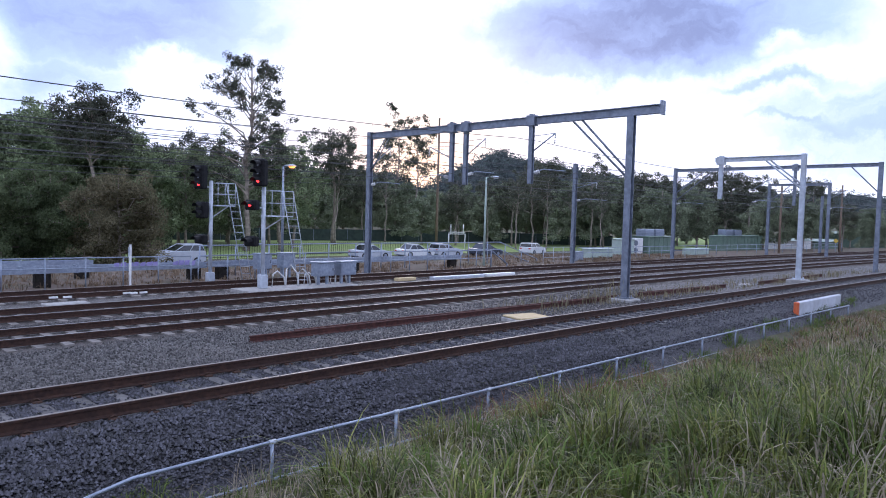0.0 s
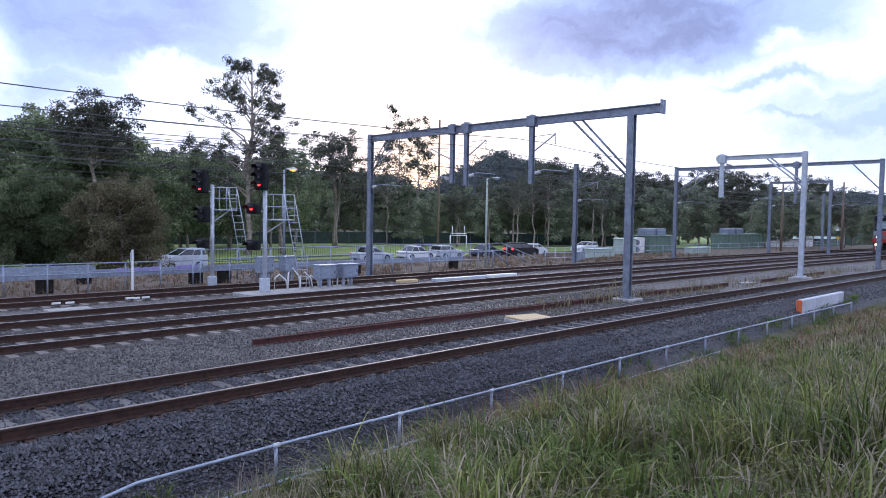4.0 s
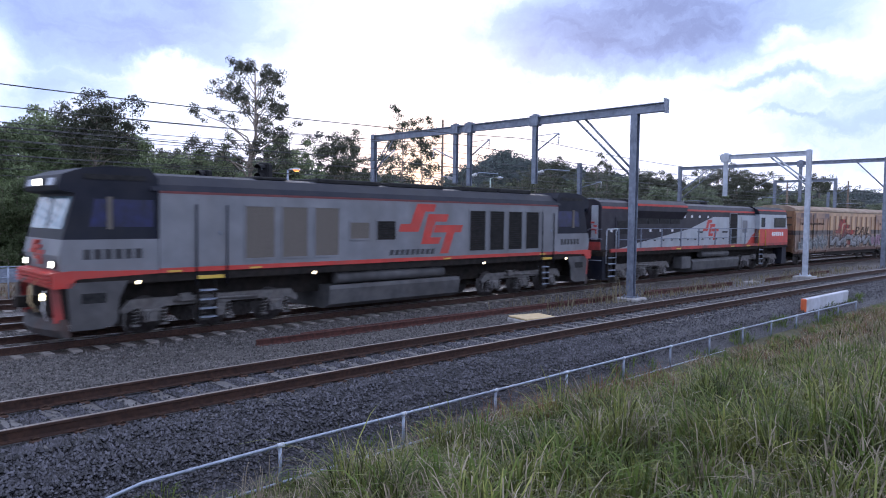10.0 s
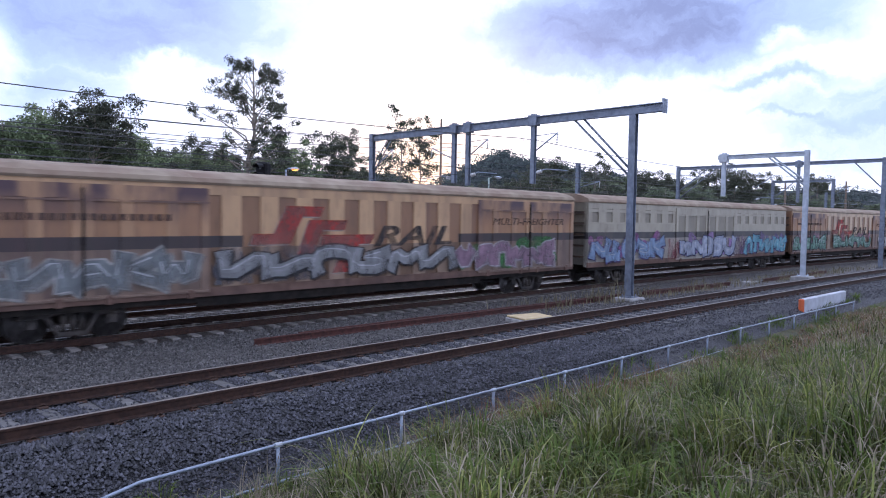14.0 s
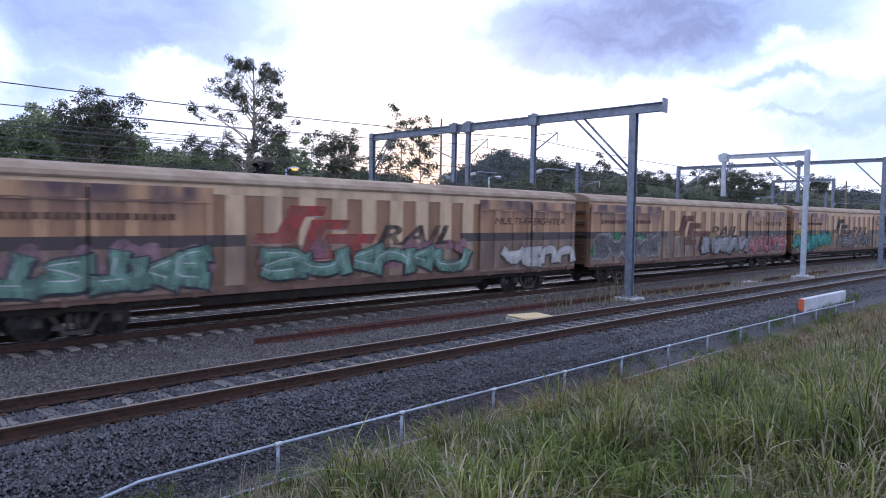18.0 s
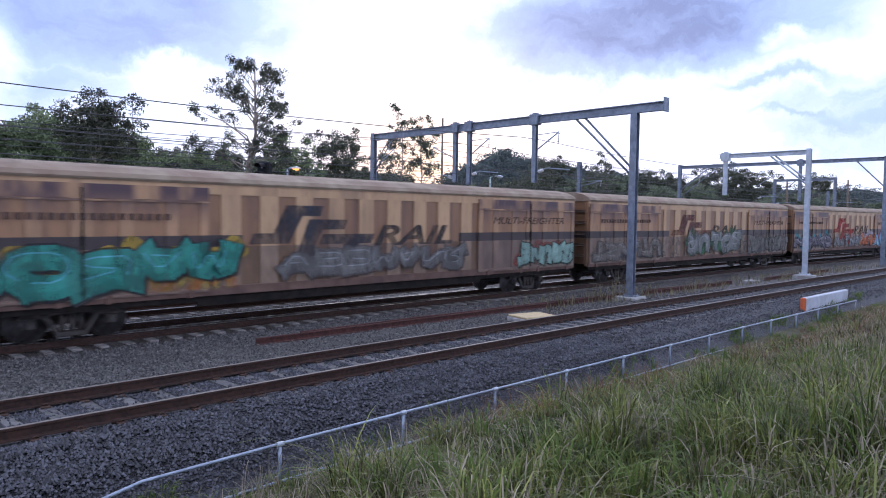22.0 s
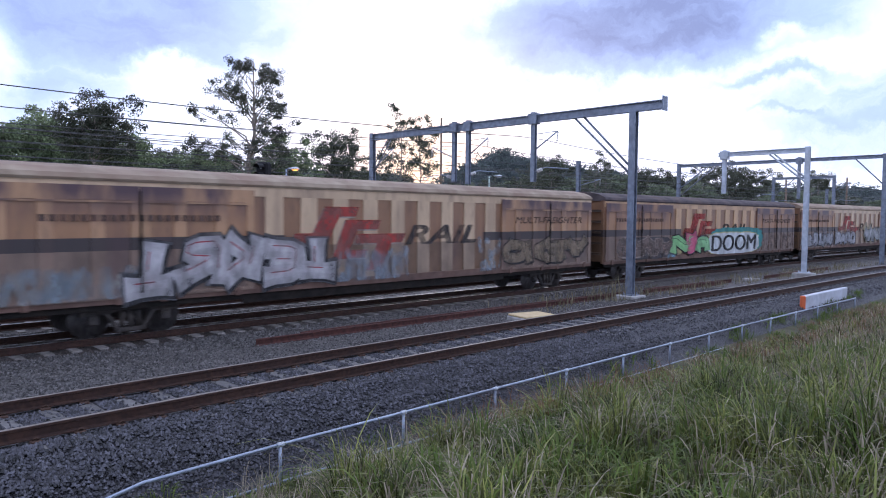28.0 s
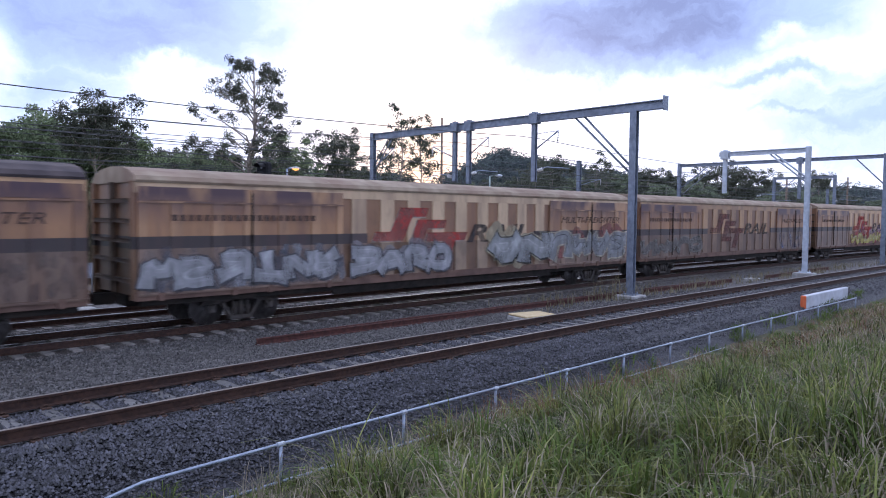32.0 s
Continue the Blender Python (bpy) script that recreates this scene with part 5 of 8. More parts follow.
def near_fence():
    t = thing("pipe_fence", "low galvanised pipe fence at the foot of the bank", "fence")
    top = [(3.2, -2.6, -0.42)] + [(4.9 + 2.2 * i, -2.86, -0.3 - 0.0105 * i) for i in range(13)]
    P = [main(s, l, z) for s, l, z in top]
    for dz, r in ((0.0, 0.024), (-0.5, 0.02)):
        bm = bmesh.new()
        pts = [p + Vector((0, 0, dz)) for p in P]
        if dz == 0:
            e = main(2.6, -2.5, -0.75)
            pts = [e, main(2.7, -2.52, -0.55)] + pts
        tube(bm, pts, r, 8)
        part("rail", bm, M["galv"], t)
    for i, p in enumerate(P[1:]):
        bm = bmesh.new()
        tube(bm, [(p.x, p.y, ground_z(p.x, p.y) - 0.1), (p.x, p.y, p.z)], 0.024, 8)
        part("post", bm, M["galv"], t)
        bm = bmesh.new()
        disc(bm, p - Vector((0.05, 0, 0)), (1, 0, 0), 0.034, 0.1, 8)
        part("clamp", bm, M["pale_steel"], t)


near_fence()


# ---------------------------------------------------------------- road side
M["car_white"] = mat("white_car_paint", (0.66, 0.67, 0.68), (0.74, 0.75, 0.76), 3, 0.25)
M["car_silver"] = mat("silver_car_paint", (0.48, 0.51, 0.57), (0.56, 0.59, 0.65), 3, 0.25, 0.15)
M["car_dark"] = mat("dark_car_paint", (0.02, 0.02, 0.026), (0.035, 0.033, 0.04), 3, 0.25)
M["car_blue"] = mat("blue_grey_car_paint", (0.07, 0.08, 0.11), (0.1, 0.11, 0.14), 3, 0.25, 0.3)
M["car_glass"] = glass("car_glass", (0.014, 0.016, 0.02))
M["car_glass"].node_tree.nodes["Principled BSDF"].inputs["Coat Weight"].default_value = 0.0
M["tyre"] = mat("tyre_rubber", (0.02, 0.02, 0.02), (0.035, 0.035, 0.035), 20, 0.9)


def car(label, paint, p, turn, tall=1.45, length=4.5, estate=False, lit=False):
    """A car: lower body, cabin, glass, wheels and lamps; it looks along +x."""
    t = thing("car", label, "car", m=Matrix.Translation(p) @ pose(0, 0, 0, 0, 0, turn))
    L2, w = length / 2, 0.88
    k = tall / 1.45
    belt = (1.02 if estate else 0.94) * k
    bm = bmesh.new()
    prism(bm, [(-L2, 0.35), (-L2 + 0.05, belt - 0.05), (-L2 + 0.3, belt), (L2 - 1.15, belt), (L2 - 0.35, belt - 0.16), (L2, belt - 0.32), (L2, 0.3), (L2 - 0.3, 0.22), (-L2 + 0.3, 0.22)], -w, w)
    bmesh.ops.bevel(bm, geom=bm.edges[:], offset=0.05, segments=2, affect="EDGES", profile=0.5)
    part("body", bm, M[paint], t)
    rear = -L2 + (0.15 if estate else 0.75)
    cab = [(rear, belt - 0.02), (rear + (0.2 if estate else 0.55), tall), (L2 - 2.3, tall), (L2 - 1.35, belt - 0.02)]
    bm = bmesh.new()
    a = [bm.verts.new((x, -w + (0.03 if z < belt else 0.16), z)) for x, z in cab]
    b = [bm.verts.new((x, w - (0.03 if z < belt else 0.16), z)) for x, z in cab]
    bm.faces.new(a)
    bm.faces.new(list(reversed(b)))
    for i in range(4):
        bm.faces.new((a[i], b[i], b[(i + 1) % 4], a[(i + 1) % 4]))
    part("cabin", bm, M["car_glass"], t)
    bm = bmesh.new()
    box(bm, cab[1][0] - 0.03, cab[2][0] + 0.05, -w + 0.13, w - 0.13, tall - 0.11, tall + 0.035, 0.03)
    roof = part("roof", bm, M[paint], t)
    for s in (-1, 1):
        for (x0, z0), (x1, z1) in ((cab[0], cab[1]), (cab[3], cab[2]), (((cab[0][0] + cab[3][0]) / 2, belt), ((cab[1][0] + cab[2][0]) / 2, tall))):
            bm = bmesh.new()
            tube(bm, [(x0, s * (w - 0.03), z0), (x1, s * (w - 0.15), z1)], 0.035, 5)
            part("pillar", bm, M[paint], t)
    for x in (-L2 + 0.85, L2 - 0.85):
        for s in (-1, 1):
            bm = bmesh.new()
            disc(bm, (x, s * (w - 0.2), 0.33), (0, s, 0), 0.33, 0.22, 18)
            wh = part("wheel", bm, M["tyre"], t)
            bm = bmesh.new()
            disc(bm, (x, s * (w + 0.021), 0.33), (0, s, 0), 0.2, 0.012, 12)
            part("rim", bm, M["galv"], wh)
    for s in (-0.62, 0.62):
        bm = bmesh.new()
        box(bm, -L2 - 0.02, -L2 + 0.06, s - 0.14, s + 0.14, belt - 0.28, belt - 0.12, 0.02)
        part("tail_lamp", bm, M["lamp_red"] if lit else M["loco_red"], t)
        bm = bmesh.new()
        box(bm, L2 - 0.08, L2 + 0.02, s - 0.18, s + 0.18, belt - 0.42, belt - 0.3, 0.02)
        part("headlamp", bm, M["insulator"], t)
    return t


def parked(label, paint, s, l, turn, tall=1.45, length=4.4, estate=False):
    p = main(s, l, 0)
    p.z = ground_z(p.x, p.y)
    return car(label, paint, p, main_turn(s) + turn, tall, length, estate)


parked("silver four-wheel drive parked beside the road", "car_silver", 25.3, 45.0, 183, 1.72, 4.1, True)
parked("silver-grey sedan parked along the road", "car_silver", 44.7, 45.5, 0)
parked("white sedan parked along the road", "car_white", 50.5, 45.5, 0)
parked("pale silver hatchback parked along the road", "car_silver", 54.9, 45.5, 0, 1.5, 3.9, True)
parked("blue-grey sedan parked along the road", "car_blue", 61.1, 45.5, 0)
parked("white hatchback parked at the end of the road", "car_white", 68.8, 45.0, 14, 1.5, 4.2, True)
DARK_CAR = car("dark four-wheel drive driving along the road, tail lamps lit", "car_dark", main(10, 43.2, -1.8), 0, 1.7, 4.6, True, True)
WHITE_CAR = car("white hatchback driving along the road", "car_white", main(60, 47, -1.8), 180, 1.5, 4.2, True)


def shed(label, s0, s1, l0, l1, z0, wall_z, ridge_z, vents, skin="shed_green"):
    t = thing("shed", label, "shed")
    c = main((s0 + s1) / 2, l0, 0)
    m = Matrix.Translation((c.x, c.y, 0)) @ pose(0, 0, 0, 0, 0, main_turn((s0 + s1) / 2))
    half, deep = (s1 - s0) / 2, l1 - l0
    for a, b, cc, d in ((-half, half, 0, 0.1), (-half, half, deep - 0.1, deep), (-half, -half + 0.1, 0.1, deep - 0.1), (half - 0.1, half, 0.1, deep - 0.1)):
        bm = bmesh.new()
        box(bm, a, b, cc, d, z0, wall_z, 0, m)
        part("wall", bm, M[skin], t)
    n = int(half * 2 / 0.9)
    me = None
    for i in range(n):
        x = -half + (i + 0.5) * 2 * half / n
        bm = bmesh.new()
        box(bm, x - 0.04, x + 0.04, -0.03, -0.001, z0, wall_z, 0, m)
        part("wall_rib", bm, M[skin], t)
    bm = bmesh.new()
    pts = [(-half - 0.15, -0.15, wall_z), (half + 0.15, -0.15, wall_z), (half + 0.15, deep + 0.15, wall_z), (-half - 0.15, deep + 0.15, wall_z)]
    lo = [bm.verts.new(m @ Vector(p)) for p in pts]
    hi = [bm.verts.new(m @ Vector((x * 0.75, deep / 2 + (y - deep / 2) * 0.12, ridge_z))) for x, y, z in pts]
    bm.faces.new(lo)
    bm.faces.new(hi)
    for i in range(4):
        bm.faces.new((lo[i], lo[(i + 1) % 4], hi[(i + 1) % 4], hi[i]))
    part("roof", bm, M[skin], t)
    for x in vents:
        bm = bmesh.new()
        box(bm, x - 0.9, x + 0.9, deep / 2 - 0.6, deep / 2 + 0.6, ridge_z - 0.3, ridge_z + 0.7, 0.04, m)
        v = part("roof_fan", bm, M["galv"], t)
        for dz in (0.1, 0.25, 0.4):
            bm = bmesh.new()
            box(bm, x - 0.94, x + 0.94, deep / 2 - 0.64, deep / 2 + 0.64, ridge_z - 0.05 + dz, ridge_z + dz, 0, m)
            part("louvre", bm, M["mast"], v)
    return t


shed("green sheet-steel equipment shed with roof fans", 69.6, 75.1, 29.0, 31.2, -1.1, 0.98, 1.12, (-1.7, 0.5))
shed("longer green sheet-steel shed with roof fans further on", 89.5, 101.0, 31.0, 32.8, -1.3, 1.02, 1.16, (-3.2, -0.7))
shed("small pale hut beside the larger shed", 63.2, 65.6, 28.0, 29.2, -1.1, 0.75, 0.84, (), "shed_roof")
shed("low pale green meter housing behind the pipe fence", 54.2, 57.8, 25.2, 26.2, -1.1, 0.02, 0.1, (), "shed_roof")
shed("low pale green housing further along the pipe fence", 72.4, 76.4, 25.4, 26.4, -1.1, -0.2, -0.13, (), "shed_roof")


def wall_unit():
    t = thing("air_conditioner", "white double-fan air conditioner beside the shed wall", "air conditioner")
    p = main(68.9, 29.9, -1.05)
    m = Matrix.Translation(p) @ pose(0, 0, 0, 0, 0, main_turn(68.9) - 90)
    bm = bmesh.new()
    box(bm, -0.55, 0.55, -0.2, 0.38, 0, 1.85, 0.04, m)
    part("case", bm, M["white"], t)
    for z in (0.5, 1.3):
        bm = bmesh.new()
        disc(bm, m @ Vector((0, -0.2, z)), m.to_3x3() @ Vector((0, -1, 0)), 0.3, 0.03, 18)
        part("fan_guard", bm, M["mast"], t)


wall_unit()


def goal():
    t = thing("goal_posts", "white rugby goal posts on the mown field", "goal")
    a, b = Vector((71.9, 68.8, 0)), Vector((74.9, 68.4, 0))
    g = ground_z(a.x, a.y)
    for p, k in ((a, 0.0), (b, 1.0)):
        bm = bmesh.new()
        tube(bm, [(p.x, p.y, g - 0.1), (p.x, p.y, 0.1)], 0.08, 8)
        part("post", bm, M["white"], t)
        q2 = p.lerp(b if k == 0 else a, 0.12)
        bm = bmesh.new()
        tube(bm, [(q2.x, q2.y, 0.1), (q2.x, q2.y, 1.5)], 0.06, 8)
        part("upright", bm, M["white"], t)
    for z in (0.1, 0.35):
        bm = bmesh.new()
        tube(bm, [(a.x, a.y, z), (b.x, b.y, z)], 0.06, 8)
        part("crossbar", bm, M["white"], t)


goal()


def picket_fence(label, a, b, h, gap, material, n_max=300):
    """Upright pickets between two rails."""
    t = thing("picket_fence", label, "fence")
    a, b = Vector(a), Vector(b)
    d = b - a
    n = min(n_max, int(d.length / gap))
    bm = bmesh.new()
    box(bm, -0.012, 0.012, -0.012, 0.012, 0, h)
    me = mesh_of("picket", bm, M[material])
    for i in range(n + 1):
        p = a + d * (i / n)
        o = new("picket", me)
        o.parent = t
        o.matrix_basis = pose(p.x, p.y, ground_z(p.x, p.y) - 0.05)
    for z in (0.2, h - 0.12):
        bm = bmesh.new()
        tube(bm, [(p.x, p.y, ground_z(p.x, p.y) - 0.05 + z) for p in (a + d * k / 10 for k in range(11))], 0.022, 4)
        part("rail", bm, M[material], t)
    return t


picket_fence("black steel picket fence along the park", (-6.0, 60.6, 0), (27.0, 61.0, 0), 1.6, 0.22, "black", 150)
picket_fence("dark steel picket fence before the mown field", (27.2, 61.1, 0), (66.0, 65.0, 0), 1.5, 0.3, "black", 130)


M["shade_cloth"] = mat("shade_cloth", (0.022, 0.036, 0.032), (0.04, 0.06, 0.05), 2, 0.95, grime=(0.05, 0.06, 0.05), gscale=0.3)


def field_screen():
    t = thing("shade_fence", "dark green shade-cloth fence behind the mown field", "fence")
    pts = [(20.0, 104.0), (50.0, 100.0), (80.0, 92.0), (100.0, 78.0), (112.0, 66.0)]
    for a, b in zip(pts, pts[1:]):
        A, B = Vector((*a, 0)), Vector((*b, 0))
        d = B - A
        m = Matrix.Translation((A.x, A.y, -2.1)) @ pose(0, 0, 0, 0, 0, math.degrees(math.atan2(d.y, d.x)))
        bm = bmesh.new()
        box(bm, 0, d.length, -0.02, 0.02, 0.1, 2.0, 0, m)
        part("cloth", bm, M["shade_cloth"], t)
        for i in range(int(d.length / 3)):
            bm = bmesh.new()
            box(bm, i * 3 - 0.03, i * 3 + 0.03, -0.08, -0.022, 0, 2.1, 0, m)
            part("post", bm, M["mast"], t)


field_screen()


def distance_bits():
    """Low buildings and a road sign far along the line."""
    for x, y, w, h, k, lab in ((118.0, 40.0, 9.0, 1.5, "white", "low white building far along the line"), (128.0, 38.0, 8.0, 1.4, "shed_green", "low pale green building far along the line"), (150.0, 34.0, 12.0, 2.6, "shed_green", "green shed far along the line")):
        t = thing("low_building", lab, "building")
        bm = bmesh.new()
        box(bm, x - 3, x + 3, y - w / 2, y + w / 2, -1.2, h - 1.2, 0.05)
        part("wall", bm, M[k], t)
        bm = bmesh.new()
        prism(bm, [(x - 3.4, h - 1.2), (x + 3.4, h - 1.2), (x, h - 0.85)], y - w / 2 - 0.3, y + w / 2 + 0.3)
        part("roof", bm, M["shed_roof"], t)
    t = thing("road_sign", "yellow diamond road sign on a post", "sign")
    bm = bmesh.new()
    box(bm, -0.24, 0.24, -0.02, 0.02, -0.24, 0.24, 0, Matrix.Translation((108.0, 28.5, 0.7)) @ pose(0, 0, 0, 0, 0, -70) @ pose(0, 0, 0, 0, 45, 0))
    part("plate", bm, M["yellow_mark"], t)
    bm = bmesh.new()
    tube(bm, [(108.05, 28.55, -1.2), (108.05, 28.55, 0.7)], 0.05, 6)
    part("post", bm, M["galv"], t)


distance_bits()


def weeds():
    rng = np.random.default_rng(12)
    v, f = [], []
    spots = [(24.0, 3.2, 1.1), (23.2, 3.7, 0.9), (28.5, 3.0, 0.5), (31.0, 2.9, 0.5), (21.0, 3.9, 0.7), (19.3, 4.6, 0.5), (34.0, 2.6, 0.45), (26.0, 3.1, 0.5), (43.0, 2.4, 0.4), (47.0, 2.6, 0.4), (37.5, 2.3, 0.4)] + [(18 + 1.15 * k, 2.6 + 2.6 * ((k * 7) % 11) / 11, 0.22 + 0.04 * (k % 5)) for k in range(34)]
    for s, l, h in spots:
        for i in range(34):
            p = main(s + rng.normal(0, 0.55), l + rng.normal(0, 0.28), 0)
            z = ground_z(p.x, p.y) - 0.02
            k = len(v)
            hh, az = h * rng.uniform(0.3, 1.1), rng.uniform(0, 6.28)
            b = hh * rng.uniform(0.1, 0.5)
            w = 0.012
            dx, dy = math.cos(az), math.sin(az)
            v += [(p.x - dy * w, p.y + dx * w, z), (p.x + dy * w, p.y - dx * w, z), (p.x + dx * b * .4 + dy * w, p.y + dy * b * .4 - dx * w, z + hh * 0.6), (p.x + dx * b * .4 - dy * w, p.y + dy * b * .4 + dx * w, z + hh * 0.6), (p.x + dx * b, p.y + dy * b, z + hh)]
            f += [(k, k + 1, k + 2, k + 3), (k + 3, k + 2, k + 4)]
    raw("weeds", v, f, M["weed"], None, "dry straggling weeds between the tracks", "weeds", "stuff")


weeds()


def loose_stones():
    """Stones on top of the ballast, near enough to be told apart."""
    rng = np.random.default_rng(21)
    ico = [(0, 0, 1), (0.9, 0, 0.1), (0.28, 0.85, 0.0), (-0.72, 0.52, 0.1), (-0.72, -0.52, 0.0), (0.28, -0.85, 0.1), (0, 0, -0.7)]
    tri = [(0, 1, 2), (0, 2, 3), (0, 3, 4), (0, 4, 5), (0, 5, 1), (6, 2, 1), (6, 3, 2), (6, 4, 3), (6, 5, 4), (6, 1, 5)]
    base = np.array(ico)
    for key, label, zones in (("stone", "loose broken blue-grey stones on the near track bed", ((52000, (1.0, 15.0), (-2.7, 1.2)), (22000, (13.0, 48.0), (-2.6, 1.2)))), ("stone_pale", "loose grey stones between the tracks", ((24000, (2.0, 30.0), (1.2, 6.6)), (5000, (3.0, 16.0), (9.3, 10.3))))):
        v, f = [], []
        for n, s_rng, l_rng in zones:
            ss = s_rng[0] + (s_rng[1] - s_rng[0]) * rng.random(n) ** 1.3
            ll = rng.uniform(*l_rng, n)
            for s, l in zip(ss, ll):
                p = main(float(s), float(l), 0)
                ln = across_near(p.x, p.y)
                if abs(abs(ln) - 0.7525) < 0.12:
                    continue
                u = (math.atan2(p.x, p.y - D0 + 1 / K_NEAR) / K_NEAR + 3.3) / 0.535
                on_sleeper = abs(ln) < 1.25 and abs(u - round(u)) < 0.23
                if on_sleeper and rng.random() > (0.1 if abs(ln) < 0.75 else 0.45):
                    continue
                z = -0.198 if on_sleeper else ground_z(p.x, p.y)
                r = rng.uniform(0.014, 0.034)
                a = rng.uniform(0, 6.28)
                c, d = math.cos(a), math.sin(a)
                q4 = base * rng.uniform(0.7, 1.3, (7, 3)) * r
                k = len(v)
                v += [(p.x + x * c - y * d, p.y + x * d + y * c, z + r * 0.35 + w) for x, y, w in q4]
                f += [tuple(k + i for i in t) for t in tri]
        raw("ballast_stones", v, f, M[key], None, label, "stones", "stuff")


loose_stones()


# ---------------------------------------------------------------- the train
def painted(name, upper, band, lower, recess=None, lo=2.15, hi=2.46, band_on=True, stain=(0.09, 0.045, 0.05), amount=0.5, top_stain=0.0, span=0.0):
    """Wagon paint by height: upper coat, dark band, dirtier lower coat, with rain streaks and rust blooms."""
    m = bpy.data.materials.new(name)
    m.use_nodes = True
    nt = m.node_tree
    N, L = nt.nodes, nt.links
    b = N["Principled BSDF"]
    tc = N.new("ShaderNodeTexCoord")
    sep = N.new("ShaderNodeSeparateXYZ")
    L.new(tc.outputs["Object"], sep.inputs[0])
    def math_node(op, a, c):
        n = N.new("ShaderNodeMath")
        n.operation = op
        for i, v in enumerate((a, c)):
            if isinstance(v, (int, float)):
                n.inputs[i].default_value = v
            else:
                L.new(v, n.inputs[i])
        return n.outputs[0]
    def blend(fac, a, c):
        n = N.new("ShaderNodeMix")
        n.data_type = "RGBA"
        L.new(fac, n.inputs[0])
        for i, v in ((6, a), (7, c)):
            if isinstance(v, tuple):
                n.inputs[i].default_value = (*v, 1)
            else:
                L.new(v, n.inputs[i])
        return n.outputs[2]
    def noise_fac(scale, stretch, a0, a1, top):
        mp = N.new("ShaderNodeMapping")
        mp.inputs["Scale"].default_value = stretch
        info = N.new("ShaderNodeObjectInfo")
        L.new(tc.outputs["Object"], mp.inputs[0])
        cx = N.new("ShaderNodeCombineXYZ")
        L.new(math_node("MULTIPLY", info.outputs["Random"], 50.0), cx.inputs[0])
        L.new(cx.outputs[0], mp.inputs["Location"])
        n = N.new("ShaderNodeTexNoise")
        n.inputs["Scale"].default_value, n.inputs["Detail"].default_value = scale, 6.0
        L.new(mp.outputs[0], n.inputs["Vector"])
        r = N.new("ShaderNodeMapRange")
        r.inputs[1].default_value, r.inputs[2].default_value, r.inputs[4].default_value = a0, a1, top
        L.new(n.outputs["Fac"], r.inputs[0])
        return r.outputs[0]
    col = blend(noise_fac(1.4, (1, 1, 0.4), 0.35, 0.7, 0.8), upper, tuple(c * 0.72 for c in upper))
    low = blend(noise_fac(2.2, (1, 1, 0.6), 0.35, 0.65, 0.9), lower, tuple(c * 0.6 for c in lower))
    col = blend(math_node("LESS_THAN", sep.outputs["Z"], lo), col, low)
    if band_on:
        inside = math_node("MULTIPLY", math_node("GREATER_THAN", sep.outputs["Z"], lo), math_node("LESS_THAN", sep.outputs["Z"], hi))
        if span:
            inside = math_node("MULTIPLY", inside, math_node("GREATER_THAN", math_node("ABSOLUTE", sep.outputs["X"], 0.0), span))
        col = blend(math_node("MULTIPLY", inside, 0.93), col, band)
    col = blend(noise_fac(1.1, (1.3, 1, 0.16), 0.5, 0.72, amount), col, stain)
    col = blend(noise_fac(7.0, (1, 1, 0.25), 0.55, 0.75, 0.35), col, (0.06, 0.045, 0.04))
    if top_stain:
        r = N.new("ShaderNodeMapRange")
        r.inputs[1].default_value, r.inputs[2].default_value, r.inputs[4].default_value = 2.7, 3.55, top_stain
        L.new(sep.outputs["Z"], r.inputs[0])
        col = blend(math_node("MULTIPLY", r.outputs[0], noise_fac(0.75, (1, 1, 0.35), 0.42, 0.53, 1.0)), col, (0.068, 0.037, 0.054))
    deep = N.new("ShaderNodeHueSaturation")
    deep.inputs["Value"].default_value = 0.91
    L.new(col, deep.inputs["Color"])
    L.new(deep.outputs[0], b.inputs["Base Color"])
    b.inputs["Roughness"].default_value = 0.42
    bp = N.new("ShaderNodeBump")
    bp.inputs["Strength"].default_value, bp.inputs["Distance"].default_value = 0.15, 0.01
    nb = N.new("ShaderNodeTexNoise")
    nb.inputs["Scale"].default_value = 9.0
    L.new(tc.outputs["Object"], nb.inputs["Vector"])
    L.new(nb.outputs["Fac"], bp.inputs["Height"])
    L.new(bp.outputs[0], b.inputs["Normal"])
    return m


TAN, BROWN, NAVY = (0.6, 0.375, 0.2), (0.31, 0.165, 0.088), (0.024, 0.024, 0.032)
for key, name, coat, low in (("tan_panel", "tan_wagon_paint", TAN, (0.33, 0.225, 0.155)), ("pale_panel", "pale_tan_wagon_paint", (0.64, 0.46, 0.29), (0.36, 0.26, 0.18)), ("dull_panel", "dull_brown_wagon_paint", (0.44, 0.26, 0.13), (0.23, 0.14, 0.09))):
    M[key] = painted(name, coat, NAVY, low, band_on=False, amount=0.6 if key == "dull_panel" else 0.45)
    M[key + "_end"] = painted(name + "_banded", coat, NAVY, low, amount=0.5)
# recess coats are darker: the shallow recesses' shade is put into the colour
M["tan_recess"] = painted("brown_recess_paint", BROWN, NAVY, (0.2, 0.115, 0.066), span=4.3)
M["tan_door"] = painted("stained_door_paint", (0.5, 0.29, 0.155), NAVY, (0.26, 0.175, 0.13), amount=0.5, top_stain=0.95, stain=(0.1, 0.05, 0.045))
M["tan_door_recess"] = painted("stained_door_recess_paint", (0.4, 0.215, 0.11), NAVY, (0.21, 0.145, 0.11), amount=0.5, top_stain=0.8)
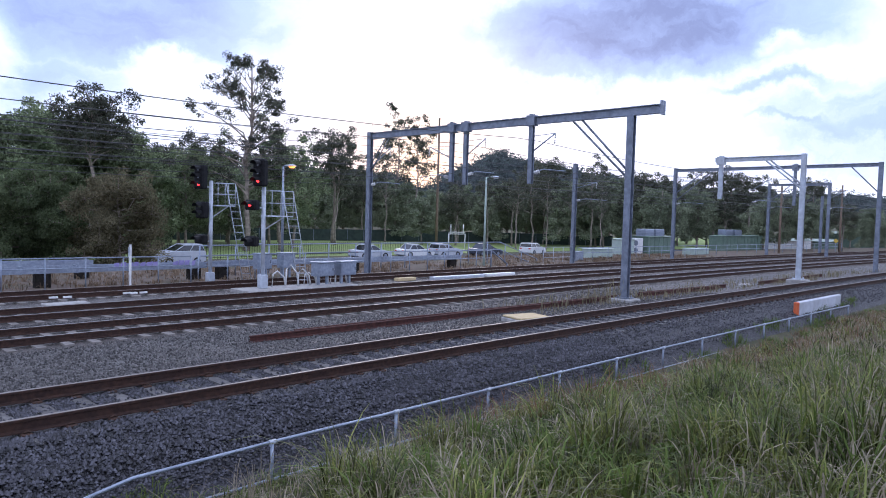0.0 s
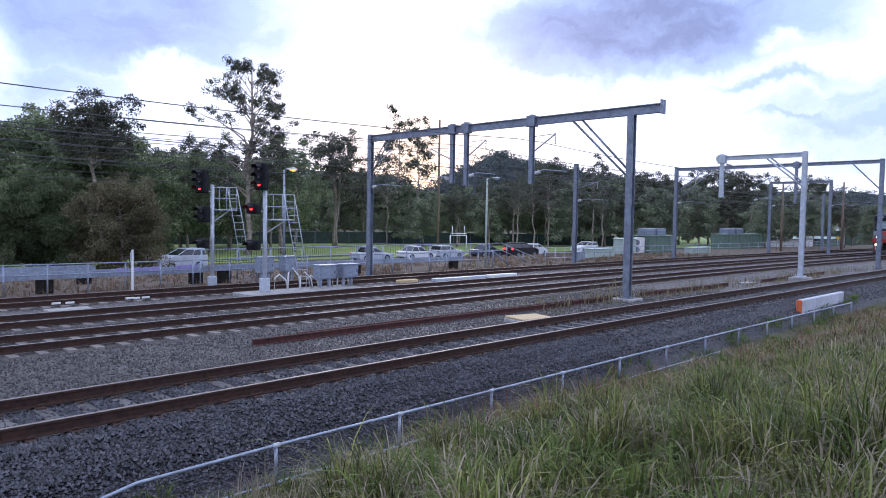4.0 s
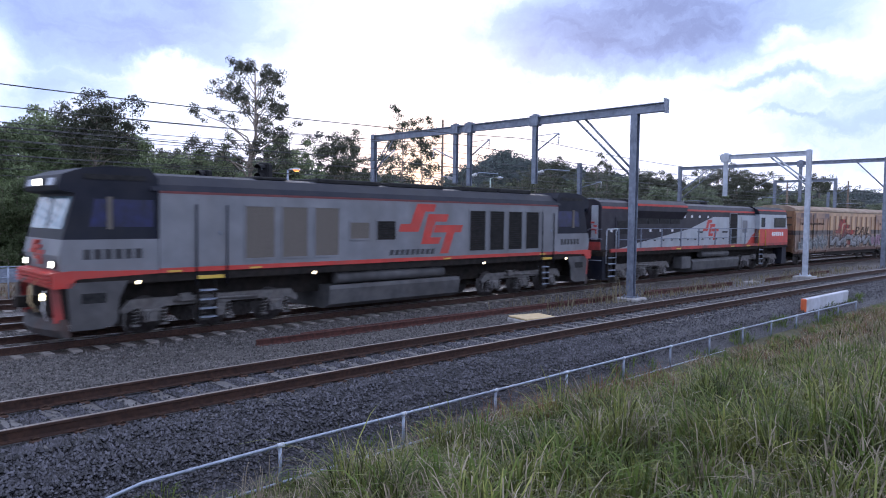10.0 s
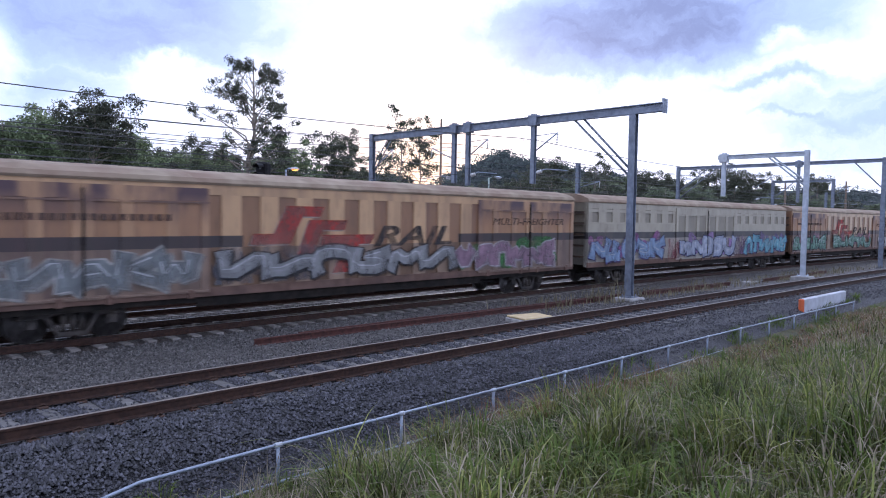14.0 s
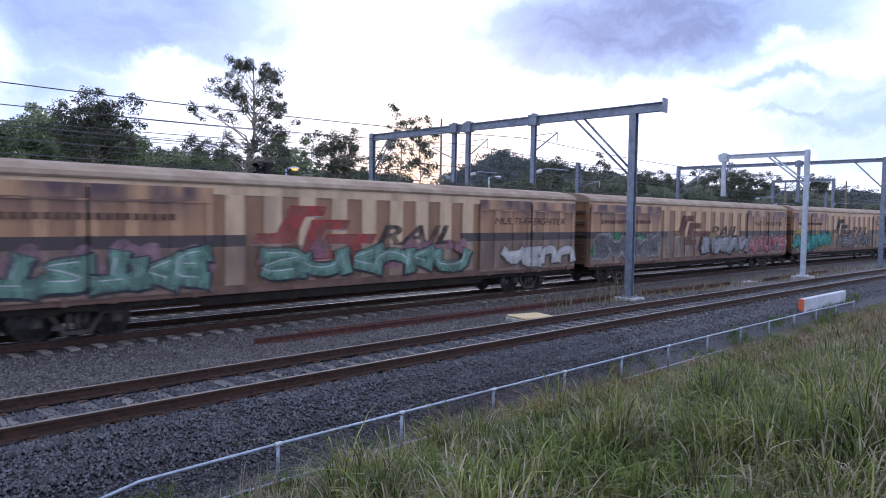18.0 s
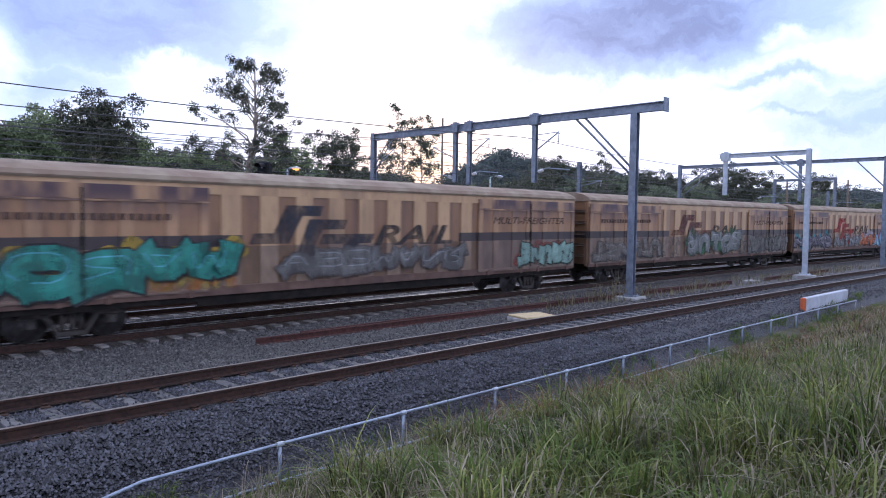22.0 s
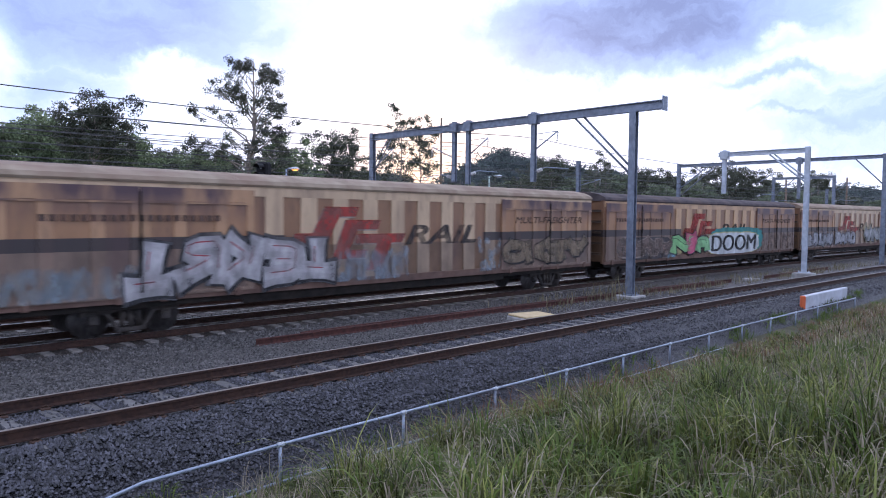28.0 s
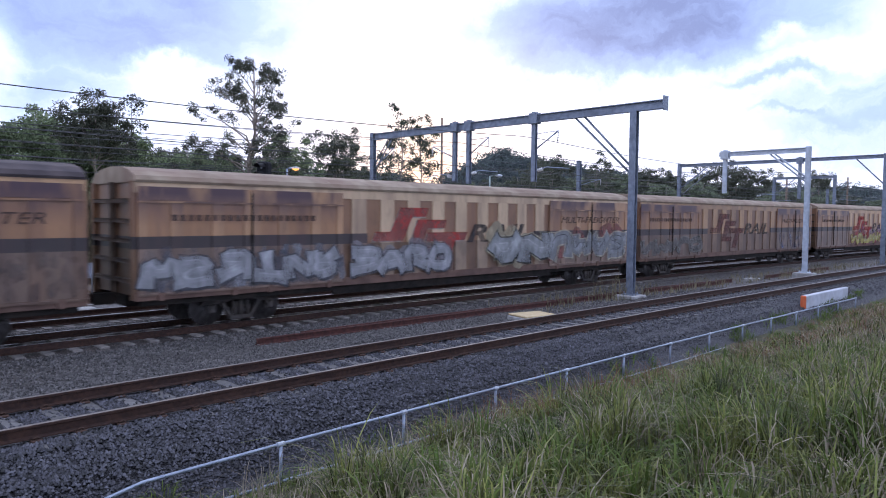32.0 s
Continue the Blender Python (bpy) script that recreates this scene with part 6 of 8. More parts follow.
M["cream_panel"] = painted("cream_wagon_paint", (0.45, 0.4, 0.31), NAVY, (0.36, 0.33, 0.28), amount=0.3, stain=(0.24, 0.18, 0.12))
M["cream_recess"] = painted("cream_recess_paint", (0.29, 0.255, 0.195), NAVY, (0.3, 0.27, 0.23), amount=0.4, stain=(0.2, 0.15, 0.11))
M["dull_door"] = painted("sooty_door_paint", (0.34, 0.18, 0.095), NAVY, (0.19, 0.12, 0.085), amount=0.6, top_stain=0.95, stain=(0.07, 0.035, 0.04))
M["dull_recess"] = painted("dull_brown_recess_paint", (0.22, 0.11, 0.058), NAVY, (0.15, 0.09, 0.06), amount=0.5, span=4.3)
M["roof_tan"] = mat("weathered_wagon_roof", (0.24, 0.18, 0.125), (0.36, 0.285, 0.205), 2.0, 0.8, grime=(0.22, 0.14, 0.1), gscale=0.8, streak=(1, 1, 1), gamount=0.8)
M["roof_dark"] = mat("sooty_wagon_roof", (0.06, 0.05, 0.055), (0.11, 0.09, 0.09), 2.0, 0.85, grime=(0.16, 0.11, 0.09), gscale=0.7)
M["bogie"] = mat("bogie_grime", (0.035, 0.032, 0.032), (0.085, 0.075, 0.07), 6, 0.75, 0.3, bump=0.3, grime=(0.11, 0.085, 0.065), gscale=2.2)
M["loco_bogie"] = mat("grey_bogie_grime", (0.085, 0.082, 0.084), (0.16, 0.152, 0.148), 6, 0.75, 0.2, bump=0.3, grime=(0.075, 0.06, 0.05), gscale=2.2)
M["tread"] = mat("wheel_steel", (0.09, 0.085, 0.085), (0.16, 0.15, 0.15), 9, 0.5, 0.6, grime=(0.06, 0.05, 0.045), gscale=3)
M["end_soot"] = mat("sooty_wagon_end", (0.075, 0.05, 0.036), (0.14, 0.095, 0.065), 3, 0.8, grime=(0.04, 0.03, 0.028), gscale=1.2, gamount=0.8)
M["sill_rust"] = mat("rusty_sill", (0.1, 0.055, 0.04), (0.17, 0.1, 0.075), 3, 0.8, grime=(0.07, 0.045, 0.04), gscale=0.9)
M["silver_paint"] = mat("silver_grey_paint", (0.16, 0.168, 0.188), (0.21, 0.217, 0.238), 1.4, 0.55, 0.1, grime=(0.125, 0.12, 0.12), gscale=0.6, streak=(1.5, 1.5, 0.5))
M["charcoal"] = mat("charcoal_paint", (0.009, 0.011, 0.02), (0.016, 0.018, 0.029), 2, 0.55, grime=(0.03, 0.03, 0.034), gscale=0.8)
M["maroon"] = mat("dull_maroon_paint", (0.12, 0.028, 0.03), (0.17, 0.04, 0.042), 3, 0.6)
M["loco_white"] = mat("off_white_paint", (0.32, 0.345, 0.38), (0.4, 0.425, 0.46), 2, 0.38, grime=(0.3, 0.3, 0.3), gscale=0.8, streak=(2, 2, 0.6))
M["loco_navy"] = mat("navy_black_paint", (0.02, 0.019, 0.028), (0.04, 0.037, 0.047), 2, 0.45, grime=(0.055, 0.05, 0.05), gscale=0.7)
M["tank"] = mat("grey_fuel_tank", (0.055, 0.055, 0.06), (0.1, 0.098, 0.1), 2.5, 0.75, grime=(0.04, 0.036, 0.034), gscale=0.9)
M["mesh_grille"] = mat("dusty_grille", (0.13, 0.115, 0.1), (0.18, 0.16, 0.14), 40, 0.9, 0.2, bump=0.6, bscale=160)
M["louvre"] = mat("black_louvre", (0.012, 0.012, 0.014), (0.03, 0.03, 0.03), 10, 0.6, 0.2)
# dark blue of the cab side windows
M["window_blue"] = mat("blue_cab_blind", (0.004, 0.006, 0.025), (0.01, 0.014, 0.085), 3, 0.3)
# pale blue patches in the pane's colour stand in for reflected sky
M["sky_toned_screen"] = mat("windscreen_glass", (0.035, 0.075, 0.1), (0.17, 0.26, 0.31), 2.5, 0.06)
M["sky_toned_screen"].node_tree.nodes["Principled BSDF"].inputs["Specular IOR Level"].default_value = 0.9
M["number_dark"] = mat("dark_lettering", (0.02, 0.02, 0.025), (0.04, 0.04, 0.045), 6, 0.6)
for k in ("charcoal", "loco_navy", "roof_dark", "louvre"):
    dull(M[k])
SPRAY = {}


def spray(c, wear=0.3):
    """Spray paint of one colour, rubbed through to the coat beneath in places."""
    if (c, wear) not in SPRAY:
        m = mat("spray_paint", tuple(v * 0.62 for v in c), tuple(v * 0.95 for v in c), 2.2, 0.7, grime=tuple(v * 0.45 + 0.03 for v in c), gscale=1.6, streak=(1, 1, 0.4), gamount=0.75)
        N, L = m.node_tree.nodes, m.node_tree.links
        tc = N.new("ShaderNodeTexCoord")
        mp = N.new("ShaderNodeMapping")
        mp.inputs["Scale"].default_value = (1.0, 1.0, 0.45)
        L.new(tc.outputs["Object"], mp.inputs[0])
        n = N.new("ShaderNodeTexNoise")
        n.inputs["Scale"].default_value, n.inputs["Detail"].default_value, n.inputs["Roughness"].default_value = 2.6, 8.0, 0.68
        L.new(mp.outputs[0], n.inputs["Vector"])
        r = N.new("ShaderNodeMapRange")
        r.inputs[1].default_value, r.inputs[2].default_value, r.inputs[3].default_value, r.inputs[4].default_value = 0.42 - wear * 0.2, 0.66 - wear * 0.2, wear * 0.35, 0.25 + wear
        L.new(n.outputs["Fac"], r.inputs[0])
        clear = N.new("ShaderNodeBsdfTransparent")
        mx = N.new("ShaderNodeMixShader")
        L.new(r.outputs[0], mx.inputs[0])
        L.new(N["Principled BSDF"].outputs[0], mx.inputs[1])
        L.new(clear.outputs[0], mx.inputs[2])
        L.new(mx.outputs[0], N["Material Output"].inputs[0])
        SPRAY[(c, wear)] = m
    return SPRAY[(c, wear)]


def wheelset(parent, x, r=0.46):
    """An axle with two flanged wheels; its origin is the axle's middle."""
    w = thing("wheelset", "", "", m=pose(x, 0, r))
    w.parent = parent
    for k in ("label", "category"):
        if k in w:
            del w[k]
    bm = bmesh.new()
    tube(bm, [(0, -0.68, 0), (0, 0.68, 0)], 0.08, 8)
    part("axle", bm, M["tread"], w)
    for s in (-1, 1):
        bm = bmesh.new()
        tube(bm, [(0, s * 0.68, 0), (0, s * 0.71, 0), (0, s * 0.712, 0), (0, s * 0.81, 0), (0, s * 0.82, 0), (0, s * 0.8, 0), (0, s * 0.8, 0), (0, s * 0.88, 0)], r, 20, radii=[r + 0.028, r + 0.028, r, r, r * 0.84, r * 0.8, 0.12, 0.1])
        for k in range(4):
            a = k * math.pi / 2
            box(bm, math.cos(a) * r * 0.45 - 0.04, math.cos(a) * r * 0.45 + 0.04, min(s * 0.8, s * 0.815), max(s * 0.8, s * 0.815), math.sin(a) * r * 0.45 - 0.04, math.sin(a) * r * 0.45 + 0.04)
        part("wheel", bm, M["tread"], w)
    return w


WHEELS = []       # (wheelset, its thing's place along the train, x on the thing, radius)


def sideframe(bm, x, half, y, r, axles):
    """A cast bogie side: arched arms over the axle boxes and a truss round the spring nest."""
    z = r + 0.1
    a = half - 0.36
    prism(bm, [(x - half, z + 0.02), (x - half + 0.06, z + 0.12), (x - a + 0.25, z + 0.15), (x - 0.35, z + 0.2), (x + 0.35, z + 0.2), (x + a - 0.25, z + 0.15), (x + half - 0.06, z + 0.12), (x + half, z + 0.02),
               (x + a - 0.2, z + 0.03), (x + 0.3, z + 0.09), (x - 0.3, z + 0.09), (x - a + 0.2, z + 0.03)], y - 0.06, y + 0.06)
    for e in (-1, 1):
        prism(bm, [(x + e * (a - 0.22), z + 0.04), (x + e * (a - 0.34), z + 0.06), (x + e * 0.26, z - 0.34), (x + e * 0.34, z - 0.4)], y - 0.05, y + 0.05)
    prism(bm, [(x - 0.36, z - 0.42), (x + 0.36, z - 0.42), (x + 0.32, z - 0.32), (x - 0.32, z - 0.32)], y - 0.07, y + 0.07)
    for c in axles:
        box(bm, c - 0.13, c + 0.13, y - 0.1, y + 0.08, r - 0.12, r + 0.13, 0.03)
        disc(bm, (c, y - 0.1, r), (0, -1, 0), 0.085, 0.04, 10)
    for dx in (-0.2, 0.0, 0.2):
        disc(bm, (x + dx, y - 0.02, z - 0.32), (0, 0, 1), 0.07, 0.4, 8)


def wagon_bogie(t, x, s9):
    half = 1.2
    axles = (x - 0.88, x + 0.88)
    for y in (-1.0, 1.0):
        bm = bmesh.new()
        sideframe(bm, x, half, y, 0.455, axles)
        part("bogie_sideframe", bm, M["bogie"], t)
    bm = bmesh.new()
    box(bm, x - 0.22, x + 0.22, -1.0, 1.0, 0.42, 0.72, 0.03)
    part("bolster", bm, M["bogie"], t)
    for a in axles:
        WHEELS.append((wheelset(t, a, 0.455), s9, a, 0.455))


BODY = 11.58      # half the wagon's body
FACE = -1.42      # the side that faces the bank


def lettering(text, x, z, height, width, material, parent, y, shear=0.0, name="lettering", label="", fat=0.012):
    """Words in the built-in face, fitted to a height and width."""
    cu = bpy.data.curves.new("words", "FONT")
    cu.body, cu.shear, cu.extrude, cu.offset = text, shear, 0.0015, fat
    tmp = bpy.data.objects.new("words", cu)
    me = bpy.data.meshes.new_from_object(tmp)
    bpy.data.objects.remove(tmp)
    co = np.array([v.co for v in me.vertices])
    lo, hi = co.min(0), co.max(0)
    for v in me.vertices:
        v.co = Vector((x + (v.co.x - lo[0]) / (hi[0] - lo[0]) * width, y - v.co.z, z + (v.co.y - lo[1]) / (hi[1] - lo[1]) * height))
    me.materials.clear()
    me.materials.append(material)
    o = new(name, me)
    o.parent = parent
    return tagged(o, label)


def bars(x, z, height, width, n, material, parent, y, name="number_marking", lean=0.0, label=""):
    """A row of plain blocks in place of characters."""
    bm = bmesh.new()
    w = width / n
    for i in range(n):
        a = x + i * w
        prism(bm, [(a, z), (a + w * 0.72, z), (a + w * 0.72 + lean, z + height), (a + lean, z + height)], y - 0.003, y)
    return part(name, bm, material, parent, label)


def emblem(x, z, w, h, material, parent, y, edge=None):
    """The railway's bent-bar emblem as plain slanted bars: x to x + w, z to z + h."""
    def P(u, v):
        return (x + u * w, z + v * h)
    shapes = [
        [P(0, .45), P(.03, .6), P(.17, .6), P(.27, 1), P(.56, 1), P(.53, .85), P(.39, .85), P(.29, .45)],
        [P(.33, .2), P(.44, .8), P(.76, .8), P(.73, .65), P(.55, .65), P(.47, .33), P(.64, .33), P(.61, .2)],
        [P(.52, .43), P(.55, .58), P(1.0, .58), P(.97, .43), P(.86, .43), P(.76, 0), P(.63, 0), P(.73, .43)],
    ]
    if edge is not None:
        bm = bmesh.new()
        for s in shapes:
            prism(bm, [(a - 0.05, b - 0.035) for a, b in s], y - 0.002, y)
        part("emblem_edge", bm, edge, parent, "pale worn edge of the emblem")
    bm = bmesh.new()
    for s in shapes:
        prism(bm, s, y - 0.004, y)
    return part("emblem", bm, material, parent, "red slanted bar emblem")


def ribbon(verts, faces, pts, wide, y, flare=1.0):
    """A flat square-ended stroke in the x-z plane, broader at its ends by flare."""
    n = len(pts)
    k = len(verts)
    for i, (px, pz) in enumerate(pts):
        a, b = pts[max(0, i - 1)], pts[min(n - 1, i + 1)]
        d = math.hypot(b[0] - a[0], b[1] - a[1]) or 1.0
        tx, tz = (b[0] - a[0]) / d, (b[1] - a[1]) / d
        w = wide * (flare if i in (0, n - 1) else 1.0)
        e = -wide * 0.6 if i == 0 else wide * 0.6 if i == n - 1 else 0.0
        verts += [(px + tx * e - tz * w, y, pz + tz * e + tx * w), (px + tx * e + tz * w, y, pz + tz * e - tx * w)]
    for i in range(n - 1):
        a = k + 2 * i
        faces.append((a, a + 1, a + 3, a + 2))


FORMS = [[[(0, 0), (.06, 1), (.92, 0), (1, 1)]], [[(1, 1), (.1, .95), (0, .5), (.05, .04), (1, 0)], [(0, .5), (.8, .53)]], [[(1, .92), (.25, 1), (0, .72), (.5, .5), (1, .3), (.8, 0), (0, .06)]],
         [[(0, 0), (.1, 1)], [(1, 1), (.2, .5), (1, 0)]], [[(0, 0), (.5, 1), (1, 0)], [(.2, .33), (.8, .36)]], [[(.05, 0), (0, 1), (.8, .95), (.85, .6), (.15, .5), (1, 0)]], [[(0, .95), (1, 1)], [(.5, .95), (.42, 0)]],
         [[(0, 0), (.15, 1), (.5, .3), (.85, 1), (1, 0)]], [[(.3, 1), (0, .6), (.1, .1), (.8, 0), (1, .5), (.8, .95), (.3, 1)]], [[(0, 1), (.05, .2), (.4, 0), (.9, .2), (1, 1)]]]


def graffiti(parent, x0, x1, z0, z1, n, halo, line, fill, seed, shine=(0.75, 0.75, 0.78), fat=0.36, y=FACE - 0.062, rim=None, edge=0.05, wear=0.3):
    """A sprayed piece: n interlocked angular forms in a row, with a cloud behind, a cast edge, an outline, a fill and glints; shapes, no words."""
    rng = random.Random(seed)
    step = (x1 - x0) / n
    h = z1 - z0
    lean = rng.uniform(-0.12, 0.3)
    wide = min(step, h) * (0.1 + fat * 0.24)
    strokes = []
    for i in range(n):
        bx, bw = x0 + step * i - step * 0.1, step * rng.uniform(1.0, 1.35)
        bz, bh = z0 + h * rng.uniform(0.0, 0.1) + wide, h * rng.uniform(0.8, 0.98) - 2 * wide
        fu, fv = rng.random() < 0.5, rng.random() < 0.6
        for s in rng.choice(FORMS):
            s = [(1 - u if fu else u, 1 - v if fv else v) for u, v in s]
            s = [(bx + wide + u * max(0.1, bw - 2 * wide) + v * bh * lean + rng.uniform(-.04, .04), bz + v * bh + rng.uniform(-.05, .05)) for u, v in s]
            out = [s[0]]
            for (ax, az), (cx, cz) in zip(s, s[1:]):
                out += [(ax * .78 + cx * .22, az * .78 + cz * .22), (ax * .22 + cx * .78, az * .22 + cz * .78)]
            strokes.append(out + [s[-1]])
    layers = []
    if halo:
        v, f = [], []
        for i in range(n * 3):
            cx, cz = x0 + (x1 - x0) * (i + rng.random()) / (n * 3), rng.uniform(z0 + h * 0.25, z1 - h * 0.05)
            r = h * rng.uniform(0.16, 0.32)
            k = len(v)
            ph = rng.random() * 6
            v += [(cx + r * 1.2 * (1 + 0.16 * math.sin(3 * j * math.pi / 7 + ph)) * math.cos(j * math.pi / 7), y - i * 0.00003, max(z0 - 0.08, cz + r * (1 + 0.16 * math.sin(3 * j * math.pi / 7 + ph)) * math.sin(j * math.pi / 7))) for j in range(14)]
            f.append(tuple(range(k, k + 14)))
        layers.append((v, f, halo, "sprayed cloud of colour"))
    for extra, c, dy, lab, sx, sz in (((0.1, rim, 0.0015, "pale rim round sprayed shapes", 0, 0),) if rim else ()) + ((0.03, tuple(q2 * 0.6 for q2 in line), 0.003, "cast edge of sprayed shapes", 0.07, -0.05), (edge, line, 0.005, "outline of sprayed shapes", 0, 0), (0.0, fill, 0.008, "fill of sprayed shapes", 0, 0), (-wide * 0.62, tuple(min(1.0, q2 * 1.12 + 0.01) for q2 in fill), 0.01, "paler core of sprayed shapes", -0.02, 0.03)):
        for i, s in enumerate(strokes):
            v, f = [], []
            ribbon(v, f, [(px + sx, max(1.0, pz + sz)) for px, pz in s], wide + extra, y - dy - i * 0.00005, 1.25)
            layers.append((v, f, c, lab if i == 0 else ""))
    if shine:
        for i, s in enumerate(strokes):
            v, f = [], []
            ribbon(v, f, [(px - wide * 0.45, pz + wide * 0.4) for px, pz in s[1:-1]], 0.018, y - 0.0125 - i * 0.00005)
            layers.append((v, f, shine, "glints of sprayed shapes" if i == 0 else ""))
    for v, f, c, lab in layers:
        raw("sprayed_shape", v, f, spray(c, wear), parent, lab, kind="stuff" if "cloud" in lab else "")


def smear(parent, x0, x1, z0, z1, colors, seed, n=16, y=FACE - 0.061):
    """Overlapping faded smears and runs of old paint."""
    rng = random.Random(seed)
    for ci, c in enumerate(colors):
        v, f = [], []
        for i in range(n * 3):
            cx, cz = rng.uniform(x0, x1), z0 + (z1 - z0) * rng.random() ** 1.4
            w, hh = rng.uniform(0.03, 0.15), rng.uniform(0.06, 0.32)
            k = len(v)
            ph = rng.random() * 6
            v += [(cx + w * math.cos(j * math.pi / 6) * (1 + .25 * math.sin(2.3 * j + ph)), y - ci * 0.001 - i * 0.00004, max(z0 - 0.05, min(z1 + 0.1, cz + hh * math.sin(j * math.pi / 6) * (1 + .25 * math.sin(1.7 * j + ph))))) for j in range(12)]
            f.append(tuple(range(k, k + 12)))
        raw("graffiti", v, f, spray(c, 0.6), parent, "old faded smears of paint", kind="stuff")


def scallop(parent, x0, x1, z0, z1, c, seed, y, label):
    """A sprayed ground with a puffed outline."""
    rng = random.Random(seed)
    cx, cz, a, b = (x0 + x1) / 2, (z0 + z1) / 2, (x1 - x0) / 2, (z1 - z0) / 2
    v = []
    for j in range(72):
        t = 2 * math.pi * j / 72
        e = 0.5
        u, w = math.copysign(abs(math.cos(t)) ** e, math.cos(t)), math.copysign(abs(math.sin(t)) ** e, math.sin(t))
        k = 1 + 0.05 * abs(math.sin(t * 7 + seed)) + rng.uniform(-0.012, 0.012)
        v.append((cx + a * u * k, y, max(0.98, cz + b * w * k)))
    raw("graffiti", v, [tuple(range(72))], spray(c, 0.08), parent, label)


def side_pieces(t, xs, width, z0, z1, material, depth, name, y=FACE):
    """Pressed upright panels along the side, one mesh shared."""
    bm = bmesh.new()
    prism(bm, [(-width / 2, z0), (width / 2, z0), (width / 2, z1), (-width / 2, z1)], y, y + depth)
    me = mesh_of(name, bm, material)
    for x in xs:
        for sgn in (1, -1):
            o = new(name, me)
            o.parent = t
            o.matrix_basis = pose(x, 0, 0) if sgn == 1 else pose(x, 0, 0, 0, 0, 180)


def boxcar_shell(k, label, panel, panel_end, recess, door, door_recess, roof, s9, cream=False):
    t = thing("boxcar", label, "boxcar", "boxcars of the goods train")
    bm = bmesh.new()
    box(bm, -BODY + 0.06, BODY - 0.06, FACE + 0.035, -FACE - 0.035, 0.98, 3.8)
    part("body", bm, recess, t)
    # roof: a low arch with eaves
    bm = bmesh.new()
    arc = [(-1.45, 3.8), (-1.48, 3.86), (-1.42, 3.97), (-1.1, 4.11), (-0.6, 4.21), (0, 4.24), (0.6, 4.21), (1.1, 4.11), (1.42, 3.97), (1.48, 3.86), (1.45, 3.8)]
    rows = [[bm.verts.new((x, y * w, 3.8 + (z - 3.8) * w)) for y, z in arc] for x, w in ((-BODY, 0.985), (-BODY + 0.25, 1), (BODY - 0.25, 1), (BODY, 0.985))]
    for a, b in zip(rows, rows[1:]):
        for i in range(len(arc) - 1):
            bm.faces.new((a[i], a[i + 1], b[i + 1], b[i]))
    bm.faces.new(rows[0])
    bm.faces.new(list(reversed(rows[-1])))
    bmesh.ops.contextual_create(bm, geom=[r[0] for r in rows] + [r[-1] for r in rows])
    part("roof", bm, roof, t)
    bm = bmesh.new()
    for r0, r1 in zip(arc, arc[1:]):
        q4 = [bm.verts.new((dx, yy, zz + 0.012)) for dx, (yy, zz) in ((-0.03, r0), (0.03, r0), (0.03, r1), (-0.03, r1))]
        bm.faces.new(q4)
    me = mesh_of("roof_seam", bm, roof)
    for i in range(1, 12):
        o = new("roof_seam", me)
        o.parent, o.matrix_basis = t, pose(-BODY + i * 2 * BODY / 12, 0, 0)
    for y0, y1 in ((FACE, FACE + 0.03), (-FACE - 0.03, -FACE)):
        bm = bmesh.new()
        box(bm, -BODY, BODY, y0, y1, 3.54, 3.8)
        part("top_rail", bm, panel, t)
        bm = bmesh.new()
        box(bm, -BODY, BODY, y0 - 0.01, y1 + 0.01, 0.86, 1.1, 0.008)
        part("sill", bm, M["sill_rust"], t)
    bm = bmesh.new()
    box(bm, -BODY + 0.2, BODY - 0.2, -0.35, 0.35, 0.62, 0.98)
    for x in (-6.0, -3.2, 0.0, 3.2, 6.0):
        box(bm, x - 0.08, x + 0.08, -1.3, 1.3, 0.72, 0.96)
    for y0, y1 in ((-1.34, -1.26), (1.26, 1.34)):
        box(bm, -BODY + 0.15, BODY - 0.15, y0, y1, 0.72, 0.9)
        box(bm, -5.6, 5.6, y0 + 0.015, y1 - 0.015, 0.6, 0.73)
    box(bm, -2.2, -1.0, -1.0, -0.4, 0.5, 0.9, 0.02)
    disc(bm, (1.0, -0.7, 0.68), (1, 0, 0), 0.2, 1.2, 12)
    part("underframe", bm, M["frame_dark"], t)
    # ends: ribs and corner posts
    for e in (-1, 1):
        for z in (1.35, 1.85, 2.35, 2.85, 3.35):
            bm = bmesh.new()
            box(bm, e * (BODY - 0.06), e * (BODY + 0.04), -1.3, 1.3, z - 0.05, z + 0.05, 0.015)
            part("end_rib", bm, M["end_soot"], t)
        for y in (-1.32, 0.0, 1.32):
            bm = bmesh.new()
            box(bm, e * (BODY - 0.06), e * (BODY + 0.055), y - 0.06, y + 0.06, 0.9, 3.82, 0.01)
            part("end_post", bm, M["end_soot"] if y == 0.0 else recess, t)
        bm = bmesh.new()
        box(bm, e * BODY, e * (BODY + 0.5), -0.12, 0.12, 0.72, 0.98, 0.02)
        part("coupler", bm, M["frame_dark"], t)
    wagon_bogie(t, -BODY + 3.05, s9)
    wagon_bogie(t, BODY - 2.75, s9)
    if cream:
        # middle doors, small pressed lights either side
        side_pieces(t, [-2.9 + 1.45 * i for i in range(5)], 0.62, 1.1, 3.54, panel, 0.03, "pressed_panel")
        for x0, x1 in ((-BODY, -3.6), (3.6, BODY)):
            for y0, y1 in ((FACE, FACE + 0.03), (-FACE - 0.03, -FACE)):
                bm = bmesh.new()
                box(bm, x0, x1, y0, y1, 1.1, 2.92)
                part("side_sheet", bm, panel, t)
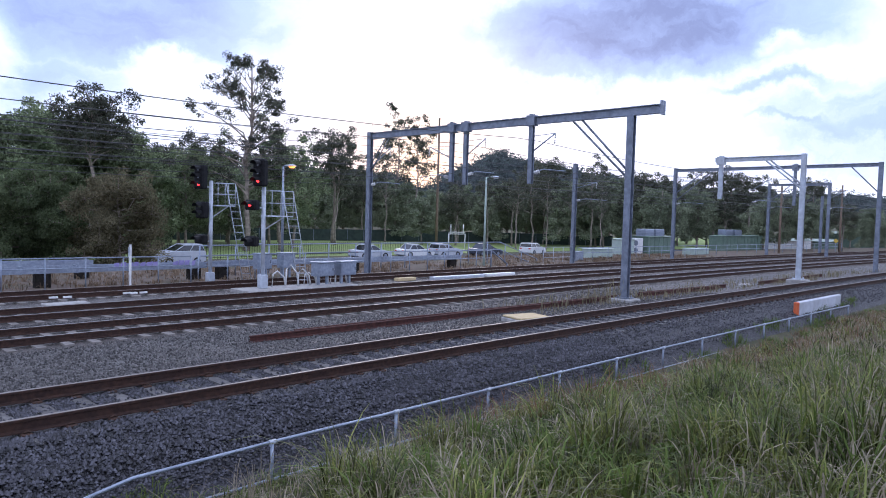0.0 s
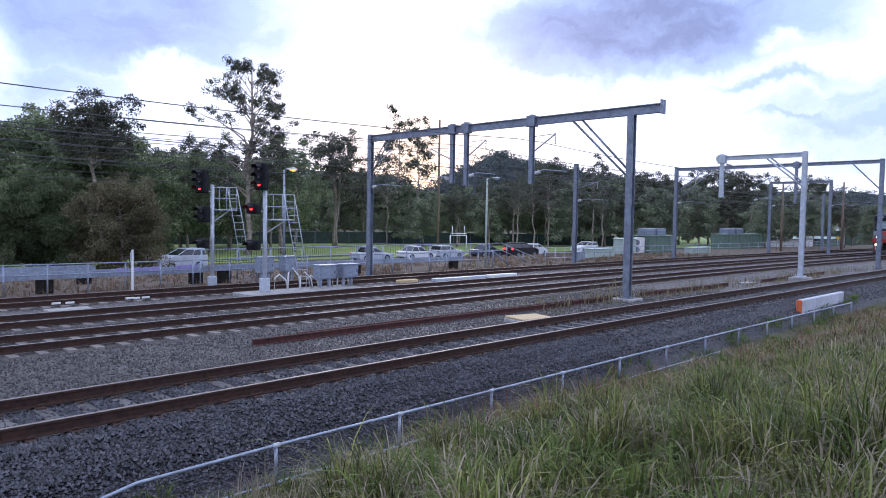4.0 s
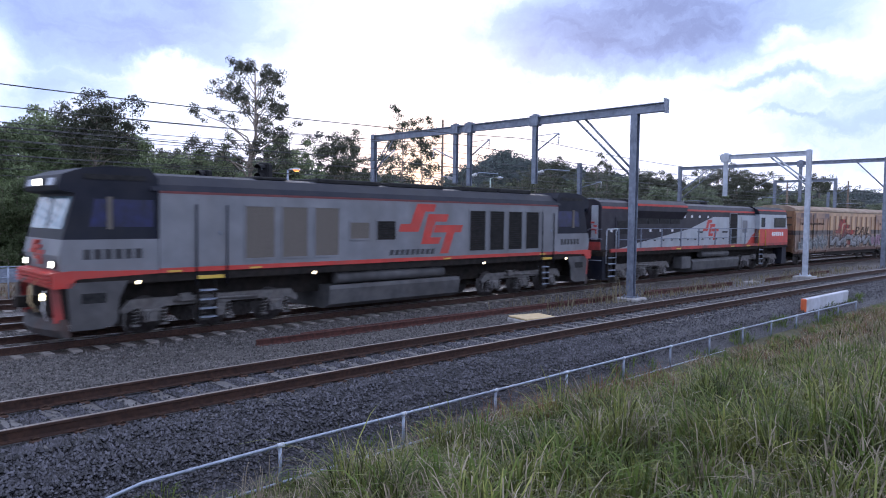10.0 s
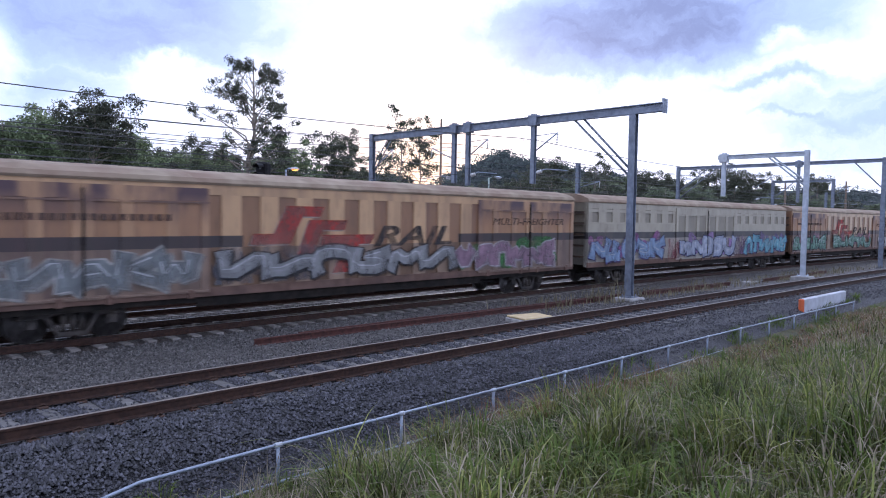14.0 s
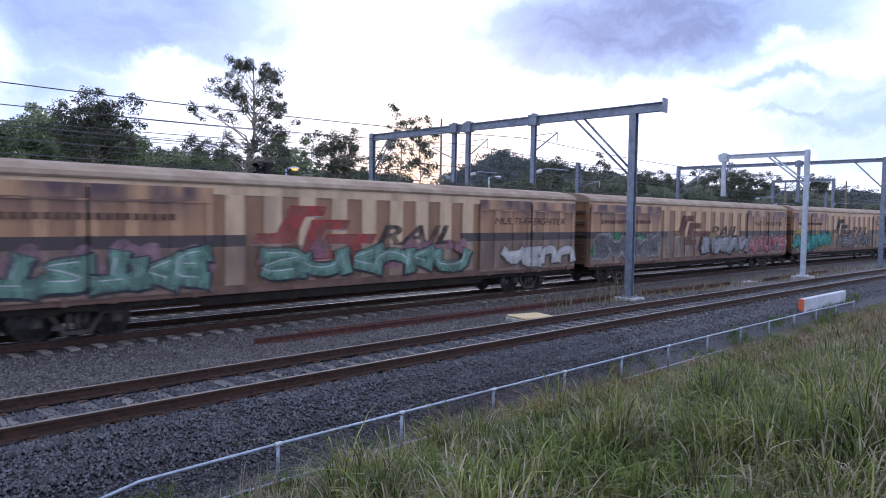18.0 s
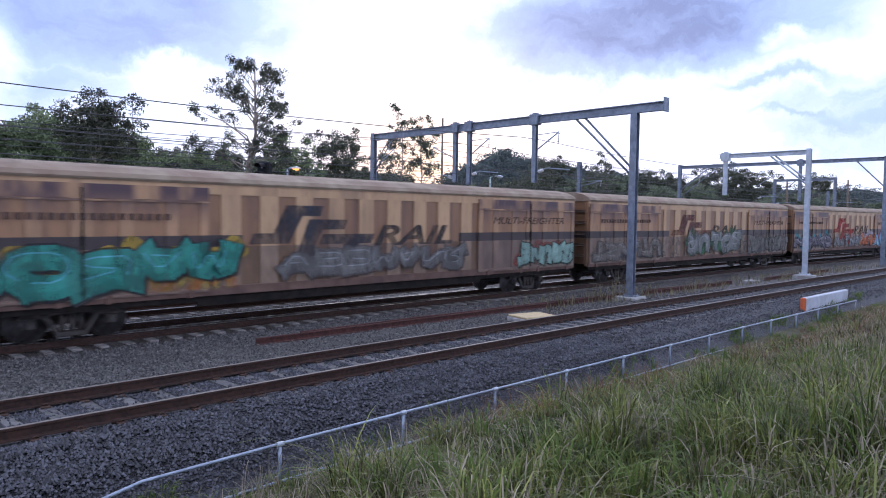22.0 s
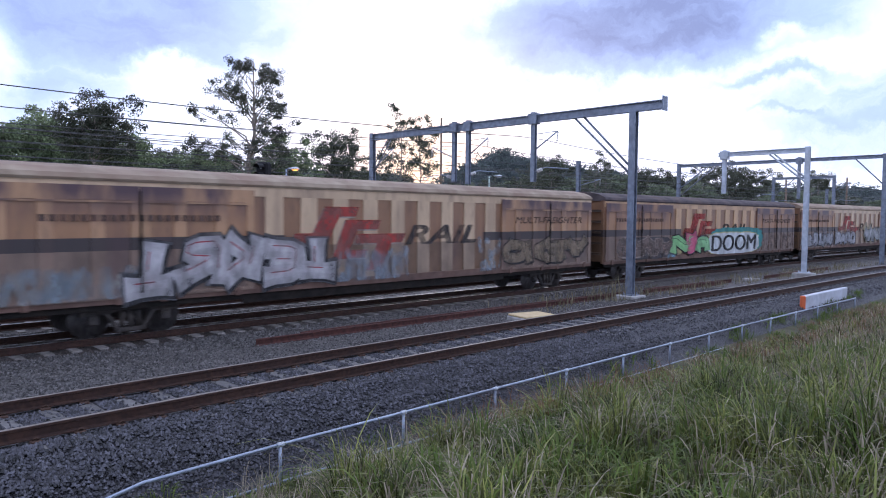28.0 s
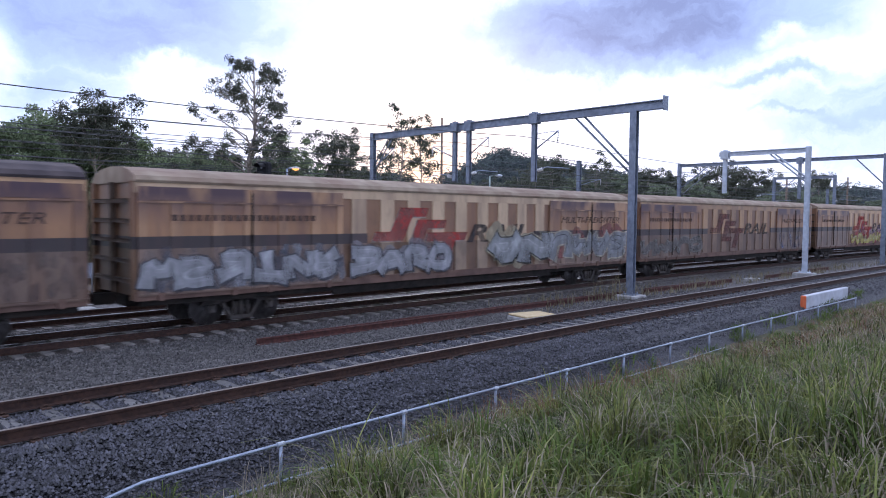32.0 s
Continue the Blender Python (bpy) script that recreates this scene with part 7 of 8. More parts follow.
                for i in range(8):
                    bm = bmesh.new()
                    c = x0 + (i + 0.0) * (x1 - x0) / 7
                    box(bm, max(x0, c - 0.32), min(x1, c + 0.32), y0, y1, 2.92, 3.54)
                    part("window_post", bm, panel, t)
                for z0, z1, out in ((3.38, 3.5, 0.006), (2.86, 2.91, 0.012)):
                    bm = bmesh.new()
                    box(bm, x0, x1, y0 - out, y1 + out, z0, z1)
                    part("side_rail", bm, panel, t)
        doors = ((-3.6, 0.0), (0.0, 3.6))
    else:
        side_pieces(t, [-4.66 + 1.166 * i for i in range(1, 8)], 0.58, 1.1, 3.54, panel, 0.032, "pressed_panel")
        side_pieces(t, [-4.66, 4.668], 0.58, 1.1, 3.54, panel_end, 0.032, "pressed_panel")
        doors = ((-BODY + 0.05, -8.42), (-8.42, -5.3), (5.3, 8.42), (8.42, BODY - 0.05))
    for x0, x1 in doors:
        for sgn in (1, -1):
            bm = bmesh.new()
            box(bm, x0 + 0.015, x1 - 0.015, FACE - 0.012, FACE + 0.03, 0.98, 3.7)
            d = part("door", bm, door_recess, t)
            if sgn == -1:
                d.matrix_basis = pose(0, 0, 0, 0, 0, 180)
            bm = bmesh.new()
            w = x1 - x0
            ribs = ((0.015, 0.24), (w / 3 - 0.2, w / 3 + 0.12), (2 * w / 3 - 0.12, 2 * w / 3 + 0.2), (w - 0.24, w - 0.015))
            for a, b in ribs:
                box(bm, x0 + a, x0 + b, FACE - 0.04, FACE - 0.01, 0.98, 3.7)
            for (_, a), (b, _) in zip(ribs, ribs[1:]):
                box(bm, x0 + a, x0 + b, FACE - 0.04, FACE - 0.01, 3.36, 3.7)
                box(bm, x0 + a, x0 + b, FACE - 0.032, FACE - 0.01, 0.98, 1.08)
            f = part("door_frame", bm, door, d)
            for z in (1.0, 3.3):
                bm = bmesh.new()
                box(bm, x0 + 0.02, x1 - 0.02, FACE - 0.057, FACE - 0.041, z, z + 0.045)
                part("door_rail", bm, door, d)
            for hx in (x0 + 0.5, x1 - 0.6):
                bm = bmesh.new()
                box(bm, hx, hx + 0.16, FACE - 0.06, FACE + 0.02, 0.84, 1.06, 0.01)
                part("roller", bm, M["sill_rust"], d)
    for x in ((0.0,) if cream else (-8.42, 8.42)):
        bm = bmesh.new()
        tube(bm, [(x, FACE - 0.07, 1.1), (x, FACE - 0.07, 3.6)], 0.024, 6)
        box(bm, x - 0.03, x + 0.03, FACE - 0.1, FACE - 0.03, 2.25, 2.5, 0.005)
        part("lock_bar", bm, M["frame_dark"], t)
    return t


RED_SPRAY, FADED = (0.42, 0.04, 0.03), (0.2, 0.07, 0.06)
GREY, MINT, INK, SILVER = (0.3, 0.3, 0.3), (0.2, 0.36, 0.28), (0.02, 0.02, 0.028), (0.36, 0.36, 0.37)


def boxcar(k):
    s9 = 62.8 + BODY + 24.08 * k
    if k == 1:
        t = boxcar_shell(k, "cream goods boxcar with blue and violet graffiti along its lower half", M["cream_panel"], M["cream_panel"], M["cream_recess"], M["cream_panel"], M["cream_recess"], M["roof_tan"], s9, True)
    elif k in (8, 10, 12):
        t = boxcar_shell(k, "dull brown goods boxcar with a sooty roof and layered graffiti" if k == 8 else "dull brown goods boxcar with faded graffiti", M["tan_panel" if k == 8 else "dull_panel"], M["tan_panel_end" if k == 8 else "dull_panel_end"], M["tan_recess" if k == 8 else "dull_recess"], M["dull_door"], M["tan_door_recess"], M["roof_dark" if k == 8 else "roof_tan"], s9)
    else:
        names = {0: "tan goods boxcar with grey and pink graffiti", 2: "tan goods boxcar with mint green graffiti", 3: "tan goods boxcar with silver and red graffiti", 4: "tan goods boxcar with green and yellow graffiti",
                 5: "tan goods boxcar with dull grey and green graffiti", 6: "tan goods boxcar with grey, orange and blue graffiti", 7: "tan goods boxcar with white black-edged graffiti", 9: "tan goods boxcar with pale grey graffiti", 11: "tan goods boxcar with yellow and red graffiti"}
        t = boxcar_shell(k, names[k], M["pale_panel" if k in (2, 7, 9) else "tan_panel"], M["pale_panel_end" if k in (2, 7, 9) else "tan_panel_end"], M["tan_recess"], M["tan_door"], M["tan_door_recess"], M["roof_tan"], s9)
    y = FACE - 0.042
    if k != 1:
        red = spray(FADED, 0.5) if k in (5, 10, 3) else spray((0.05, 0.05, 0.07), 0.5) if k == 4 else spray(RED_SPRAY, 0.35)
        emblem(-BODY + 7.45, 1.3, 4.45, 2.0, red, t, FACE - 0.008, spray((0.5, 0.45, 0.38)) if k in (0, 2, 7, 9) else None)
        ink = spray((0.045, 0.04, 0.045) if k not in (5, 10, 3) else (0.09, 0.07, 0.06), 0.5)
        lettering("RAIL", -BODY + 11.9, 2.08, 0.66, 3.6, ink, t, FACE - 0.006, 0.3, fat=0.03)
        lettering("MULTI-FREIGHTER", -BODY + 17.7, 2.78, 0.26, 4.6, spray((0.1, 0.055, 0.045)), t, FACE - 0.046, 0.25, fat=0.0)
        bars(-BODY + 0.9, 2.85, 0.16, 4.4, 20, spray((0.16, 0.085, 0.06)), t, FACE - 0.045, "faded_lettering")
    L0, L1, R0, R1 = -BODY + 0.15, -5.35, 5.35, BODY - 0.12
    g = lambda *a, **kw: graffiti(t, *a, **kw)
    if k == 0:
        g(L0 + 0.5, L1 - 0.2, 1.1, 2.1, 5, None, (0.5, 0.48, 0.46), (0.22, 0.24, 0.25), 1)
        smear(t, L1 + 0.2, -2.0, 1.2, 2.1, [(0.33, 0.33, 0.34), (0.1, 0.1, 0.13)], 2)
        g(-5.0, 3.9, 1.15, 2.2, 6, None, INK, (0.36, 0.36, 0.37), 3)
        g(R0 - 1.2, R1 - 1.2, 1.08, 2.15, 6, (0.06, 0.2, 0.06), (0.55, 0.5, 0.53), (0.33, 0.2, 0.27), 4, None)
    elif k == 1:
        g(L0, L0 + 6.5, 1.05, 2.2, 5, (0.33, 0.12, 0.3), (0.1, 0.07, 0.2), (0.3, 0.42, 0.62), 5)
        smear(t, -4.4, -3.2, 1.1, 2.0, [(0.28, 0.03, 0.06)], 6, 14)
        g(-3.1, 3.3, 1.0, 2.25, 5, (0.4, 0.25, 0.5), (0.03, 0.05, 0.2), (0.5, 0.54, 0.66), 7)
        smear(t, 3.4, 5.2, 1.1, 2.1, [(0.36, 0.26, 0.34), (0.2, 0.12, 0.22)], 8)
        g(5.0, R1, 1.0, 2.2, 6, (0.2, 0.15, 0.3), (0.08, 0.09, 0.22), (0.2, 0.48, 0.58), 9)
    elif k == 2:
        g(L0, L1, 1.08, 2.15, 6, (0.34, 0.2, 0.24), (0.03, 0.04, 0.07), MINT, 10)
        g(-3.9, 4.4, 1.1, 2.1, 6, (0.36, 0.17, 0.22), (0.02, 0.03, 0.05), MINT, 11)
        g(R0 + 1.3, R1, 1.1, 2.0, 4, None, (0.2, 0.17, 0.16), (0.62, 0.6, 0.58), 12, None, wear=0.2)
    elif k == 3:
        g(L0 + 0.2, L1, 1.15, 2.3, 5, (0.04, 0.26, 0.1), (0.55, 0.55, 0.55), (0.17, 0.155, 0.16), 13, (0.02, 0.02, 0.03))
        smear(t, -5.0, -1.4, 1.15, 2.4, [(0.4, 0.36, 0.28), (0.28, 0.3, 0.32)], 14, 12)
        g(-0.9, 5.1, 1.1, 2.3, 5, (0.38, 0.33, 0.14), INK, SILVER, 15)
        g(R0, R1, 1.1, 2.2, 5, (0.13, 0.36, 0.45), (0.2, 0.06, 0.08), (0.45, 0.16, 0.15), 16)
    elif k == 4:
        g(L0 - 0.05, L1 + 0.9, 1.02, 2.4, 5, (0.62, 0.42, 0.05), INK, (0.05, 0.34, 0.27), 17, (0.2, 0.6, 0.75), 0.44)
        smear(t, -7.2, -4.6, 1.1, 1.8, [(0.62, 0.45, 0.06), (0.6, 0.2, 0.04)], 18, 12)
        g(-3.2, 4.6, 1.15, 2.1, 7, None, (0.12, 0.1, 0.1), (0.2, 0.19, 0.18), 19, (0.5, 0.5, 0.52))
        g(R0 + 2.3, R1 - 0.1, 1.1, 2.0, 5, (0.3, 0.07, 0.05), (0.05, 0.1, 0.08), (0.35, 0.53, 0.46), 20, None, 0.46)
    elif k == 5:
        smear(t, L0, -2.0, 1.1, 2.15, [(0.2, 0.17, 0.14), (0.3, 0.26, 0.21), (0.07, 0.07, 0.08)], 21, 18)
        g(L0 + 0.2, L1, 1.1, 2.1, 6, None, (0.1, 0.09, 0.09), (0.25, 0.22, 0.19), 51, (0.42, 0.4, 0.36), 0.2)
        g(-2.6, 4.2, 1.15, 2.45, 5, (0.045, 0.15, 0.07), (0.05, 0.09, 0.06), (0.3, 0.3, 0.29), 22)
        smear(t, 3.8, R1, 1.05, 2.2, [(0.12, 0.12, 0.12), (0.22, 0.2, 0.17), (0.1, 0.1, 0.13)], 23, 26)
        g(R0, R1, 1.1, 2.1, 6, None, (0.1, 0.1, 0.1), (0.2, 0.19, 0.17), 24, None, 0.22)
    elif k == 6:
        g(L0, L1 + 0.6, 1.05, 2.1, 5, (0.07, 0.31, 0.37), INK, (0.22, 0.19, 0.23), 25)
        g(-4.0, 1.6, 1.1, 2.0, 5, None, (0.14, 0.13, 0.13), (0.27, 0.27, 0.28), 26)
        g(1.6, 5.2, 1.05, 2.25, 4, (0.5, 0.44, 0.52), INK, (0.66, 0.17, 0.05), 27, (0.7, 0.75, 0.8), 0.44)
        g(R0, R1, 1.05, 2.25, 5, (0.45, 0.16, 0.24), (0.03, 0.03, 0.15), (0.3, 0.55, 0.7), 28, (0.6, 0.4, 0.8), 0.42)
    elif k == 7:
        smear(t, L0, L0 + 3.0, 1.05, 1.7, [(0.42, 0.4, 0.38), (0.35, 0.42, 0.48)], 29, 18)
        g(-BODY + 2.8, -BODY + 9.0, 1.0, 2.5, 5, None, INK, (0.62, 0.59, 0.61), 30, (0.45, 0.03, 0.05), 0.42, rim=(0.7, 0.7, 0.72), edge=0.11)
        smear(t, -2.7, 0.4, 1.05, 1.95, [(0.42, 0.48, 0.55), (0.32, 0.35, 0.4)], 31, 18)
        smear(t, 4.0, 5.2, 1.05, 2.2, [(0.4, 0.47, 0.54)], 32, 9)
        g(R0, R1 - 0.4, 1.1, 2.2, 4, None, INK, (0.28, 0.21, 0.14), 33, None, 0.3)
    elif k == 8:
        scallop(t, L0 + 0.9, L1 - 0.1, 1.0, 2.08, (0.045, 0.04, 0.045), 33, FACE - 0.0615, "dark sprayed ground")
        g(L0 + 0.9, L1 - 0.1, 1.06, 2.02, 4, None, (0.42, 0.33, 0.29), (0.17, 0.12, 0.1), 34, (0.3, 0.22, 0.19), 0.44)
        smear(t, -5.9, -5.0, 1.05, 1.7, [(0.3, 0.5, 0.62)], 35, 9)
        g(-5.4, -3.6, 1.0, 2.2, 1, (0.5, 0.45, 0.2), INK, (0.3, 0.62, 0.26), 36, (0.02, 0.1, 0.04), 0.62, edge=0.08, wear=0.1)
        g(-3.9, -2.6, 1.0, 2.3, 1, None, INK, (0.68, 0.14, 0.25), 37, (0.8, 0.5, 0.55), 0.64, edge=0.08, wear=0.1)
        g(-2.7, -1.2, 1.0, 2.2, 1, None, INK, (0.32, 0.64, 0.3), 38, (0.02, 0.1, 0.04), 0.62, edge=0.08, wear=0.1)
        scallop(t, -0.9, 6.0, 1.1, 2.5, (0.05, 0.3, 0.3), 39, FACE - 0.064, "teal sprayed cloud")
        scallop(t, -1.35, 5.45, 0.98, 2.25, (0.6, 0.55, 0.2), 40, FACE - 0.066, "yellow sprayed edge")
        scallop(t, -1.3, 5.4, 1.0, 2.2, (0.72, 0.75, 0.78), 40, FACE - 0.069, "white sprayed ground")
        for shift in (0.0, 0.035, 0.07, 0.105):
            lettering("DOOM", -0.98 + shift, 1.16, 0.92, 6.0, spray((0.012, 0.012, 0.016), 0.08), t, FACE - 0.074 - shift * 0.02, 0.05, "graffiti", "fat black sprayed letters on white", 0.0)
        smear(t, R0, R1, 1.1, 2.1, [(0.15, 0.1, 0.09), (0.2, 0.15, 0.13)], 41, 18)
    elif k == 9:
        smear(t, L0, L1, 1.1, 2.1, [(0.24, 0.24, 0.28), (0.15, 0.15, 0.19), (0.33, 0.33, 0.36)], 42, 26)
        g(L0, L1, 1.08, 2.12, 6, None, (0.1, 0.1, 0.12), (0.46, 0.46, 0.49), 43, (0.65, 0.65, 0.68), 0.3)
        g(-5.0, -0.5, 1.12, 2.15, 4, (0.3, 0.28, 0.3), (0.12, 0.12, 0.14), (0.44, 0.44, 0.47), 44, (0.62, 0.62, 0.64), 0.28)
        g(1.6, 5.2, 1.05, 2.6, 2, (0.5, 0.42, 0.28), INK, (0.42, 0.43, 0.44), 45, (0.7, 0.7, 0.7), 0.5, rim=(0.55, 0.5, 0.36))
        g(R0, R1 - 0.2, 1.1, 2.5, 4, (0.28, 0.1, 0.09), (0.6, 0.54, 0.42), (0.3, 0.31, 0.33), 46, INK, 0.4)
    elif k == 10:
        g(L0, L1, 1.15, 2.0, 5, None, (0.3, 0.29, 0.27), (0.17, 0.15, 0.14), 47, None, 0.2)
        smear(t, R0, R1, 1.1, 2.1, [(0.1, 0.14, 0.3), (0.2, 0.2, 0.26)], 48, 14)
    elif k == 11:
        g(-4.6, 4.5, 1.05, 2.0, 7, (0.4, 0.08, 0.07), (0.35, 0.1, 0.12), (0.55, 0.5, 0.14), 49)
        smear(t, -3.0, 4.5, 1.9, 2.5, [(0.25, 0.2, 0.45)], 50, 14)
    return t, s9


def loco_bogie(t, axles, s9, r=0.48):
    """A three-axle bogie: frame, springs, axle boxes, sand pipes."""
    a, c = axles[0], axles[-1]
    for y in (-1.12, 1.12):
        bm = bmesh.new()
        z = r + 0.1
        out = [(a - 0.75, z + 0.1), (a - 0.5, z + 0.34), (c + 0.5, z + 0.34), (c + 0.75, z + 0.1), (c + 0.7, z - 0.02), (c + 0.3, z + 0.14)]
        for x in reversed(axles):
            out += [(x + 0.28, z + 0.12), (x + 0.24, z - 0.1), (x - 0.24, z - 0.1), (x - 0.28, z + 0.12)]
        out += [(a - 0.7, z - 0.02)]
        prism(bm, out, y - 0.07, y + 0.07)
        part("bogie_frame", bm, M["loco_bogie"], t)
        for x in axles:
            bm = bmesh.new()
            box(bm, x - 0.2, x + 0.2, y - 0.16, y + 0.1, r - 0.17, r + 0.17, 0.04)
            disc(bm, (x, y - 0.16, r), (0, -1, 0), 0.13, 0.05, 12)
            part("axle_box", bm, M["loco_bogie"], t)
            for dx in (-0.36, 0.36):
                bm = bmesh.new()
                pts = [(x + dx + 0.075 * math.cos(j * 0.9), y - 0.02 + 0.075 * math.sin(j * 0.9), r - 0.2 + j * 0.0125) for j in range(34)]
                tube(bm, pts, 0.02, 5)
                box(bm, x + dx - 0.1, x + dx + 0.1, y - 0.1, y + 0.08, r - 0.25, r - 0.2)
                part("spring", bm, M["loco_bogie"], t)
        bm = bmesh.new()
        tube(bm, [(a - 0.62, y - 0.05, 0.7), (a - 0.66, y - 0.05, 0.3), (a - 0.56, y, 0.1)], 0.025, 6)
        tube(bm, [(a + 0.6, y - 0.1, z + 0.25), (c - 0.6, y - 0.1, z + 0.2)], 0.035, 6)
        box(bm, (a + axles[1]) / 2 - 0.15, (a + axles[1]) / 2 + 0.15, y - 0.18, y, z + 0.2, z + 0.42, 0.02)
        part("brake_gear", bm, M["loco_bogie"], t)
    bm = bmesh.new()
    box(bm, a - 0.4, c + 0.4, -0.8, 0.8, r + 0.12, r + 0.4)
    part("bogie_deck", bm, M["frame_dark"], t)
    for x in axles:
        WHEELS.append((wheelset(t, x, r), s9, x, r))


def lamp(t, x, y, z, axis, r, material, name="headlight", label=""):
    bm = bmesh.new()
    disc(bm, (x, y, z), axis, r * 1.3, 0.05, 14, r * 1.1)
    h = part(name, bm, M["charcoal"], t)
    a = Vector(axis).normalized()
    bm = bmesh.new()
    disc(bm, Vector((x, y, z)) + a * 0.05, axis, r, 0.02, 14, r * 0.8)
    part("lens", bm, material, h, label)


def ladder_steps(t, x, y, zs, w=0.45, name="step"):
    for z in zs:
        bm = bmesh.new()
        box(bm, x - w / 2, x + w / 2, y - 0.03, y + 0.18, z - 0.02, z + 0.02)
        part(name, bm, M["galv"], t)
    for dx in (-w / 2 - 0.02, w / 2):
        bm = bmesh.new()
        box(bm, x + dx, x + dx + 0.02, y + 0.0, y + 0.16, zs[0] - 0.06, zs[-1] + 0.25)
        part("step_side", bm, M["frame_dark"], t)


def grille(t, x0, x1, z0, z1, y, louvred):
    bm = bmesh.new()
    box(bm, x0, x1, y - 0.008, y + 0.02, z0, z1)
    g = part("grille", bm, M["louvre"] if louvred else M["mesh_grille"], t)
    bm = bmesh.new()
    for a, b, c, d in ((x0 - 0.05, x1 + 0.05, z1, z1 + 0.05), (x0 - 0.05, x1 + 0.05, z0 - 0.05, z0), (x0 - 0.05, x0, z0, z1), (x1, x1 + 0.05, z0, z1)):
        box(bm, a, b, y - 0.02, y + 0.02, c, d)
    part("grille_frame", bm, M["silver_paint"], g)
    if louvred:
        bm = bmesh.new()
        n = int((z1 - z0) / 0.075)
        for i in range(n):
            z = z0 + (i + 0.3) * (z1 - z0) / n
            prism(bm, [(x0, z), (x1, z), (x1, z + 0.02), (x0, z + 0.02)], y - 0.03, y)
        part("slats", bm, M["frame_dark"], g)


def cab_loco():
    """The leading double-ended box-bodied locomotive; x runs from its nose."""
    s9 = 27.93
    t = thing("locomotive", "grey double-ended diesel locomotive with red bands, dirty and lit", "locomotive")
    F = lambda x: x - 10.95
    Y = 1.42
    def hull(name, outline, y0, y1, material, parent=t, label=""):
        bm = bmesh.new()
        prism(bm, [(F(x), z) for x, z in outline], y0, y1)
        return part(name, bm, material, parent, label)
    # body sides and roof between the cabs
    hull("body", [(2.5, 1.64), (19.4, 1.64), (19.4, 3.62), (2.5, 3.62)], -Y, Y, M["silver_paint"])
    bm = bmesh.new()
    prof = [(-Y, 3.62), (-1.3, 3.78), (-0.95, 4.02), (-0.5, 4.1), (0.5, 4.1), (0.95, 4.02), (1.3, 3.78), (Y, 3.62)]
    sweep(bm, [(y, z) for y, z in prof], [(Vector((F(2.3), 0, 0)), Vector((0, 1, 0))), (Vector((F(19.6), 0, 0)), Vector((0, 1, 0)))])
    part("roof", bm, M["charcoal"], t)
    for x0, x1, z in ((5.6, 6.6, 4.16), (7.7, 10.2, 4.2), (10.6, 13.2, 4.2), (14.2, 16.2, 4.22), (16.4, 18.4, 4.22)):
        bm = bmesh.new()
        box(bm, F(x0), F(x1), -0.75, 0.75, 4.05, z, 0.03)
        part("roof_hatch", bm, M["louvre"], t)
    for y0, y1 in ((-Y - 0.006, -Y + 0.01), (Y - 0.01, Y + 0.006)):
        hull("red_band", [(2.5, 1.56), (19.4, 1.56), (19.4, 1.68), (2.5, 1.68)], y0, y1, M["loco_red"])
        hull("dark_red_line", [(2.5, 3.56), (19.4, 3.56), (19.4, 3.62), (2.5, 3.62)], y0, y1, M["maroon"])
    hull("sole_frame", [(0.6, 1.34), (21.3, 1.34), (21.3, 1.56), (0.6, 1.56)], -1.38, 1.38, M["frame_dark"])
    hull("underbody", [(1.2, 0.72), (20.8, 0.72), (20.8, 1.34), (1.2, 1.34)], -0.75, 0.75, M["frame_dark"])
    # cabs
    for e in (0, 1):
        fx = (lambda x: x - 0.07 * max(0.0, 1 - x / 2.5)) if e == 0 else (lambda x: 21.9 + 0.25 * max(0.0, 1 - x / 2.5) - x)
        side = "leading" if e == 0 else "trailing"
        low = [(0.32, 1.7), (0.26, 2.05), (0.34, 2.42), (2.5, 2.42), (2.5, 1.64), (0.4, 1.64)]
        up = [(0.34, 2.42), (0.38, 2.6), (0.62, 3.5), (0.3, 3.56), (0.26, 3.66), (0.34, 3.92), (0.8, 4.1), (1.3, 4.16), (2.3, 4.16), (2.5, 3.9), (2.5, 2.42)]
        c = hull("cab", [(fx(x), z) for x, z in low], -1.38, 1.38, M["silver_paint"])
        u = hull("cab_top", [(fx(x), z) for x, z in up], -1.34, 1.34, M["charcoal"], c)
        sgn = 1 if e == 0 else -1
        # windscreen panes, proud of the raked front
        for y0, y1 in ((-1.18, -0.08), (0.08, 1.18)):
            bm = bmesh.new()
            pts = [(0.4, 2.66), (0.605, 3.43)]
            for dz in (0,):
                a = [bm.verts.new((F(fx(px - 0.022)), yy, pz)) for (px, pz) in pts for yy in (y0, y1)]
                b = [bm.verts.new((F(fx(px + 0.02)), yy, pz)) for (px, pz) in pts for yy in (y0, y1)]
                for q4 in ((0, 1, 3, 2),):
                    bm.faces.new([a[i] for i in q4])
                    bm.faces.new([b[i] for i in reversed(q4)])
                for i, j in ((0, 1), (1, 3), (3, 2), (2, 0)):
                    bm.faces.new((a[i], b[i], b[j], a[j]))
            part("windscreen", bm, M["sky_toned_screen"], c, "windscreen pane with pale sky reflections in its colour")
        for yy in (-Y, Y):
            ys = (yy - 0.012 + 0.09, yy + 0.09) if yy < 0 else (yy - 0.09, yy + 0.012 - 0.09)
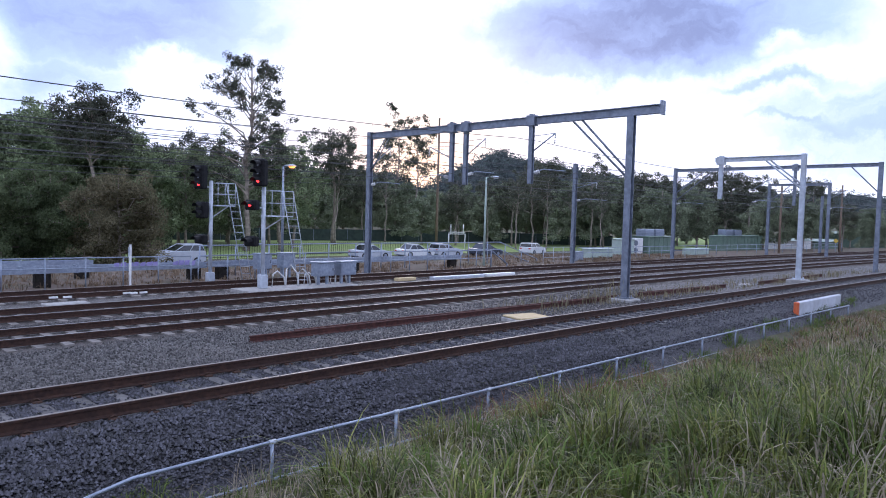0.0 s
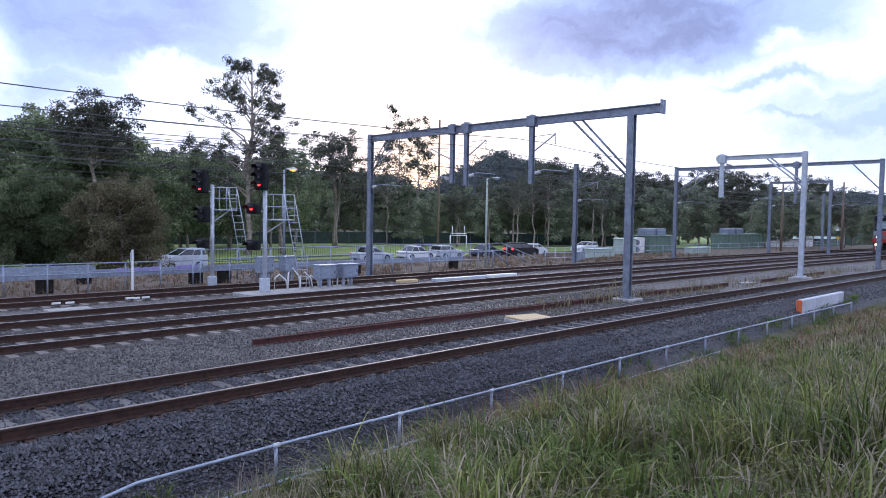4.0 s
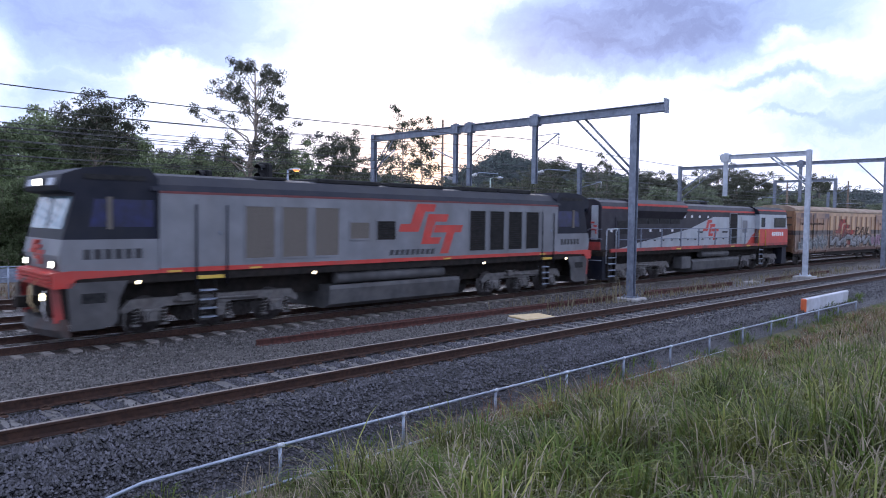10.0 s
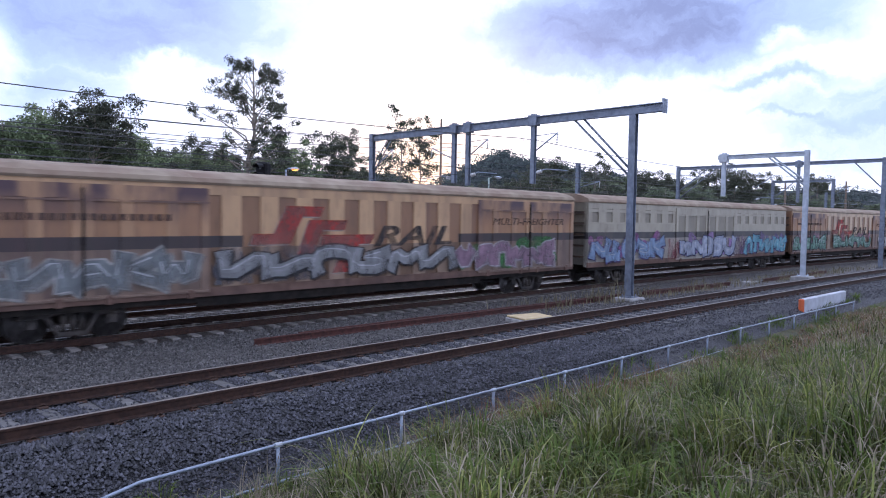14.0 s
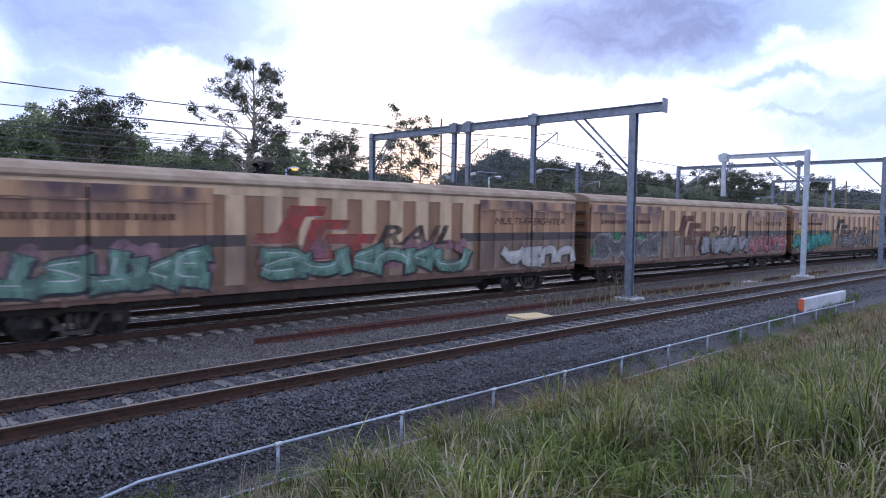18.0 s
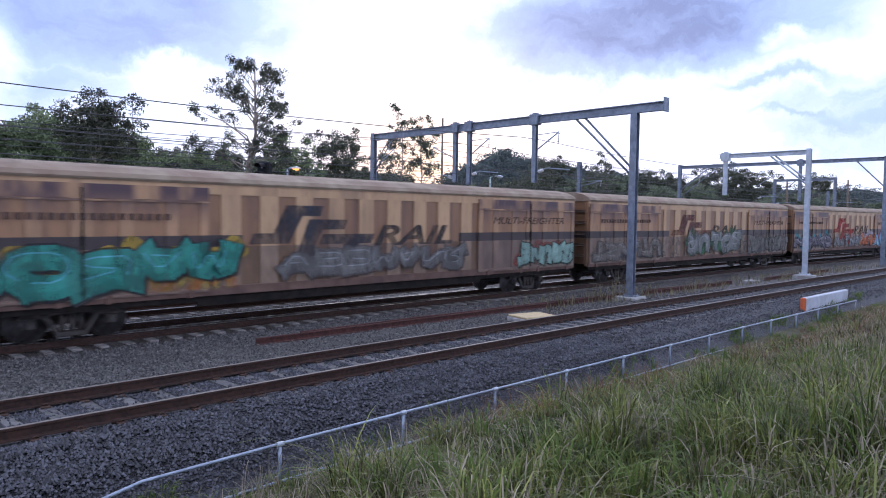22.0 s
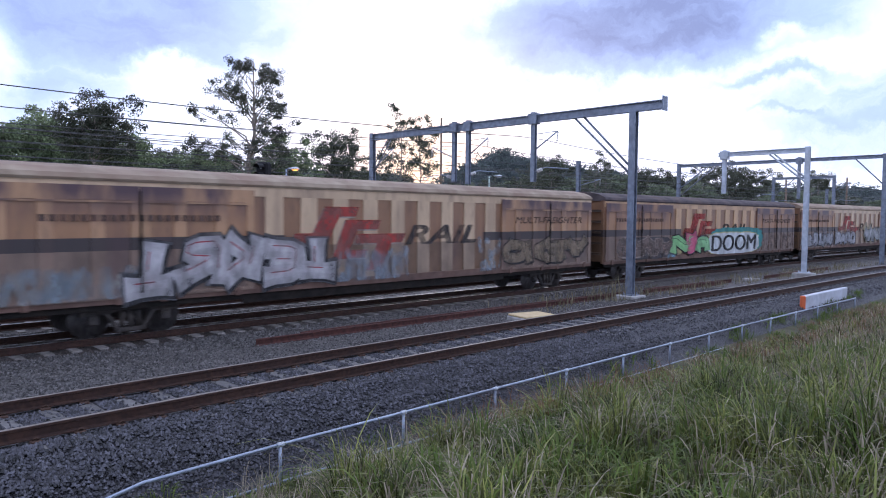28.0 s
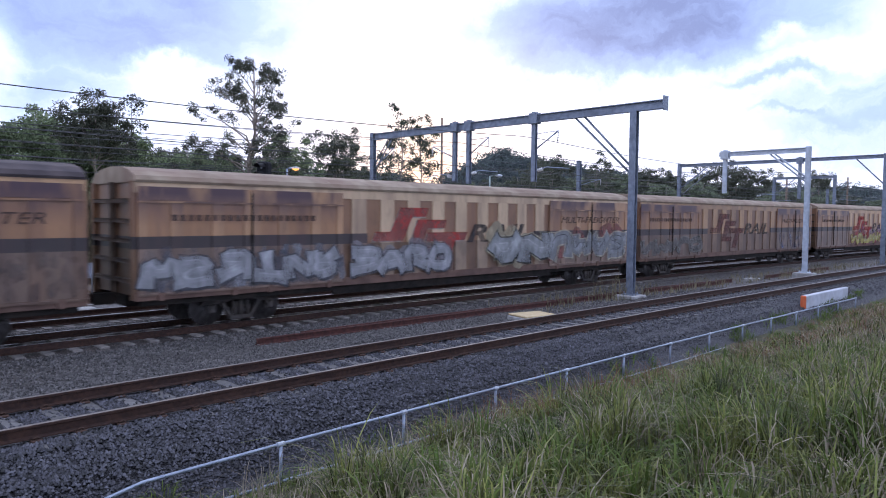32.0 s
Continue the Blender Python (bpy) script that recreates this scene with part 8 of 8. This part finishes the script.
            for x0, x1 in ((0.92, 1.3), (1.44, 2.38)):
                hull("side_window", [(fx(x0), 2.72), (fx(x1), 2.72), (fx(x1), 3.38), (fx(x0) + (0.12 * sgn if x0 < 1.2 else 0), 3.38)], ys[0], ys[1], M["window_blue"], c, "dark blue side window")
        # nose: red slatted bumper, pilot, coupler
        hull("bumper", [(fx(0.14), 1.3), (fx(0.12), 1.66), (fx(0.5), 1.7), (fx(2.5), 1.64), (fx(2.5), 1.56), (fx(0.62), 1.5), (fx(0.5), 1.3)], -1.4, 1.4, M["loco_red"], t, "red slatted front bumper")
        for z in (1.36, 1.44, 1.52, 1.6):
            hull("bumper_slat", [(fx(0.06), z), (fx(0.14), z), (fx(0.14), z + 0.035), (fx(0.06), z + 0.035)], -1.25, 1.25, M["loco_red"])
        hull("buffer_beam", [(fx(0.5), 0.5), (fx(0.45), 1.3), (fx(0.95), 1.3), (fx(0.8), 0.5)], -1.3, 1.3, M["frame_dark"], t)
        bm = bmesh.new()
        rows = []
        for k in range(13):
            yy = -1.36 + 2.72 * k / 12
            bow = 0.3 * (1 - (yy / 1.36) ** 2)
            rows.append([bm.verts.new((F(fx(x - bow)), yy, z)) for x, z in ((0.36, 0.16), (0.26, 0.34), (0.34, 0.58), (0.44, 0.58), (0.5, 0.16))])
        for r0, r1 in zip(rows, rows[1:]):
            for i in range(5):
                bm.faces.new((r0[i], r0[(i + 1) % 5], r1[(i + 1) % 5], r1[i]))
        bm.faces.new(rows[0])
        bm.faces.new(list(reversed(rows[-1])))
        part("pilot", bm, M["pilot"], t, "bowed rust-stained pilot plough")
        for yy in (-1.26, 1.18):
            hull("pilot_bracket", [(fx(0.2), 0.5), (fx(0.12), 1.34), (fx(0.3), 1.34), (fx(0.4), 0.5)], yy, yy + 0.05, M["red_grimy"])
        hull("coupler", [(fx(-0.28), 0.8), (fx(0.3), 0.8), (fx(0.3), 1.05), (fx(-0.28), 1.05)], -0.13, 0.13, M["frame_dark"])
        for yy in (-0.45, 0.42, 0.6):
            bm = bmesh.new()
            tube(bm, [(F(fx(0.12)), yy, 1.5), (F(fx(-0.08)), yy * 1.05, 1.3), (F(fx(-0.1)), yy * 1.1, 0.95), (F(fx(0.05)), yy * 1.12, 0.7)], 0.028, 6)
            part("brake_hose", bm, M["yellow_lid" if yy == -0.45 else "sleeper"], t)
        for yy in (-1.05, 1.05):
            bm = bmesh.new()
            tube(bm, [(F(fx(0.1)), yy, 0.55), (F(fx(0.02)), yy, 0.8), (F(fx(0.06)), yy, 1.25)], 0.02, 6)
            part("grab_iron", bm, M["white"], t)
        ax = (-sgn, 0, 0.0)
        on = M["lamp_white"] if e == 0 else M["cab_glass"]
        for yy, r in ((-0.16, 0.085), (0.16, 0.085)):
            lamp(t, F(fx(0.27)), yy, 3.76, ax, r, on)
        for yy in (-0.78, 0.78):
            hull("number_box", [(fx(0.25), 3.68), (fx(0.3), 3.85), (fx(0.4), 3.85), (fx(0.36), 3.68)], yy - 0.2, yy + 0.2, M["pale_steel"], c)
        for yy in (-1.0, 1.0):
            lamp(t, F(fx(0.26)), yy, 1.84, ax, 0.085, on, "marker_lamp")
            lamp(t, F(fx(0.08)), yy, 1.1, ax, 0.1, M["lamp_warm"] if e == 0 else M["cab_glass"], "ditch_lamp")
        if e == 0:
            # emblem on the nose
            bm = bmesh.new()
            for shape in ([(0, .45), (.03, .6), (.17, .6), (.27, 1), (.56, 1), (.53, .85), (.39, .85), (.29, .45)], [(.33, .2), (.44, .8), (.76, .8), (.73, .65), (.55, .65), (.47, .33), (.64, .33), (.61, .2)], [(.52, .43), (.55, .58), (1.0, .58), (.97, .43), (.86, .43), (.76, 0), (.63, 0), (.73, .43)]):
                rows = [[bm.verts.new((F(fx(x)), 0.8 - u * 1.05, 1.8 + v * 0.58)) for u, v in shape] for x in (0.24, 0.34)]
                bm.faces.new(rows[0])
                bm.faces.new(list(reversed(rows[1])))
                for i in range(8):
                    bm.faces.new((rows[0][i], rows[1][i], rows[1][(i + 1) % 8], rows[0][(i + 1) % 8]))
            part("emblem", bm, M["loco_red"], t, "red slanted bar emblem")
        xs = 0.72 if e == 0 else 21.9 - 2.2
        bars(F(xs), 1.95, 0.24, 1.42, 6, M["number_dark"], c, -1.38, "number_marking")
        # cab entrance with handrails and steps
        dx0, dx1 = (3.5, 4.22) if e == 0 else (18.35, 19.0)
        for yy in (-Y, Y):
            y0, y1 = (yy - 0.01, yy + 0.02) if yy < 0 else (yy - 0.02, yy + 0.01)
            d = hull("cab_door", [(dx0, 1.7), (dx1, 1.7), (dx1, 3.45), (dx0, 3.45)], y0, y1, M["silver_paint"])
            bm = bmesh.new()
            yo = yy - 0.05 if yy < 0 else yy + 0.05
            for xx in (dx0 - 0.06, dx1 + 0.08):
                tube(bm, [(F(xx), yo, 1.2), (F(xx), yo, 3.3)], 0.022, 6)
            part("handrail", bm, M["charcoal"], t)
            bm = bmesh.new()
            tube(bm, [(F(dx1 - 0.12), yo, 2.5), (F(dx1 - 0.12), yo, 2.62)], 0.02, 5)
            part("door_handle", bm, M["galv"], d)
        ladder_steps(t, F((dx0 + dx1) / 2 - 0.1), -Y - 0.02, [0.35, 0.58, 0.82, 1.06])
        hull("step_plate", [(dx0, 1.36), (dx1, 1.36), (dx1, 1.45), (dx0, 1.45)], -Y - 0.02, -Y + 0.1, M["yellow_mark"])
        # skirt behind the pilot
        for ya, yb in ((-1.4, -1.34), (1.34, 1.4)):
            hull("skirt", [(fx(0.5), 0.3), (fx(0.42), 1.42), (fx(1.75), 1.42), (fx(1.55), 1.0), (fx(1.5), 0.42), (fx(1.2), 0.3)], ya, yb, M["tank"], t, "grey side skirt with a dark patch for its hand hole")
        # dark patch on the uncut plate stands in for the shaded hole
        hull("skirt_opening", [(fx(0.72), 0.92), (fx(0.72), 1.16), (fx(1.25), 1.16), (fx(1.25), 0.92)], -1.408, -1.398, M["louvre"])
        hull("cab_divider", [(fx(1.3), 2.66), (fx(1.3), 3.44), (fx(1.42), 3.44), (fx(1.42), 2.66)], -1.36, -1.33, M["mesh_grille"], c)
        hull("cab_visor", [(fx(0.8), 3.84), (fx(0.8), 3.96), (fx(2.2), 3.96), (fx(2.2), 3.84)], -1.36, -1.3, M["louvre"], c)
    for x0, x1 in ((4.87, 5.75), (6.04, 6.86), (7.15, 8.0)):
        grille(t, F(x0), F(x1), 1.86, 3.28, -Y, False)
    grille(t, F(8.45), F(9.2), 2.35, 2.85, -Y, False)
    grille(t, F(9.52), F(10.3), 2.3, 2.9, -Y, True)
    for x0, x1 in ((13.93, 14.77), (15.04, 15.86), (16.14, 16.96), (17.24, 18.06)):
        grille(t, F(x0), F(x1), 1.84, 3.3, -Y, True)
    emblem(F(10.45), 1.78, 3.1, 1.72, M["loco_red"], t, -Y - 0.002)
    bars(F(10.05), 1.78, 0.18, 2.1, 9, M["number_dark"], t, -Y - 0.002, "small_marking", 0.05)
    for x in (2.7, 5.0, 12.6, 18.2):
        hull("yellow_tab", [(x, 1.57), (x + 0.35, 1.57), (x + 0.35, 1.62), (x, 1.62)], -Y - 0.012, -Y - 0.004, M["yellow_mark"])
    # tank, reservoirs, jacking pads
    bm = bmesh.new()
    sweep(bm, [(-1.3, 0.92), (-1.36, 0.8), (-1.3, 0.34), (-1.0, 0.2), (1.0, 0.2), (1.3, 0.34), (1.36, 0.8), (1.3, 0.92)], [(Vector((F(7.75), 0, 0)), Vector((0, 1, 0))), (Vector((F(13.5), 0, 0)), Vector((0, 1, 0)))])
    part("fuel_tank", bm, M["tank"], t)
    for y in (-1.15, 1.15):
        bm = bmesh.new()
        disc(bm, (F(8.05), y, 1.14), (1, 0, 0), 0.19, 4.7, 14)
        part("air_reservoir", bm, M["tank"], t)
    for x in (1.95, 7.1, 14.7, 20.0):
        lamp(t, F(x), -1.4, 1.38, (0, -1, -0.3), 0.05, M["lamp_warm"], "step_lamp")
    loco_bogie(t, (F(2.35), F(4.15), F(5.95)), s9)
    loco_bogie(t, (F(15.6), F(17.4), F(19.2)), s9)
    return t, s9


def hood_loco():
    """The second locomotive, hood end leading, its cab at the tail; x runs from the hood end."""
    s9 = 50.92
    t = thing("locomotive", "navy and white hood diesel locomotive with a red cab side", "locomotive")
    F = lambda x: x * 1.015 - 11.06
    H = 1.12          # half the hood's width
    Y = 1.42
    def hull(name, outline, y0, y1, material, parent=t, label=""):
        bm = bmesh.new()
        prism(bm, [(F(x), z) for x, z in outline], y0, y1)
        return part(name, bm, material, parent, label)
    hull("frame", [(0.0, 1.34), (21.8, 1.34), (21.8, 1.56), (0.0, 1.56)], -1.36, 1.36, M["frame_dark"])
    hull("underbody", [(0.8, 0.72), (21.0, 0.72), (21.0, 1.34), (0.8, 1.34)], -0.75, 0.75, M["frame_dark"])
    for y0, y1 in ((-Y - 0.02, -Y + 0.04), (Y - 0.04, Y + 0.02)):
        hull("walkway_edge", [(0.5, 1.52), (21.6, 1.52), (21.6, 1.68), (0.5, 1.68)], y0, y1, M["red_grimy"])
    hull("walkway", [(0.1, 1.56), (21.6, 1.56), (21.6, 1.62), (0.1, 1.62)], -1.38, 1.38, M["frame_dark"])
    # hood with rounded shoulders
    bm = bmesh.new()
    prof = [(-H, 1.62), (-H, 3.62), (-1.0, 3.86), (-0.7, 3.98), (0.7, 3.98), (1.0, 3.86), (H, 3.62), (H, 1.62)]
    sweep(bm, prof, [(Vector((F(0.15), 0, 0)), Vector((0, 1, 0))), (Vector((F(17.2), 0, 0)), Vector((0, 1, 0)))])
    part("hood", bm, M["loco_navy"], t)
    bm = bmesh.new()
    box(bm, F(7.8), F(16.9), -H - 0.012, -H + 0.01, 3.56, 3.66)
    box(bm, F(0.2), F(2.7), -H - 0.012, -H + 0.01, 3.56, 3.66)
    part("red_roof_line", bm, M["loco_red"], t)
    # flared radiators
    bm = bmesh.new()
    prof = [(-H, 3.1), (-1.4, 3.5), (-1.4, 3.84), (-1.15, 4.05), (1.15, 4.05), (1.4, 3.84), (1.4, 3.5), (H, 3.1)]
    sweep(bm, prof, [(Vector((F(2.74), 0, 0)), Vector((0, 1, 0))), (Vector((F(7.75), 0, 0)), Vector((0, 1, 0)))])
    part("radiator_cowl", bm, M["loco_navy"], t)
    bm = bmesh.new()
    box(bm, F(2.76), F(7.73), -1.415, -1.39, 3.74, 3.84)
    part("red_cowl_line", bm, M["loco_red"], t)
    for i in range(4):
        x0 = 3.1 + i * 1.12
        bm = bmesh.new()
        box(bm, F(x0), F(x0 + 1.0), -H - 0.02, -H + 0.02, 2.86, 3.24)
        part("radiator_grille", bm, M["louvre"], t)
    bm = bmesh.new()
    box(bm, F(9.0), F(11.0), -0.5, 0.5, 3.95, 4.12, 0.04)
    disc(bm, (F(12.2), 0, 3.95), (0, 0, 1), 0.3, 0.25, 14)
    part("exhaust", bm, M["louvre"], t)
    # white sweep along the hood
    hull("white_sweep", [(1.7, 1.66), (13.4, 1.66), (13.4, 3.28), (11.4, 3.28), (10.2, 3.0), (8.6, 2.6), (6.0, 2.25), (3.4, 1.92)], -H - 0.008, -H + 0.004, M["loco_white"], t, "white sweep on the navy hood")
    hull("white_side", [(14.55, 1.66), (17.05, 1.66), (17.05, 3.42), (14.55, 3.42)], -H - 0.008, -H + 0.004, M["loco_white"])
    hull("red_sweep", [(15.9, 1.66), (18.7, 1.66), (18.7, 2.5), (17.4, 2.46), (16.7, 2.2)], -H - 0.014, -H + 0.002, M["loco_red"])
    emblem(F(10.1), 1.95, 2.0, 1.15, M["loco_red"], t, -H - 0.01)
    hull("dark_dash", [(9.5, 2.36), (10.1, 2.36), (10.1, 2.46), (9.5, 2.46)], -H - 0.012, -H - 0.008, M["number_dark"])
    hull("dark_dash", [(12.5, 2.36), (13.2, 2.36), (13.2, 2.46), (12.5, 2.46)], -H - 0.012, -H - 0.008, M["number_dark"])
    grille(t, F(13.5), F(14.45), 1.7, 3.5, -H, True)
    # hood doors, with latches and hatch lines
    for x0, x1, z0, z1, k in ((1.3, 2.5, 1.8, 3.2, "loco_navy"), (15.05, 16.0, 1.8, 3.3, "loco_white")):
        d = hull("hood_door", [(x0, z0), (x1, z0), (x1, z1), (x0, z1)], -H - 0.03, -H, M[k])
        hull("door_panel", [(x0 + 0.15, z0 + 0.55), (x1 - 0.15, z0 + 0.55), (x1 - 0.15, z1 - 0.2), (x0 + 0.15, z1 - 0.2)], -H - 0.045, -H - 0.03, M["silver_paint"] if k == "loco_white" else M["louvre"], d)
    for i in range(11):
        x = 4.0 + i * 0.86
        hull("latch", [(x, 1.98), (x + 0.13, 1.98), (x + 0.13, 2.05), (x, 2.05)], -H - 0.03, -H, M["number_dark"])
    for x in (0.9, 4.4, 5.4, 6.6, 7.9, 8.7, 9.6, 10.6):
        hull("sign_plate", [(x, 2.45 if x < 7 else 3.2), (x + 0.16, 2.45 if x < 7 else 3.2), (x + 0.16, 2.58 if x < 7 else 3.34), (x, 2.58 if x < 7 else 3.34)], -H - 0.02, -H, M["white"])
    # hood end facing the leader
    bm = bmesh.new()
    box(bm, F(0.1), F(0.16), -0.95, -0.6, 2.1, 3.7, 0.01)
    e = part("end_plate", bm, M["loco_white"], t, "white strip on the hood end")
    bm = bmesh.new()
    for y0, y1, z0, z1 in ((-0.8, -0.6, 2.86, 2.94), (-0.94, -0.74, 2.7, 2.78), (-0.82, -0.62, 2.54, 2.62), (-0.9, -0.84, 2.38, 2.6)):
        box(bm, F(0.07), F(0.1), y0, y1, z0, z1)
    part("end_emblem", bm, M["loco_red"], e)
    hull("end_band", [(0.09, 1.62), (0.09, 2.0), (0.15, 2.0), (0.15, 1.62)], -1.1, 1.1, M["red_grimy"])
    for yy in (-0.62, -0.4, 0.4, 0.62):
        bm = bmesh.new()
        tube(bm, [(F(0.1), yy, 1.4), (F(-0.14), yy * 1.05, 1.2), (F(-0.2), yy * 1.1, 0.85), (F(-0.05), yy * 1.1, 0.62)], 0.028, 6)
        part("brake_hose", bm, M["frame_dark"], t)
    for z in (1.15, 2.15, 2.6):
        bm = bmesh.new()
        tube(bm, [(F(-0.05), -1.3, z), (F(-0.12), -0.7, z), (F(-0.05), -0.45, z - 0.1)], 0.02, 6)
        part("end_handrail", bm, M["mast"], t)
    for yy in (-0.25, 0.25):
        lamp(t, F(0.13), yy, 3.5, (-1, 0, 0), 0.1, M["cab_glass"])
    # cab
    c = hull("cab", [(17.05, 1.62), (21.55, 1.62), (21.55, 2.62), (21.3, 3.5), (17.05, 3.5)], -Y, Y, M["loco_white"])
    hull("cab_lower", [(17.05, 1.62), (21.62, 1.62), (21.62, 2.58), (17.05, 2.58)], -Y - 0.006, Y + 0.006, M["loco_red"], c, "faded red lower cab side")
    bm = bmesh.new()
    prof = [(-Y, 3.5), (-1.3, 3.78), (-0.9, 3.98), (0.9, 3.98), (1.3, 3.78), (Y, 3.5)]
    sweep(bm, prof, [(Vector((F(17.0), 0, 0)), Vector((0, 1, 0))), (Vector((F(21.45), 0, 0)), Vector((0, 1, 0)))])
    part("cab_roof", bm, M["charcoal"], c)
    bm = bmesh.new()
    box(bm, F(17.0), F(21.46), -1.335, -1.28, 3.72, 3.8)
    part("red_roof_line", bm, M["loco_red"], c)
    for x0, x1, z0, z1 in ((17.35, 17.8, 2.75, 3.25), (19.35, 21.15, 2.72, 3.26)):
        hull("window_frame", [(x0 - 0.05, z0 - 0.05), (x1 + 0.05, z0 - 0.05), (x1 + 0.05, z1 + 0.05), (x0 - 0.05, z1 + 0.05)], -Y - 0.016, -Y, M["charcoal"], c)
        hull("side_window", [(x0, z0), (x1, z0), (x1, z1), (x0, z1)], -Y - 0.022, -Y - 0.01, M["cab_glass"], c)
    bars(F(19.0), 2.12, 0.26, 1.95, 6, M["white"], c, -Y - 0.008)
    hull("end_window", [(21.42, 2.75), (21.36, 3.3), (21.4, 3.3), (21.5, 2.75)], -1.1, 1.1, M["cab_glass"], c)
    hull("pilot", [(21.0, 0.25), (21.1, 1.35), (21.75, 1.35), (21.75, 0.25)], -1.3, 1.3, M["charcoal"])
    hull("pilot", [(0.05, 0.25), (0.05, 1.35), (0.55, 1.35), (0.6, 0.25)], -1.3, 1.3, M["charcoal"])
    hull("coupler", [(-0.4, 0.8), (0.1, 0.8), (0.1, 1.05), (-0.4, 1.05)], -0.13, 0.13, M["frame_dark"])
    hull("coupler", [(21.7, 0.8), (22.2, 0.8), (22.2, 1.05), (21.7, 1.05)], -0.13, 0.13, M["frame_dark"])
    # walkway rails
    rails = [(1.2, 17.0)]
    for x0, x1 in rails:
        for z in (2.1, 2.62):
            bm = bmesh.new()
            tube(bm, [(F(x0), -1.38, z), (F(x1), -1.38, z)], 0.018, 6)
            part("handrail", bm, M["mast"], t)
        x = x0
        while x <= x1 + 0.01:
            bm = bmesh.new()
            box(bm, F(x) - 0.03, F(x) + 0.03, -1.41, -1.36, 1.6, 2.64)
            part("stanchion", bm, M["mast"], t)
            x += 1.98
    for x in (0.25, 1.05):
        bm = bmesh.new()
        tube(bm, [(F(x), -1.36, 1.0), (F(x), -1.36, 2.5), (F(x) + 0.1, -1.36, 2.6), (F(1.2), -1.38, 2.62)], 0.024, 6)
        part("handrail", bm, M["pale_steel"], t)
    for x in (16.9, 17.9):
        bm = bmesh.new()
        tube(bm, [(F(x), -1.46, 1.5), (F(x), -1.46, 2.5)], 0.024, 6)
        part("handrail", bm, M["yellow_mark"], t)
    ladder_steps(t, F(0.65), -1.4, [0.4, 0.68, 0.98, 1.26], 0.6)
    ladder_steps(t, F(17.4), -1.4, [0.4, 0.68, 0.98, 1.26], 0.6)
    for x in (2.1, 6.6, 13.0, 15.2):
        hull("yellow_tab", [(x, 1.53), (x + 0.5, 1.53), (x + 0.5, 1.6), (x, 1.6)], -Y - 0.03, -Y - 0.018, M["yellow_mark"])
    bm = bmesh.new()
    sweep(bm, [(-1.25, 0.92), (-1.36, 0.78), (-1.3, 0.34), (-1.0, 0.2), (1.0, 0.2), (1.3, 0.34), (1.36, 0.78), (1.25, 0.92)], [(Vector((F(8.6), 0, 0)), Vector((0, 1, 0))), (Vector((F(14.4), 0, 0)), Vector((0, 1, 0)))])
    part("fuel_tank", bm, M["tank"], t)
    bm = bmesh.new()
    box(bm, F(7.4), F(8.4), -1.35, -0.8, 0.45, 1.1, 0.04)
    part("battery_box", bm, M["tank"], t)
    bm = bmesh.new()
    disc(bm, (F(9.6), -1.2, 1.16), (1, 0, 0), 0.17, 3.4, 14)
    part("air_reservoir", bm, M["tank"], t)
    loco_bogie(t, (F(1.8), F(3.7), F(5.6)), s9)
    loco_bogie(t, (F(15.7), F(17.7), F(19.7)), s9)
    return t, s9


def travelled(t):
    """How far the train has come since 9 s; it loses a little speed on the way."""
    k = min(1.0, max(0.0, (t - 12.5) / 4.5))
    lag = 0.35 * k * k * (3 - 2 * k)
    return 12.08 * (t - 9) - lag - (0.0527 * (t - 22.5) ** 2 if t > 22.5 else 0.0)


def train_pose(s9, t):
    s = s9 - travelled(t)
    p = main(s, L_T, Z_MAIN)
    return pose(p.x, p.y, p.z, 0, 0, main_turn(s))


VEHICLES = [cab_loco(), hood_loco()] + [boxcar(k) for k in range(13)]


def motions():
    for v, s9 in VEHICLES:
        walk(v, [(t, train_pose(s9, t)) for t in range(0, 33)])
    def on_road(s, l, back):
        p = main(s, l, 0)
        return pose(p.x, p.y, ground_z(p.x, p.y), 0, 0, main_turn(s) + (180 if back else 0))
    walk(DARK_CAR, [(t, on_road(29.0 + 13.65 * (t - 1.4), 43.2, False)) for t in (0, 1, 2, 3, 4, 6, 9, 12, 16, 20, 24, 28, 32)])
    walk(WHITE_CAR, [(t, on_road(41.7 - 13.15 * (t - 7.0), 47.0, True)) for t in (0, 2, 4, 5, 6, 7, 8, 9, 12, 16, 20, 24, 28, 32)])
    # wheels roll without slipping while they are near
    for w, s9, x, r in WHEELS:
        rows, turned, last = [], 0.0, None
        for i in range(0, 32 * FPS + 1):
            t = i / FPS
            s = s9 + x - travelled(t)
            near_by = -8 < s < 60
            if near_by and last is not None:
                turned += (last - s) / r
            if near_by or i in (0, 32 * FPS):
                rows.append((t, Matrix.Translation((x, 0, r)) @ Matrix.Rotation(-turned, 4, "Y")))
            last = s
        walk(w, rows)


motions()
